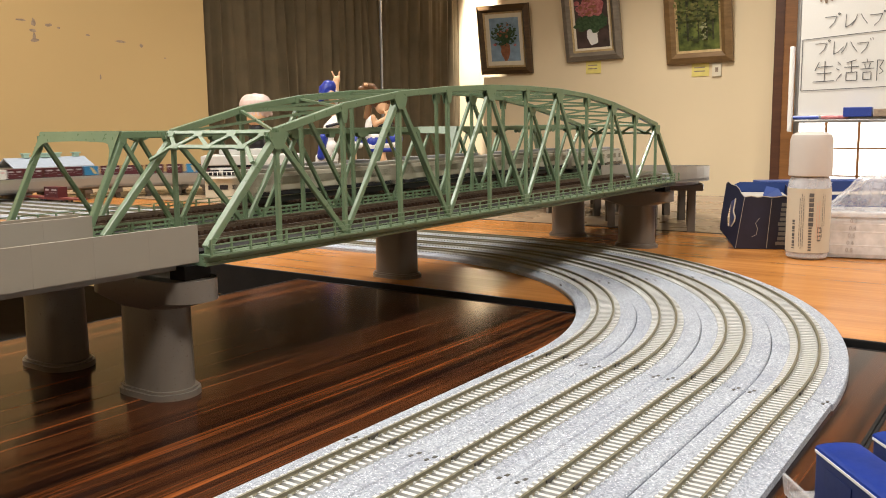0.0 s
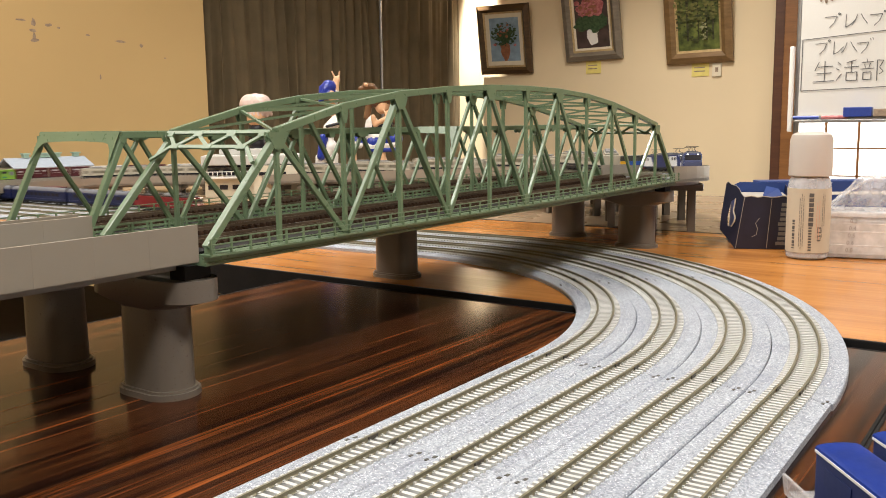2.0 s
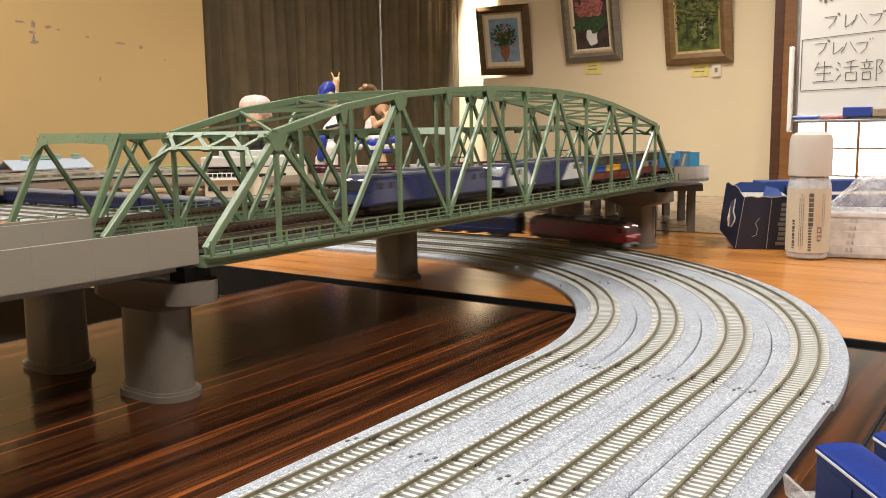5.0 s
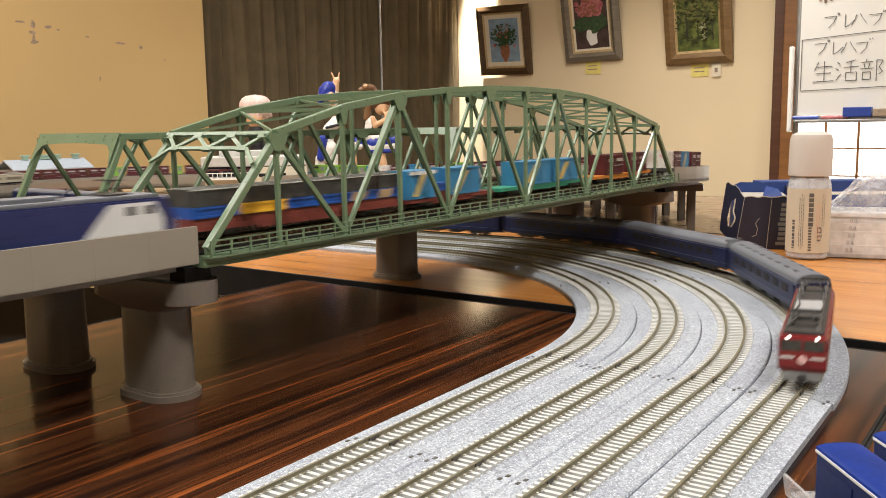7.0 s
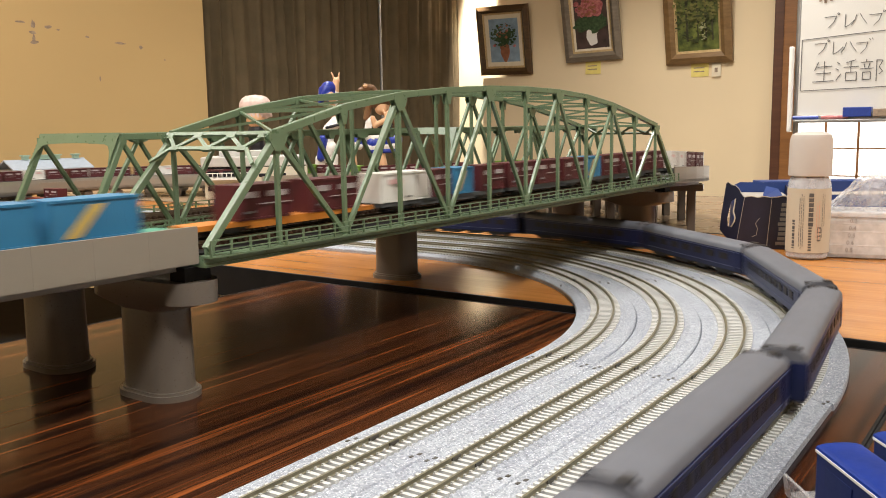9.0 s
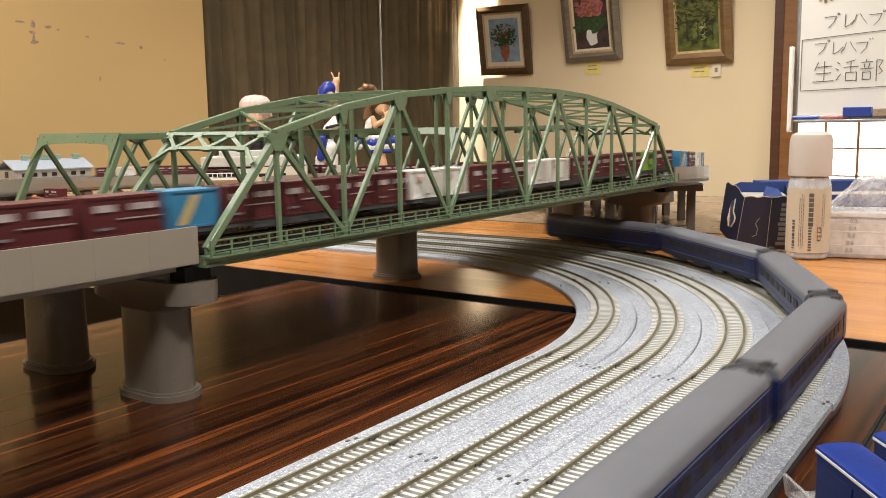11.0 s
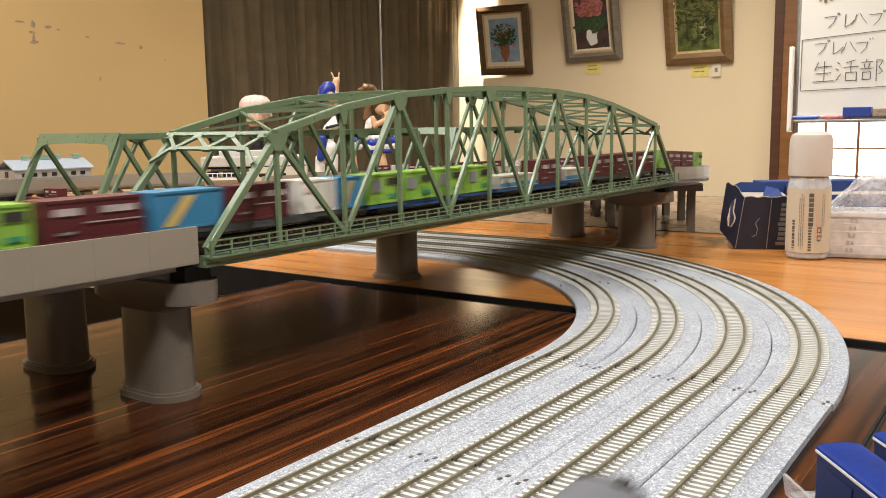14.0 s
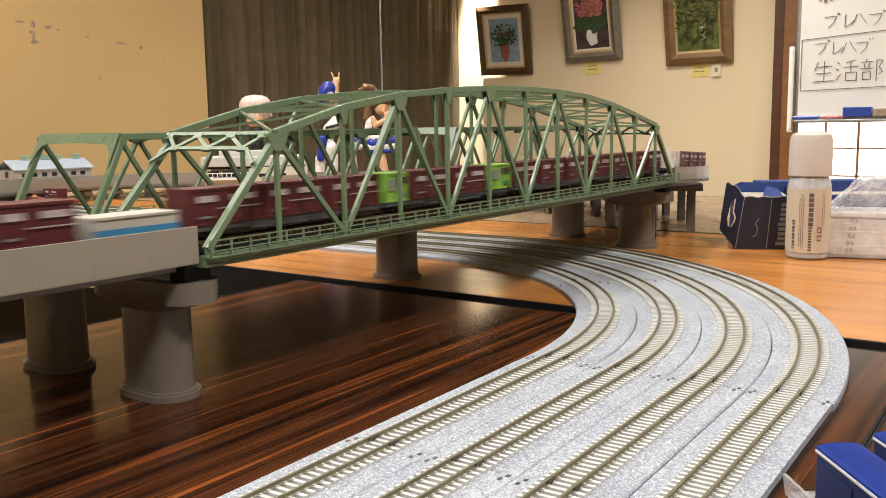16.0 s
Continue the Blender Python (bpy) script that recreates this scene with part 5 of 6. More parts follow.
def statuette(place, limbs, label):
    """One plain figure of rounded limbs melted together: (x0, z0, x1, z1, y, thickness, depth, colour)."""
    ball = bmesh.new()
    bmesh.ops.create_uvsphere(ball, u_segments=12, v_segments=8, radius=1)
    round_points = np.array([v.co[:] for v in ball.verts])
    round_faces = [[v.index for v in f.verts] for f in ball.faces]
    ball.free()
    points, faces = [], []
    for x0, z0, x1, z1, y, r, deep, c in limbs:
        a, b = np.array((x0, y, z0)), np.array((x1, y, z1))
        n = max(1, int(np.linalg.norm(b - a) / (r * 0.5)))
        for i in range(n + 1):
            base = len(points) * len(round_points)
            points.append(round_points * (r, r * deep, r) + a + (b - a) * i / n)
            faces += [[base + k for k in f] for f in round_faces]
    raw = bpy.data.meshes.new("statuette")
    raw.from_pydata(np.concatenate(points).tolist(), [], faces)
    tmp = bpy.data.objects.new("statuette", raw)
    scene.collection.objects.link(tmp)
    melt = tmp.modifiers.new("melt", "REMESH")
    melt.mode, melt.voxel_size = "VOXEL", 0.0018
    me = bpy.data.meshes.new_from_object(tmp.evaluated_get(bpy.context.evaluated_depsgraph_get()))
    bpy.data.objects.remove(tmp)
    me.materials.clear()
    for m in FIG:
        me.materials.append(m)
    centres = np.array([f.center[:] for f in me.polygons])
    best, colour = np.full(len(centres), 9.0), np.zeros(len(centres), dtype=np.int32)
    for x0, z0, x1, z1, y, r, deep, c in limbs:
        a, d = np.array((x0, y, z0)), np.array((x1 - x0, 0.0, z1 - z0))
        k = np.clip((centres - a) @ d / max(d @ d, 1e-9), 0, 1)
        gap = np.linalg.norm((centres - a - k[:, None] * d) / (1, deep, 1), axis=1) / r
        colour[gap < best] = c
        best = np.minimum(best, gap)
    me.polygons.foreach_set("material_index", colour)
    me.polygons.foreach_set("use_smooth", [True] * len(me.polygons))
    ob = new("statuette", me)
    ob.matrix_world = place
    return tagged(ob, label, "statuette", "statuettes")


PINK, BLUE, SKIN, BROWN, DARK, PALE = range(6)
statuette(Matrix.Translation((-0.409, 1.95, 0)), [(0, 0.004, 0, 0.004, 0, 0.03, 1.0, DARK), (-0.010, 0.01, -0.010, 0.07, 0, 0.010, 1, PALE), (0.010, 0.01, 0.010, 0.07, 0, 0.010, 1, PALE), (0, 0.075, 0, 0.118, 0, 0.019, 0.9, DARK), (0, 0.145, 0, 0.145, -0.006, 0.021, 0.9, SKIN), (-0.012, 0.171, 0.012, 0.171, 0, 0.0240, 1.15, PINK), (0, 0.1715, 0, 0.1715, 0, 0.0252, 1.15, PINK), (-0.020, 0.160, 0.020, 0.160, 0.002, 0.0165, 1.4, PINK)]
          + [(-0.020 + 0.0050 * k, 0.180, -0.033 + 0.0083 * k, 0.150 - 0.003 * (k % 2), -0.021 + 0.0011 * (k - 3.5) ** 2, 0.0040, 1, PINK) for k in range(9)], "small plain statuette with pale pink bobbed hair")
statuette(Matrix.Translation((-0.225, 1.80, 0)), [(-0.01, 0.004, -0.01, 0.004, 0, 0.026, 1.2, DARK), (-0.027, 0.012, -0.024, 0.058, 0, 0.0105, 1, PALE), (0.000, 0.006, 0.003, 0.062, 0, 0.0105, 1, PALE), (-0.012, 0.066, -0.004, 0.080, 0, 0.016, 0.9, PALE),
          (-0.021, 0.062, -0.015, 0.100, -0.012, 0.0085, 1, BLUE), (-0.006, 0.088, -0.004, 0.112, 0, 0.0105, 0.9, PALE), (-0.004, 0.118, 0.010, 0.132, 0, 0.0125, 0.8, PALE), (-0.008, 0.122, 0.022, 0.128, -0.012, 0.0028, 1, DARK), (0.004, 0.150, 0.004, 0.172, 0, 0.007, 1, SKIN),
          (-0.004, 0.190, -0.003, 0.200, 0, 0.0155, 1.1, BLUE), (-0.017, 0.199, -0.019, 0.172, 0, 0.006, 1.4, BLUE), (-0.008, 0.196, -0.014, 0.180, -0.013, 0.005, 1, BLUE), (0.002, 0.186, 0.006, 0.178, -0.010, 0.0085, 1, SKIN),
          (0.010, 0.172, 0.012, 0.192, 0, 0.0062, 1, PALE), (0.013, 0.196, 0.014, 0.208, 0, 0.0055, 1, SKIN), (0.013, 0.214, 0.015, 0.216, 0, 0.0068, 0.7, SKIN), (0.010, 0.220, 0.005, 0.231, 0, 0.0021, 1, SKIN), (0.019, 0.220, 0.020, 0.231, 0, 0.0021, 1, SKIN)], "small plain statuette with blue hair and one raised arm")
statuette(Matrix.Translation((-0.145, 1.84, 0)), [(0, 0.004, 0, 0.004, 0, 0.035, 1.0, DARK), (-0.038, 0.010, -0.043, 0.078, 0, 0.0088, 1, SKIN), (0.028, 0.010, 0.018, 0.066, 0, 0.0090, 1, SKIN),
          (-0.046, 0.100, -0.030, 0.090, 0, 0.012, 1, BLUE), (-0.048, 0.094, -0.026, 0.082, -0.006, 0.007, 1, PALE), (0.002, 0.088, 0.050, 0.094, 0, 0.014, 1, BLUE), (-0.006, 0.080, 0.054, 0.084, -0.006, 0.0070, 1, PALE), (-0.004, 0.072, 0.050, 0.072, -0.007, 0.005, 1, BLUE), (0.004, 0.100, 0.040, 0.104, -0.006, 0.006, 1, PALE),
          (-0.006, 0.105, 0.000, 0.130, 0, 0.013, 0.8, PALE), (0.004, 0.122, 0.036, 0.124, -0.004, 0.0075, 0.9, DARK), (0.008, 0.124, 0.004, 0.140, -0.014, 0.0055, 1, SKIN), (0.010, 0.126, 0.030, 0.136, -0.014, 0.0055, 1, SKIN), (0.033, 0.142, 0.036, 0.150, -0.014, 0.0050, 1, SKIN), (0.030, 0.144, 0.026, 0.154, -0.014, 0.0018, 1, SKIN), (0.036, 0.150, 0.040, 0.158, -0.014, 0.0018, 1, SKIN),
          (0.022, 0.160, 0.022, 0.164, 0, 0.0145, 1, SKIN), (0.010, 0.174, 0.026, 0.178, 0, 0.0150, 1.1, BROWN), (-0.004, 0.170, -0.010, 0.140, 0, 0.0075, 1, BROWN), (0.042, 0.166, 0.046, 0.130, 0.004, 0.0065, 1, BROWN), (-0.022, 0.198, -0.004, 0.202, 0, 0.0055, 1, BROWN), (-0.012, 0.206, 0.004, 0.203, 0, 0.0060, 1, BROWN), (0.008, 0.199, 0.014, 0.190, 0, 0.0050, 1, BROWN), (-0.011, 0.206, -0.009, 0.206, -0.007, 0.0032, 1, SKIN)], "small plain statuette with brown tied hair and striped skirt")

# ---- rolling stock ----
M_RED = material("dark_red_paint", (0.165, 0.010, 0.013), 0.32, spread=0.08, scale=60)
M_WINDARK = material("dim_coach_window", (0.02, 0.017, 0.016), 0.5, spread=0.4, scale=60, spec=0.25)
M_NAVY = material("navy_coach_paint", (0.010, 0.015, 0.058), 0.35, spec=0.3, spread=0.1, scale=60)
M_COACHLINE = material("dull_blue_line", (0.055, 0.065, 0.13), 0.45, spread=0.05)
M_SILVER = material("silver_line", (0.20, 0.20, 0.22), 0.45, spread=0.05)
M_ROOFGREY = material("coach_roof_grey", (0.118, 0.124, 0.146), 0.5, spread=0.06, scale=60)
M_VENT = material("coach_vent_grey", (0.07, 0.072, 0.08), 0.5, spread=0.08)
M_ROOFDARK = material("dark_loco_roof", (0.030, 0.028, 0.027), 0.5, spread=0.2, scale=90)
M_UNDER = material("black_running_gear", (0.014, 0.013, 0.013), 0.5, spread=0.2, scale=200)
M_SKIRT = material("grey_skirt", (0.2, 0.2, 0.2), 0.45, spread=0.08)
M_LAMP = glow("headlight_glow", (1.0, 0.95, 0.85), 3.0)
M_CABGLASS = material("grey_cab_glass", (0.045, 0.045, 0.042), 0.12, spread=0.3, scale=300)
M_LOCOBLUE = material("loco_blue_paint", (0.018, 0.028, 0.105), 0.3, spread=0.1, scale=60)
M_LOCOGREY = material("loco_grey_blue_paint", (0.075, 0.085, 0.16), 0.3, spread=0.08)
M_LOCOWHITE = material("loco_white_paint", (0.62, 0.62, 0.62), 0.35, spread=0.05)
M_TEXTW = material("worn_white_lettering", (0.38, 0.33, 0.33), 0.5, spread=0.3, scale=420)
M_MAROON = material("maroon_container", (0.085, 0.014, 0.018), 0.45, spread=0.1, scale=60)
M_CBLUE = material("sky_blue_container", (0.035, 0.19, 0.36), 0.42, spread=0.08, scale=60)
M_CGREEN = material("lime_container", (0.22, 0.42, 0.06), 0.45, spread=0.08, scale=60)
M_CWHITE = material("white_container", (0.70, 0.68, 0.64), 0.42, spread=0.04, scale=60)
M_STRIPE = material("ochre_stripe", (0.56, 0.40, 0.12), 0.45, spread=0.06)
M_PINKM = material("pale_pink_mark", (0.66, 0.42, 0.40), 0.5, spread=0.06)
M_FRED = material("red_oxide_frame", (0.17, 0.035, 0.026), 0.5, spread=0.12)
M_FGREEN = material("teal_green_frame", (0.03, 0.24, 0.15), 0.45, spread=0.1)
M_FORANGE = material("orange_frame", (0.55, 0.19, 0.025), 0.45, spread=0.08)
M_FGREY = material("dark_grey_frame", (0.06, 0.062, 0.066), 0.5, spread=0.15)
M_FBLUE = material("blue_frame", (0.02, 0.07, 0.19), 0.45, spread=0.1)
M_TARP = material("dark_tarp", (0.045, 0.045, 0.042), 0.38, spread=0.6, scale=140, bump=0.5)
M_LOWBOX = material("beige_flat_load", (0.42, 0.40, 0.34), 0.5, spread=0.08)
M_HATCH = material("roof_hatch_grey", (0.30, 0.30, 0.31), 0.4, spread=0.08, scale=120)
M_TAN = material("tan_panel", (0.34, 0.24, 0.13), 0.5, spread=0.15, scale=120)
M_HBLUE = material("strong_blue_load", (0.012, 0.075, 0.33), 0.4, spread=0.12, scale=90)
M_HYELLOW = material("strong_yellow_load", (0.78, 0.44, 0.03), 0.45, spread=0.08, scale=90)
MESHES = {}


def shared(key, build, mat, smooth=False):
    if key not in MESHES:
        bm = bmesh.new()
        build(bm)
        MESHES[key] = finish(bm, key.split(":")[0], mat, smooth)
    return MESHES[key]


def put(name, me, parent, x=0.0, y=0.0, z=0.0, rz=0.0, label=""):
    ob = new(name, me)
    ob.parent = parent
    ob.matrix_local = pose(x, y, z, 0, 0, rz)
    if label:
        tagged(ob, label)
    return ob


def bogie(bm):
    for y in (-0.0066, 0.0066):
        box(bm, (0, y, 0.0042), (0.021, 0.0016, 0.0026))
        box(bm, (0, y, 0.0028), (0.005, 0.0018, 0.0018))
    box(bm, (0, 0, 0.0044), (0.006, 0.0130, 0.0024))


def wheelset(bm):
    for y in (-0.0045, 0.0045):
        bmesh.ops.create_cone(bm, cap_ends=True, segments=18, radius1=0.0028, radius2=0.0028, depth=0.0014, matrix=pose(0, y, 0.0027, 90))
    bmesh.ops.create_cone(bm, cap_ends=True, segments=8, radius1=0.0007, radius2=0.0007, depth=0.0095, matrix=pose(0, 0, 0.0027, 90))


def running_gear(t, xs, base=0.0065):
    bog = shared("bogie", bogie, M_UNDER)
    whe = shared("wheelset", wheelset, M_UNDER)
    for x in xs:
        b = put("bogie", bog, t, x)
        for dx in (-base, base):
            put("wheelset", whe, b, dx)


def along(bm, x0, x1, prof):
    sweep(bm, [(x0, 0, 0, 0.0), (x1, 0, 0, 0.0)], prof)


CL = 0.1465


def coach(index, tail=False):
    kinds = index
    t = thing("passenger_coach", Matrix(), "navy blue model sleeping coach with a grey roof", "model train", "blue passenger train")
    L = CL
    put("body", shared("coach_body", lambda bm: along(bm, -L / 2, L / 2, [(-0.0094, 0.0062), (-0.0097, 0.0100), (-0.0096, 0.0212), (0.0096, 0.0212), (0.0097, 0.0100), (0.0094, 0.0062)]), M_NAVY), t)

    def roof(bm):
        prof = [(-0.0096, 0.0212)]
        for i in range(1, 12):
            a = math.pi * i / 12
            prof.append((-0.0096 * math.cos(a), 0.0212 + 0.0052 * math.sin(a) ** 0.7))
        prof.append((0.0096, 0.0212))
        along(bm, -L / 2 + 0.0006, L / 2 - 0.0006, prof)

    put("roof", shared("coach_roof", roof, M_ROOFGREY, True), t, label="grey rounded roof")
    if kinds == 0:
        for k in range(16):
            put("roof_vent", shared("roof_vent", lambda bm: box(bm, (0, 0, 0.0259), (0.0046, 0.0024, 0.0013), bevel=0.0005), M_VENT), t, -0.056 + (k // 2) * 0.016, 0.0042 if k % 2 else -0.0042)
    else:
        for x in (-0.0705, 0.0705):
            put("roof_rib", shared("roof_rib", lambda bm: (box(bm, (0, 0, 0.0258), (0.0012, 0.0145, 0.0014)), box(bm, (0, 0.004, 0.0264), (0.004, 0.003, 0.0012))), M_ROOFDARK), t, x)
    for y in (-0.00975, 0.00975):
        put("silver_line", shared("silver_line", lambda bm: box(bm, (0, 0, 0.0202), (L - 0.001, 0.0004, 0.00045)), M_COACHLINE), t, 0, y)
        put("silver_line", shared("silver_line", None, None), t, 0, y, -0.0108)
        n = 10 if kinds % 2 else 7
        for k in range(n):
            x = -0.052 + k * 0.104 / (n - 1)
            put("window", shared("coach_window:%d" % n, lambda bm: box(bm, (0, 0, 0.0160), (0.0075 if n == 10 else 0.0105, 0.0005, 0.0046)), M_WINDARK), t, x, y)
        for x in (-0.066, 0.066):
            put("door", shared("coach_door", lambda bm: box(bm, (0, 0, 0.0135), (0.0052, 0.0005, 0.0128)), M_NAVY), t, x, y)
    for x in (-L / 2 - 0.0004, L / 2 + 0.0004):
        put("gangway", shared("gangway", lambda bm: box(bm, (0, 0, 0.0135), (0.0020, 0.0072, 0.0135)), M_UNDER), t, x)
        if not tail or x > 0:
            put("coupler", shared("coupler", lambda bm: box(bm, (0, 0, 0.0050), (0.006, 0.0022, 0.0016)), M_UNDER), t, x)
    put("underframe", shared("coach_underframe", lambda bm: (box(bm, (0, 0, 0.0056), (L - 0.004, 0.016, 0.0014)), box(bm, (-0.012, 0, 0.0040), (0.022, 0.015, 0.0030)), box(bm, (0.018, 0, 0.0040), (0.014, 0.015, 0.0030))), M_UNDER), t)
    running_gear(t, (-0.047, 0.047))
    return t


def red_loco():
    """Front towards +x."""
    t = thing("red_locomotive", Matrix(), "dark red model electric locomotive with lit headlights", "model train", "blue passenger train")
    L = 0.126

    def body(bm):
        side = [(-L / 2, 0.0068), (L / 2 - 0.002, 0.0068), (L / 2, 0.0085), (L / 2, 0.0150), (L / 2 - 0.0028, 0.0222), (-L / 2 + 0.0028, 0.0222), (-L / 2, 0.0150)]
        lo = [bm.verts.new((x, -0.0096, z)) for x, z in side]
        f = bm.faces.new(lo)
        e = bmesh.ops.extrude_face_region(bm, geom=[f])
        bmesh.ops.translate(bm, verts=[v for v in e["geom"] if isinstance(v, bmesh.types.BMVert)], vec=(0, 0.0192, 0))
        bmesh.ops.bevel(bm, geom=bm.edges[:], offset=0.0008, segments=2, affect="EDGES")

    put("body", shared("loco_body", body, M_RED, True), t)
    put("roof", shared("loco_roof", lambda bm: box(bm, (0, 0, 0.0227), (L - 0.012, 0.0165, 0.0022), bevel=0.0008), M_ROOFDARK), t, label="dark roof deck")
    put("roof_hatch", shared("loco_hatch", lambda bm: box(bm, (0, 0, 0.0252), (0.022, 0.012, 0.0030), bevel=0.0005), M_HATCH), t, 0.010, label="pale grey roof hatch")
    for x in (-0.012, 0.030):
        put("roof_box", shared("loco_box", lambda bm: box(bm, (0, 0, 0.0246), (0.009, 0.010, 0.0024), bevel=0.0005), M_ROOFDARK), t, x)

    def panto(bm):
        for y in (-0.005, 0.005):
            beam(bm, (-0.008, y, 0.0240), (0.004, y * 0.7, 0.0272), 0.0006, 0.0006)
            beam(bm, (0.004, y * 0.7, 0.0272), (-0.006, y * 0.5, 0.0292), 0.0005, 0.0005)
        for x in (-0.0075, -0.0045):
            beam(bm, (x, -0.0068, 0.0294), (x, 0.0068, 0.0294), 0.0006, 0.0006, (1, 0, 0))
        box(bm, (-0.006, 0, 0.0238), (0.014, 0.013, 0.0008))
        for x in (-0.012, 0.0):
            for y in (-0.005, 0.005):
                cylinder(bm, (x, y, 0.0238), 0.0008, 0.002, 8)

    for k in range(12):
        put("insulator", shared("insulator", lambda bm: cylinder(bm, (0, 0, 0.0250), 0.0009, 0.0034, 10, 0.0006), M_SKIRT), t, -0.052 + k * 0.0095, 0.0058 if k % 2 else -0.0062)
    for y in (-0.0045, 0.0062):
        put("roof_cable", shared("roof_cable", lambda bm: [beam(bm, (-0.055 + i * 0.01, 0.0008 * math.sin(i * 2.1), 0.0268 + 0.0004 * (i % 2)), (-0.045 + i * 0.01, 0.0008 * math.sin(i * 2.1 + 2.1), 0.0268 + 0.0004 * ((i + 1) % 2)), 0.0006, 0.0006) for i in range(11)], M_FGREY), t, 0, y)
    for x in (0.046, -0.042):
        put("pantograph", shared("pantograph", panto, M_ROOFDARK), t, x)
    for k in (-1, 1):
        for y in (-0.0045, 0.0045):
            put("windscreen", shared("loco_screen", lambda bm: bmesh.ops.create_cube(bm, size=1, matrix=pose(L / 2 - 0.0014, 0, 0.0184, 0, -21) @ Matrix.Diagonal((0.0008, 0.0082, 0.0046, 1))), M_CABGLASS), t, 0, y * k, 0, 0 if k > 0 else 180)
        for y in (-0.0058, 0.0058):
            me = shared("loco_lamp:%d" % k, lambda bm: bmesh.ops.create_cone(bm, cap_ends=True, segments=14, radius1=0.0007, radius2=0.0007, depth=0.0014, matrix=pose(L / 2 - 0.0026, 0, 0.0216, 0, 90)), M_LAMP if k > 0 else M_SILVER)
            put("headlight", me, t, 0, y, 0, 0 if k > 0 else 180)
        for y in (-0.0060, 0.0060):
            put("front_band", shared("loco_band", lambda bm: box(bm, (L / 2 + 0.0001, 0, 0.0136), (0.0006, 0.0056, 0.0009)), M_LOCOWHITE), t, 0, y, 0, 0 if k > 0 else 180)
        put("skirt", shared("loco_skirt", lambda bm: box(bm, (L / 2 - 0.003, 0, 0.0050), (0.004, 0.0165, 0.0044), bevel=0.001), M_SKIRT), t, 0, 0, 0, 0 if k > 0 else 180, "grey skirt")
        put("coupler", shared("loco_coupler", lambda bm: box(bm, (L / 2 + 0.001, 0, 0.0046), (0.006, 0.0030, 0.0024)), M_UNDER), t, 0, 0, 0, 0 if k > 0 else 180)
    put("headmark", shared("headmark", lambda bm: bmesh.ops.create_cone(bm, cap_ends=True, segments=20, radius1=0.0018, radius2=0.0018, depth=0.0008, matrix=pose(L / 2 + 0.0004, 0, 0.0128, 0, 90)), M_PINKM), t, label="round pale headmark")
    for y in (-0.0097, 0.0097):
        for x in (-0.055, 0.055):
            put("cab_window", shared("loco_cabwin", lambda bm: box(bm, (0, 0, 0.0180), (0.006, 0.0005, 0.0040)), M_GLASSD), t, x, y)
        for k in range(5):
            put("louvre", shared("loco_louvre", lambda bm: box(bm, (0, 0, 0.0194), (0.010, 0.0005, 0.0022)), M_RED), t, -0.030 + k * 0.015, y)
    put("underframe", shared("loco_underframe", lambda bm: box(bm, (0, 0, 0.0055), (L - 0.014, 0.0165, 0.0036)), M_UNDER), t)
    running_gear(t, (-0.042, 0.0, 0.042))
    return t


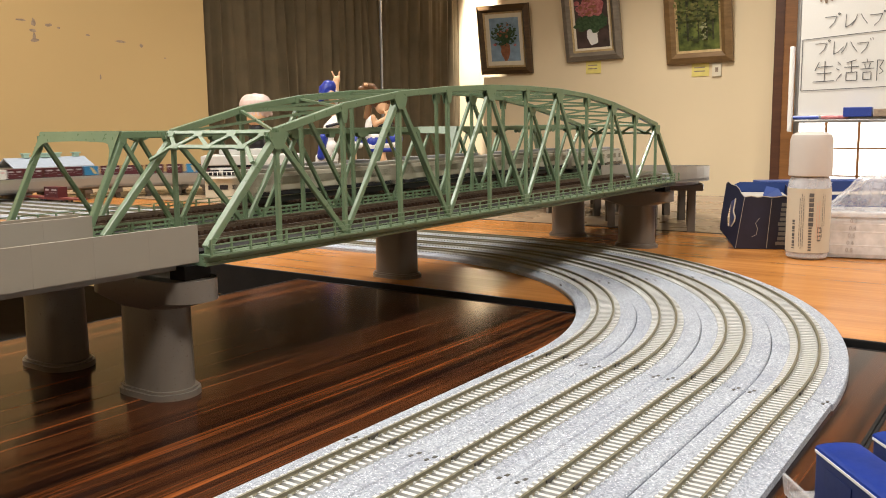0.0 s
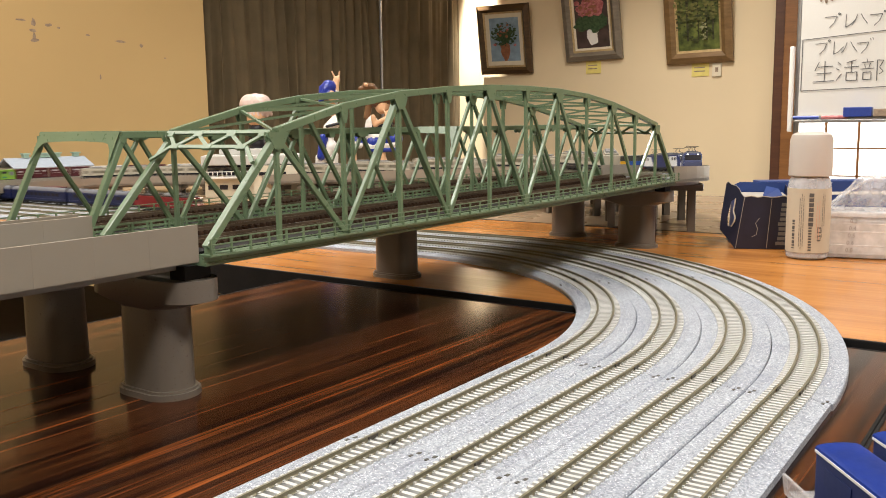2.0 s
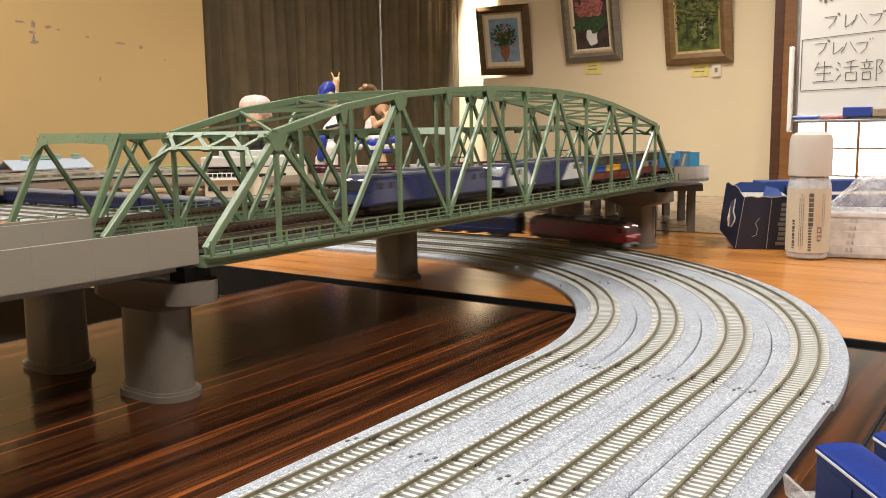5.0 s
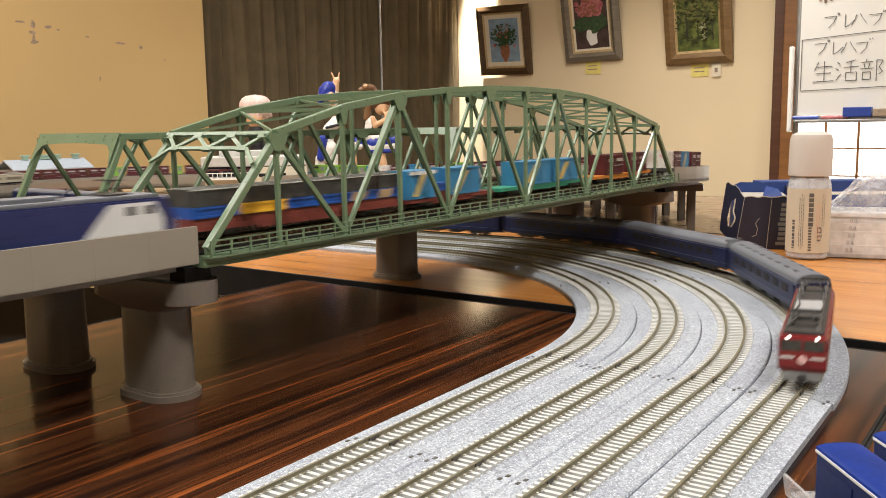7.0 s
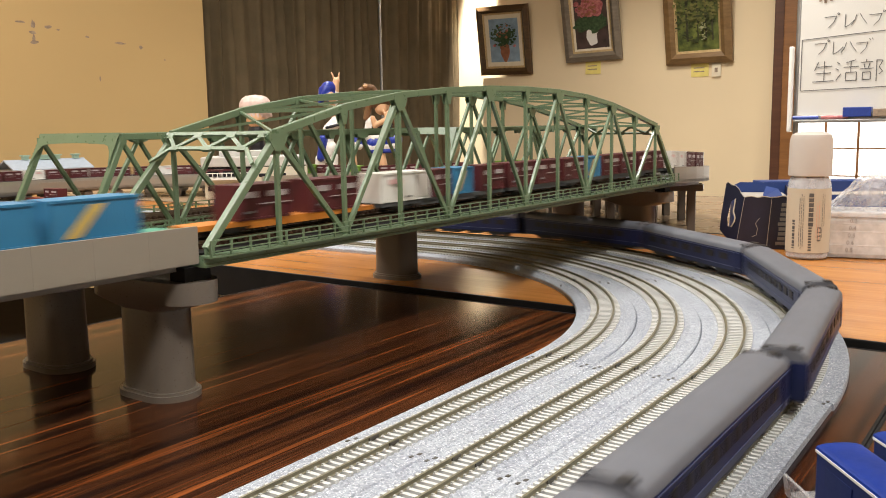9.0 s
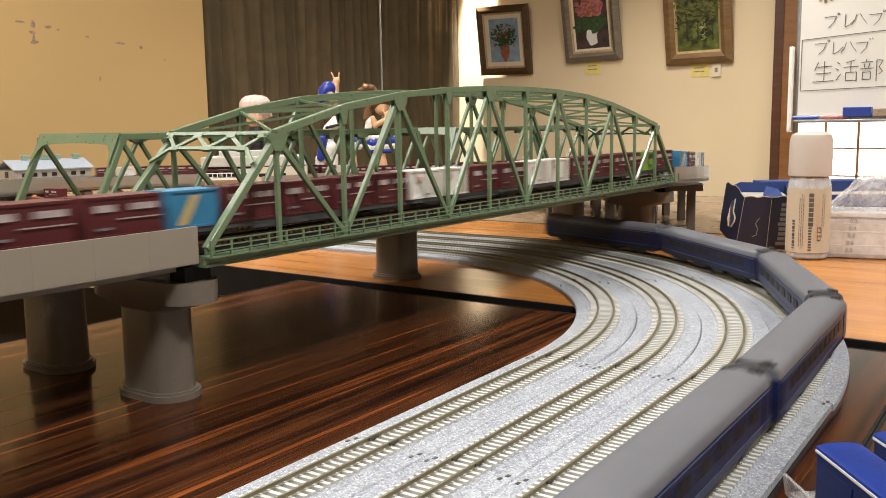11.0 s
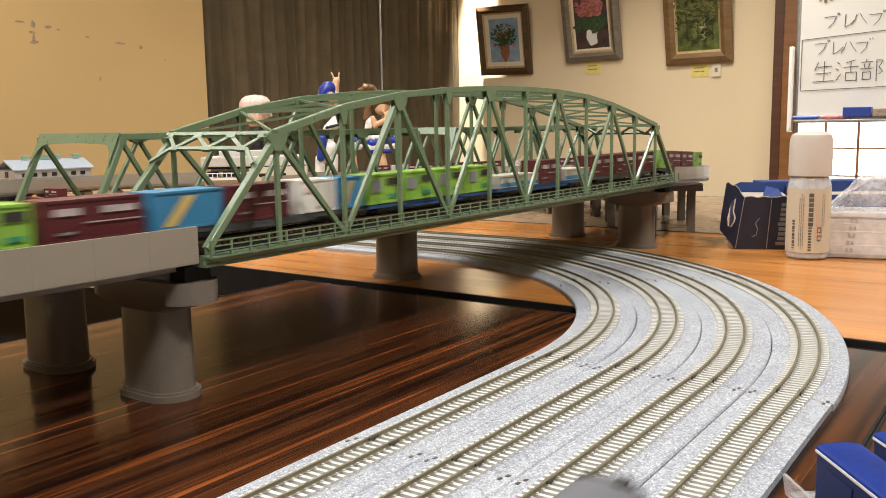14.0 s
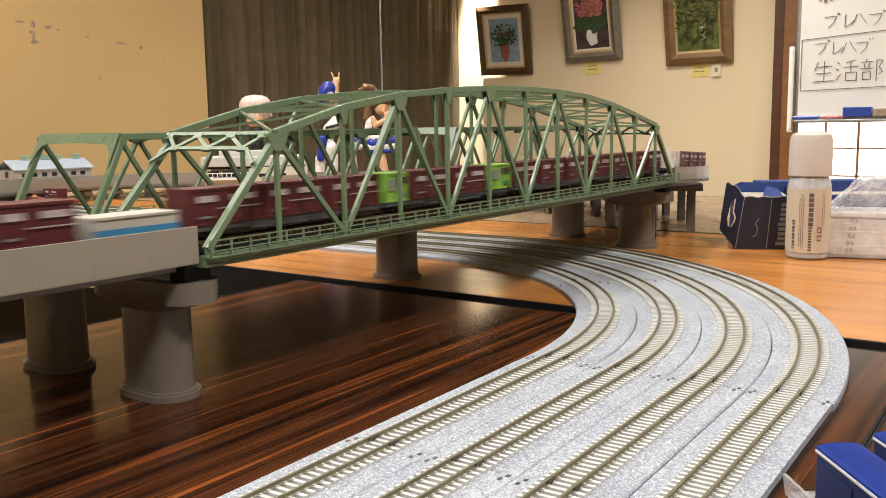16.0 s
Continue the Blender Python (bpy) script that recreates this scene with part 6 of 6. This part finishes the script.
def blue_loco(front_yellow):
    """Front towards -x."""
    t = thing("blue_locomotive", Matrix(), "navy and white model freight locomotive with grey roof", "model train", "container train")
    L = 0.131

    def body(bm):
        side = [(-L / 2, 0.0060), (L / 2, 0.0060), (L / 2, 0.0125), (L / 2 - 0.0045, 0.0215), (-L / 2 + 0.0045, 0.0215), (-L / 2, 0.0125)]
        lo = [bm.verts.new((x, -0.0095, z)) for x, z in side]
        f = bm.faces.new(lo)
        e = bmesh.ops.extrude_face_region(bm, geom=[f])
        bmesh.ops.translate(bm, verts=[v for v in e["geom"] if isinstance(v, bmesh.types.BMVert)], vec=(0, 0.0190, 0))
        bmesh.ops.bevel(bm, geom=bm.edges[:], offset=0.0007, segments=2, affect="EDGES")

    put("body", shared("freight_body", body, M_LOCOBLUE, True), t)
    put("roof", shared("freight_roof", lambda bm: (box(bm, (0, 0, 0.0222), (L - 0.016, 0.0170, 0.0020), bevel=0.0007), box(bm, (0, 0, 0.0238), (0.030, 0.011, 0.0022), bevel=0.0005)), M_ROOFGREY), t, label="grey roof deck")
    for k in (-1, 1):
        for y in (-0.0096, 0.0096):
            def panel(bm):
                pts = [(0.0215, 0.0075), (0.0585, 0.0075), (0.0585, 0.0125), (0.0545, 0.0200), (0.0335, 0.0200)]
                lo = [bm.verts.new((x, -0.0002, z)) for x, z in pts]
                f = bm.faces.new(lo)
                e = bmesh.ops.extrude_face_region(bm, geom=[f])
                bmesh.ops.translate(bm, verts=[v for v in e["geom"] if isinstance(v, bmesh.types.BMVert)], vec=(0, 0.0004, 0))
            p = put("white_panel", shared("white_panel", panel, M_LOCOWHITE) if not front_yellow else shared("grey_panel", panel, M_LOCOGREY), t, 0, y, 0, 0 if k > 0 else 180, "slanted side panel")
            for x in (0.052, 0.043):
                put("cab_window", shared("freight_window", lambda bm: box(bm, (0, 0, 0.0168), (0.0042, 0.0007, 0.0036)), M_GLASSD), p, x, 0)
        put("end_band", shared("end_band:%d" % front_yellow, lambda bm: box(bm, (L / 2 + 0.0002, 0, 0.0098), (0.0008, 0.0172, 0.0048)), M_LOCOGREY if front_yellow else M_LOCOWHITE), t, 0, 0, 0, 0 if k > 0 else 180, "pale end band")
        put("windscreen", shared("freight_screen", lambda bm: bmesh.ops.create_cube(bm, size=1, matrix=pose(L / 2 - 0.0021, 0, 0.0172, 0, -26.5) @ Matrix.Diagonal((0.0008, 0.0165, 0.0056, 1))), M_GLASSD), t, 0, 0, 0, 0 if k > 0 else 180)
        for y in (-0.0052, 0.0052):
            put("headlight", shared("freight_lamp", lambda bm: box(bm, (L / 2 - 0.0038, 0, 0.0206), (0.0014, 0.0016, 0.0009)), M_LAMP), t, 0, y, 0, 0 if k > 0 else 180)
        put("coupler", shared("freight_coupler", lambda bm: box(bm, (L / 2 + 0.0012, 0, 0.0046), (0.005, 0.0026, 0.0020)), M_UNDER), t, 0, 0, 0, 0 if k > 0 else 180)

        def panto(bm):
            box(bm, (0, 0, 0.0236), (0.012, 0.012, 0.0007))
            for y in (-0.004, 0.004):
                beam(bm, (-0.005, y, 0.0238), (0.005, y * 0.6, 0.0262), 0.0006, 0.0006)
                beam(bm, (0.005, y * 0.6, 0.0262), (0.0, y * 0.4, 0.0292), 0.0005, 0.0005)
            for x in (-0.001, 0.001):
                beam(bm, (x, -0.0068, 0.0294), (x, 0.0068, 0.0294), 0.0006, 0.0006, (1, 0, 0))
        put("pantograph", shared("freight_panto", panto, M_ROOFDARK), t, 0.040 * k)
    put("underframe", shared("freight_under", lambda bm: box(bm, (0, 0, 0.0050), (L - 0.012, 0.0165, 0.0030)), M_UNDER), t)
    running_gear(t, (-0.042, 0.0, 0.042))
    return t


def container(parent, x0, x1, kind):
    """A box load between x0 and x1 on a wagon."""
    L = round(x1 - x0, 4)
    h, z0, w = 0.0168, 0.0066, 0.0164
    mat = {"m": M_MAROON, "b": M_CBLUE, "g": M_CGREEN, "w": M_CWHITE, "t": M_CBLUE, "l": M_LOWBOX, "y": M_STRIPE, "d": M_TARP, "c": M_BLUECARD}[kind]
    if kind == "l":
        h = 0.0085
    if kind in "cy":
        put("side_sill", shared("side_sill:%.4f" % L, lambda bm: box(bm, (0, 0, z0 + 0.0016), (L - 0.0004, w - 0.001, 0.0034)), M_FRED), parent, (x0 + x1) / 2, label="red oxide side sill")
        z0, h = z0 + 0.0033, 0.0052
        mat = M_HBLUE if kind == "c" else M_HYELLOW
    if kind == "d":
        z0, h = 0.0152, 0.0080

    def shell(bm):
        n = max(2, int(L / 0.0042))
        side = [(-L / 2 + 0.0004, 0.0), (-L / 2 + 0.0004, 0.0004), (-L / 2 + 0.0018, 0.0004), (-L / 2 + 0.0018, 0.0)]
        for i in range(1, n):
            m = -L / 2 + i * L / n
            side += [(m - 0.0005, 0.0), (m - 0.0005, 0.00025), (m + 0.0005, 0.00025), (m + 0.0005, 0.0)]
        side += [(L / 2 - 0.0018, 0.0), (L / 2 - 0.0018, 0.0004), (L / 2 - 0.0004, 0.0004), (L / 2 - 0.0004, 0.0)]
        y0 = w / 2 - 0.0003
        extrude_outline(bm, [(x, -y0 - o) for x, o in side] + [(x, y0 + o) for x, o in side[::-1]], z0, z0 + h)

    c = put("container", shared("container:%s%.4f" % (kind, L), shell, mat), parent, (x0 + x1) / 2)
    yy = w / 2 + 0.0005
    if kind != "d":
        for y in (-w / 2, w / 2):
            for z in (z0 + 0.0007, z0 + h - 0.0005):
                put("side_rail", shared("side_rail:%s%.4f" % (kind, L), lambda bm: box(bm, (0, 0, 0), (L - 0.001, 0.0009, 0.0010)), mat), c, 0, y, z)

    def flat(key, pts, m, name):
        def build(bm):
            for y in (-yy, yy):
                vs = [bm.verts.new((px * L, y - 0.00015, z0 + pz * h)) for px, pz in pts]
                f = bm.faces.new(vs)
                e = bmesh.ops.extrude_face_region(bm, geom=[f])
                bmesh.ops.translate(bm, verts=[v for v in e["geom"] if isinstance(v, bmesh.types.BMVert)], vec=(0, 0.0003, 0))
        put(name, shared("%s:%s%.4f%s" % (name, key, L, kind), build, m), c)

    def rect(a, b, lo, hi):
        return [(a, lo), (b, lo), (b, hi), (a, hi)]

    if kind == "m":
        n = max(1, round(L / 0.034))
        for k in range(n):
            o, s = -0.5 + k / n, 1.0 / n
            flat("a%d" % k, rect(o + 0.12 * s, o + 0.36 * s, 0.63, 0.80), M_TEXTW, "label_panel")
            flat("b%d" % k, rect(o + 0.56 * s, o + 0.90 * s, 0.64, 0.80), M_TEXTW, "label_panel")
            flat("c%d" % k, rect(o + 0.40 * s, o + 0.96 * s, 0.43, 0.46), M_TEXTW, "line_mark")
            flat("d%d" % k, rect(o + 0.14 * s, o + 0.30 * s, 0.20, 0.26), M_SILVER, "small_mark")
    elif kind in "bt":
        flat("s", [(-0.36, 0.10), (-0.20, 0.10), (0.10, 0.86), (-0.06, 0.86)], M_STRIPE, "ochre_stripe")
        if kind == "t":
            flat("w", rect(-0.47, 0.47, 0.86, 0.985), M_LOCOWHITE, "white_top_band")
    elif kind == "g":
        flat("p", rect(-0.38, -0.10, 0.40, 0.80), M_SILVER, "label_panel")
        flat("v", rect(0.06, 0.42, 0.62, 0.84), M_ROOFDARK, "dark_grille")
        flat("q", rect(0.10, 0.36, 0.18, 0.30), M_FGREEN, "green_mark")
    elif kind == "w":
        flat("p", rect(-0.34, -0.10, 0.62, 0.78), M_PINKM, "pink_mark")
        flat("q", rect(0.20, 0.44, 0.1, 0.9), M_CAP, "pale_panel")
        flat("r", rect(-0.02, 0.10, 0.12, 0.18), M_GREYINK, "small_mark")
    elif kind == "l":
        flat("p", rect(-0.48, 0.48, 0.1, 0.4), M_CBLUE, "blue_band")
    elif kind == "c":
        for k, o in enumerate((0.02, 0.27) if L > 0.05 else ()):
            flat("w%d" % k, [(o, 0.06), (o + 0.13, 0.06), (o + 0.16, 0.94), (o + 0.03, 0.94)], M_TAN, "tan_panel")
    elif kind == "d":
        flat("r", rect(-0.5, 0.5, 0.93, 1.0), M_PALEROOF, "grey_top_band")
    return c


def wagon(x0, x1, frame_mat, key, loads):
    """Flat wagon between x0 and x1 of the train; its middle is its origin."""
    mid, L = (x0 + x1) / 2, round(x1 - x0, 4)
    words = {"r": "red-brown", "g": "teal green", "o": "orange", "d": "dark grey", "b": "blue"}[key]
    names = {"m": "maroon", "b": "blue", "g": "lime green", "w": "white", "t": "blue and white", "l": "low beige", "y": "yellow", "d": "dark covered", "c": "blue"}
    cargo = sorted({names[k] for _, _, k in loads})
    t = thing("container_wagon", Matrix(), "%s model flat wagon loaded with %s containers" % (words, " and ".join(cargo[:2]) if cargo else "no"), "model train", "container train")

    def frame_mesh(bm):
        box(bm, (0, 0, 0.0060), (L - 0.006, 0.0152, 0.0012))
        for y in (-0.0074, 0.0074):
            box(bm, (0, y, 0.0054), (L - 0.006, 0.0012, 0.0024))
            box(bm, (0, y, 0.0040), (L * 0.44, 0.0012, 0.0024))
        for x in (-1, 1):
            box(bm, (x * (L / 2 - 0.0035), 0, 0.0054), (0.0012, 0.0150, 0.0024))
        for k in range(7):
            box(bm, ((k - 3) * L * 0.13, 0, 0.0050), (0.0014, 0.0140, 0.0016))

    put("frame", shared("wagon_frame:%s%.4f" % (key, L), frame_mesh, frame_mat), t, label=words + " wagon frame")
    for k in (-1, 1):
        put("coupler", shared("wagon_coupler", lambda bm: box(bm, (0, 0, 0.0050), (0.008, 0.0020, 0.0016)), M_UNDER), t, k * (L / 2 - 0.001))
    running_gear(t, (-L / 2 + 0.024, L / 2 - 0.024), 0.0056)
    for a, b, kind in loads:
        container(t, a - mid, b - mid, kind)
    return mid, t


M_CARWIN = material("tinted_car_window", (0.20, 0.18, 0.135), 0.2, spread=0.3, scale=90)
M_CARCREAM = material("cream_car_band", (0.46, 0.42, 0.33), 0.4, spread=0.05)
M_CARROOF = material("grey_car_roof", (0.26, 0.24, 0.195), 0.5, spread=0.08, scale=60)
M_CARBODY = material("warm_grey_car_paint", (0.36, 0.325, 0.255), 0.4, spread=0.06, scale=60)


def grey_car(i):
    t = thing("grey_railcar", Matrix(), "warm grey model railcar with tinted window band", "model train", "grey passenger train")
    L = 0.134
    put("body", shared("railcar_body", lambda bm: box(bm, (0, 0, 0.0140), (L, 0.0188, 0.0150), bevel=0.0012), M_CARBODY), t)
    put("roof", shared("railcar_roof", lambda bm: box(bm, (0, 0, 0.0224), (L - 0.004, 0.0160, 0.0026), bevel=0.001), M_CARROOF), t)
    for x in (-0.04, 0.0, 0.04):
        put("roof_unit", shared("railcar_unit", lambda bm: box(bm, (0, 0, 0.0245), (0.022, 0.012, 0.0028), bevel=0.0006), M_SKIRT), t, x)
    for y in (-0.0095, 0.0095):
        put("window_band", shared("railcar_band", lambda bm: box(bm, (0, 0, 0.0165), (L - 0.012, 0.0006, 0.0044)), M_CARWIN), t, 0, y)
        put("cream_band", shared("railcar_cream", lambda bm: box(bm, (0, 0, 0.0120), (L - 0.002, 0.0005, 0.0030)), M_CARCREAM), t, 0, y)
        for x in (-0.052, -0.018, 0.018, 0.052):
            put("door", shared("railcar_door", lambda bm: box(bm, (0, 0, 0.0145), (0.0080, 0.0009, 0.0100)), M_CARBODY), t, x, y)
        put("lower_band", shared("railcar_low", lambda bm: box(bm, (0, 0, 0.0086), (L - 0.002, 0.0006, 0.0028)), M_GLASSD), t, 0, y)
    put("underframe", shared("railcar_under", lambda bm: box(bm, (0, 0, 0.0050), (L - 0.004, 0.0165, 0.0034)), M_UNDER), t)
    running_gear(t, (-0.046, 0.046))
    return t


# container train, by distance behind a fixed mark on it
LOADS = [(-0.398, -0.370, "c"), (-0.369, -0.340, "y"), (-0.339, -0.250, "c"), (-0.398, -0.325, "d"), (-0.323, -0.250, "d"),
         (-0.241, -0.213, "t"), (-0.212, -0.201, "c"), (-0.200, -0.164, "b"), (-0.111, -0.066, "b"), (-0.062, -0.021, "b"),
         (0.030, 0.066, "m"), (0.079, 0.118, "m"), (0.136, 0.183, "w"), (0.186, 0.206, "m"), (0.208, 0.231, "b"), (0.240, 0.270, "m"),
         (0.275, 0.310, "m"), (0.314, 0.352, "m"), (0.356, 0.393, "m"), (0.396, 0.423, "b"), (0.426, 0.460, "m"), (0.463, 0.497, "m"), (0.500, 0.532, "m"), (0.534, 0.564, "m"),
         (0.567, 0.597, "w"), (0.598, 0.627, "w"), (0.630, 0.664, "m"), (0.667, 0.701, "m"), (0.705, 0.736, "w"), (0.738, 0.769, "w"), (0.772, 0.807, "m"), (0.810, 0.845, "m"),
         (0.850, 0.879, "m"), (0.881, 0.910, "m"), (0.912, 0.939, "g"), (0.942, 0.988, "m"), (0.991, 1.030, "b"), (1.034, 1.072, "m"), (1.079, 1.106, "w"), (1.108, 1.128, "b")]
LOADS += [(1.131 + 0.0326 * k, 1.1622 + 0.0326 * k, "g") for k in range(4)]
LOADS += [(1.270, 1.323, "l"), (1.326, 1.360, "m"), (1.366, 1.408, "l"), (1.413, 1.456, "m"), (1.458, 1.500, "m"), (1.503, 1.545, "m"), (1.551, 1.571, "g"), (1.575, 1.614, "m"), (1.617, 1.656, "m"), (1.661, 1.688, "g")]
x = 1.692
rl = random.Random(21)
while x < 2.50:
    w = rl.choice((0.034, 0.038))
    LOADS.append((x, x + w, "w" if rl.random() < 0.1 else "m"))
    x += w + 0.004
WAGONS = [(-0.402, -0.246, M_FRED, "r"), (-0.244, -0.144, M_FRED, "r"), (-0.141, 0.0, M_FGREEN, "g"), (0.003, 0.132, M_FORANGE, "o")]
cuts = [0.134, 0.272, 0.395, 0.5655, 0.7025, 0.8475, 0.990, 1.1295, 1.264, 1.411, 1.548, 1.690]
while cuts[-1] < 2.46:
    nxt = [b for a, b, k in LOADS if b > cuts[-1] + 0.118]
    cuts.append((nxt[0] if nxt else cuts[-1] + 0.12) + 0.002)
for a, b in zip(cuts, cuts[1:]):
    blue = 1.12 < a < 1.40
    WAGONS.append((a, b, M_FBLUE if blue else M_FGREY, "b" if blue else "d"))
FREIGHT = [(-0.6165, blue_loco(True)), (-0.4725, blue_loco(False))]
for a, b, mat, key in WAGONS:
    FREIGHT.append(wagon(a, b, mat, key, [l for l in LOADS if a - 0.002 <= (l[0] + l[1]) / 2 < b]))
COACHES = [(0.0665, red_loco())] + [(0.140 + 0.1525 * (k + 0.5), coach(k, k == 8)) for k in range(9)]
GREYS = [(0.0675 + 0.139 * k, grey_car(k)) for k in range(9)]

# parked green container on the back track and blue coaches beside the track
SIDING = 0.430


def siding():
    t = thing("siding_track", Matrix(), "grey ballasted model siding beside the layout track", "model track", "four-lane layout track")
    s0, s1 = -SIDING * math.pi / 2 - 1.4, -SIDING * math.pi / 2 - 0.55
    bm = bmesh.new()
    canted(bm, SIDING, s0, s1, BED, 0.05)
    part("ballast_bed", bm, M_BALLAST, t)
    for c in (-0.0048, 0.0048):
        bm = bmesh.new()
        canted(bm, SIDING, s0, s1, rail_profile(c), 0.05)
        part("rail", bm, M_RAIL, t)
    bm = bmesh.new()
    for k in range(int((s1 - s0) / TIE)):
        x, y, a = track_point(SIDING, s0 + (k + 0.5) * TIE)
        box(bm, (x, y, 0.0043), (0.0017, 0.0182, 0.0018), a)
    tagged(part("far_ties", bm, M_TIE, t, "row of pale concrete ties"), kind="stuff")


def on_siding(e):
    x, y, a = track_point(SIDING, -SIDING * math.pi / 2 - e)
    return Matrix.Translation((x, y, 0.0069)) @ Matrix.Rotation(a, 4, "Z")


siding()
t = thing("parked_wagon", Matrix(), "lime green container on a parked model wagon", "model train")
container(t, -0.02, 0.02, "g")
put("frame", MESHES[[k for k in MESHES if k.startswith("wagon_frame:d")][0]], t)
running_gear(t, (-0.03, 0.03))
t.matrix_world = on_siding(0.998)
t = thing("parked_wagon", on_siding(0.850), "brown container on a parked model wagon", "model train")
container(t, -0.02, 0.02, "m")
put("frame", MESHES[[k for k in MESHES if k.startswith("wagon_frame:r")][0]], t)
running_gear(t, (-0.03, 0.03))

M_ROYAL = material("royal_blue_roof", (0.007, 0.024, 0.17), 0.5, spec=0.15, spread=0.15, scale=90)
M_NAVYS = material("dark_navy_side", (0.009, 0.018, 0.085), 0.5, spec=0.2, spread=0.15)


def cased_coach(place):
    t = thing("model_coach", place, "royal blue model coach lying in a clear plastic tray", "model train", "coaches in the tray")
    L = 0.13

    def roof(bm):
        prof = [(-0.0074, 0.0)]
        for i in range(1, 12):
            a = math.pi * i / 12
            prof.append((-0.0074 * math.cos(a), 0.0017 * math.sin(a) ** 0.7))
        prof.append((0.0074, 0.0))
        sweep(bm, [(-L / 2, 0, 0.0190, 0.0), (L / 2, 0, 0.0190, 0.0)], prof)

    put("roof", shared("cased_roof", roof, M_ROYAL, True), t, label="royal blue roof")
    put("body", shared("cased_body", lambda bm: box(bm, (0, 0, 0.0096), (L - 0.001, 0.0145, 0.0188), bevel=0.0006), M_NAVYS), t)
    for y in (-0.0074, 0.0074):
        put("white_line", shared("cased_line", lambda bm: box(bm, (0, 0, 0.0186), (L - 0.0012, 0.0006, 0.0008)), M_LOCOWHITE), t, 0, y)
        for k in range(5):
            put("window", shared("cased_window", lambda bm: box(bm, (0, 0, 0.0128), (0.016, 0.0003, 0.0055)), M_NAVYS), t, -0.05 + k * 0.025, y)
    return t


CT = Matrix.Translation((0.1215, 0.2585, 0.0014)) @ Matrix.Rotation(radians(-88), 4, "Z")
cased_coach(CT @ pose(0.065, 0.0, 0))
cased_coach(CT @ pose(0.056, 0.0228, 0))
t = thing("plastic_tray", CT @ pose(0.06, 0.014, -0.0010), "clear vacuum-formed plastic tray holding two coaches", "plastic tray")
bm = bmesh.new()
sweep(bm, [(-0.072, 0, 0, 0.0), (0.072, 0, 0, 0.0)], [(-0.025, 0.0), (0.025, 0.0), (0.026, 0.007), (0.0248, 0.007), (0.0238, 0.0008), (-0.0238, 0.0008), (-0.0248, 0.007), (-0.026, 0.007)])
part("tray_shell", bm, M_CLEAR, t)

# ---- what moves ----


def glide(knots, t):
    for (ta, a), (tb, b) in zip(knots, knots[1:]):
        if t <= tb:
            return a + (b - a) * (t - ta) / (tb - ta)
    return knots[-1][1]


def motions():
    times = [i * 0.25 for i in range(65)]
    # container train: front's distance along the bridge; it comes from the far curve
    knots = [(0.0, 1.03), (3.0, 0.49), (4.2, 0.278), (6.5, -0.1805), (16.0, -2.094)]
    for back, ob in FREIGHT:
        rows = []
        for t in times:
            s = glide(knots, t) + 0.684 + back
            x, y, z, a = viaduct_point(0.019, s)
            slope = math.atan(GRADE) if 0.56 < s < 0.56 + FLAT_AT / GRADE else 0.0
            rows.append((t, Matrix.Translation((x, y, z + 0.0714)) @ Matrix.Rotation(a, 4, "Z") @ Matrix.Rotation(slope, 4, "Y")))
        walk(ob, rows)
    # blue passenger train: front's distance past the curve's end on the outer lane
    knots = [(0.0, -1.66), (0.7, -1.44), (1.1, -1.325), (1.5, -1.20), (2.0, -1.065), (4.2, -0.60), (6.5, -0.116), (7.0, 0.003), (7.6, 0.146), (16.0, 2.180)]
    for back, ob in COACHES:
        rows = []
        for t in times:
            s = glide(knots, t) - back
            x, y, a = track_point(0.391, s)
            rows.append((t, Matrix.Translation((x, y, 0.0069 + cant(0.391, s) * 0.0185)) @ Matrix.Rotation(a, 4, "Z") @ Matrix.Rotation(math.atan(cant(0.391, s)), 4, "X")))
        walk(ob, rows)
    # grey train running off along the rear bridge
    for ahead, ob in GREYS:
        rows = []
        for t in times:
            s = 0.125 + 0.268 * t + ahead
            x, y, z, a = viaduct_point(0.110, s)
            rows.append((t, Matrix.Translation((x, y, z + 0.0714)) @ Matrix.Rotation(a, 4, "Z")))
        walk(ob, rows)


motions()
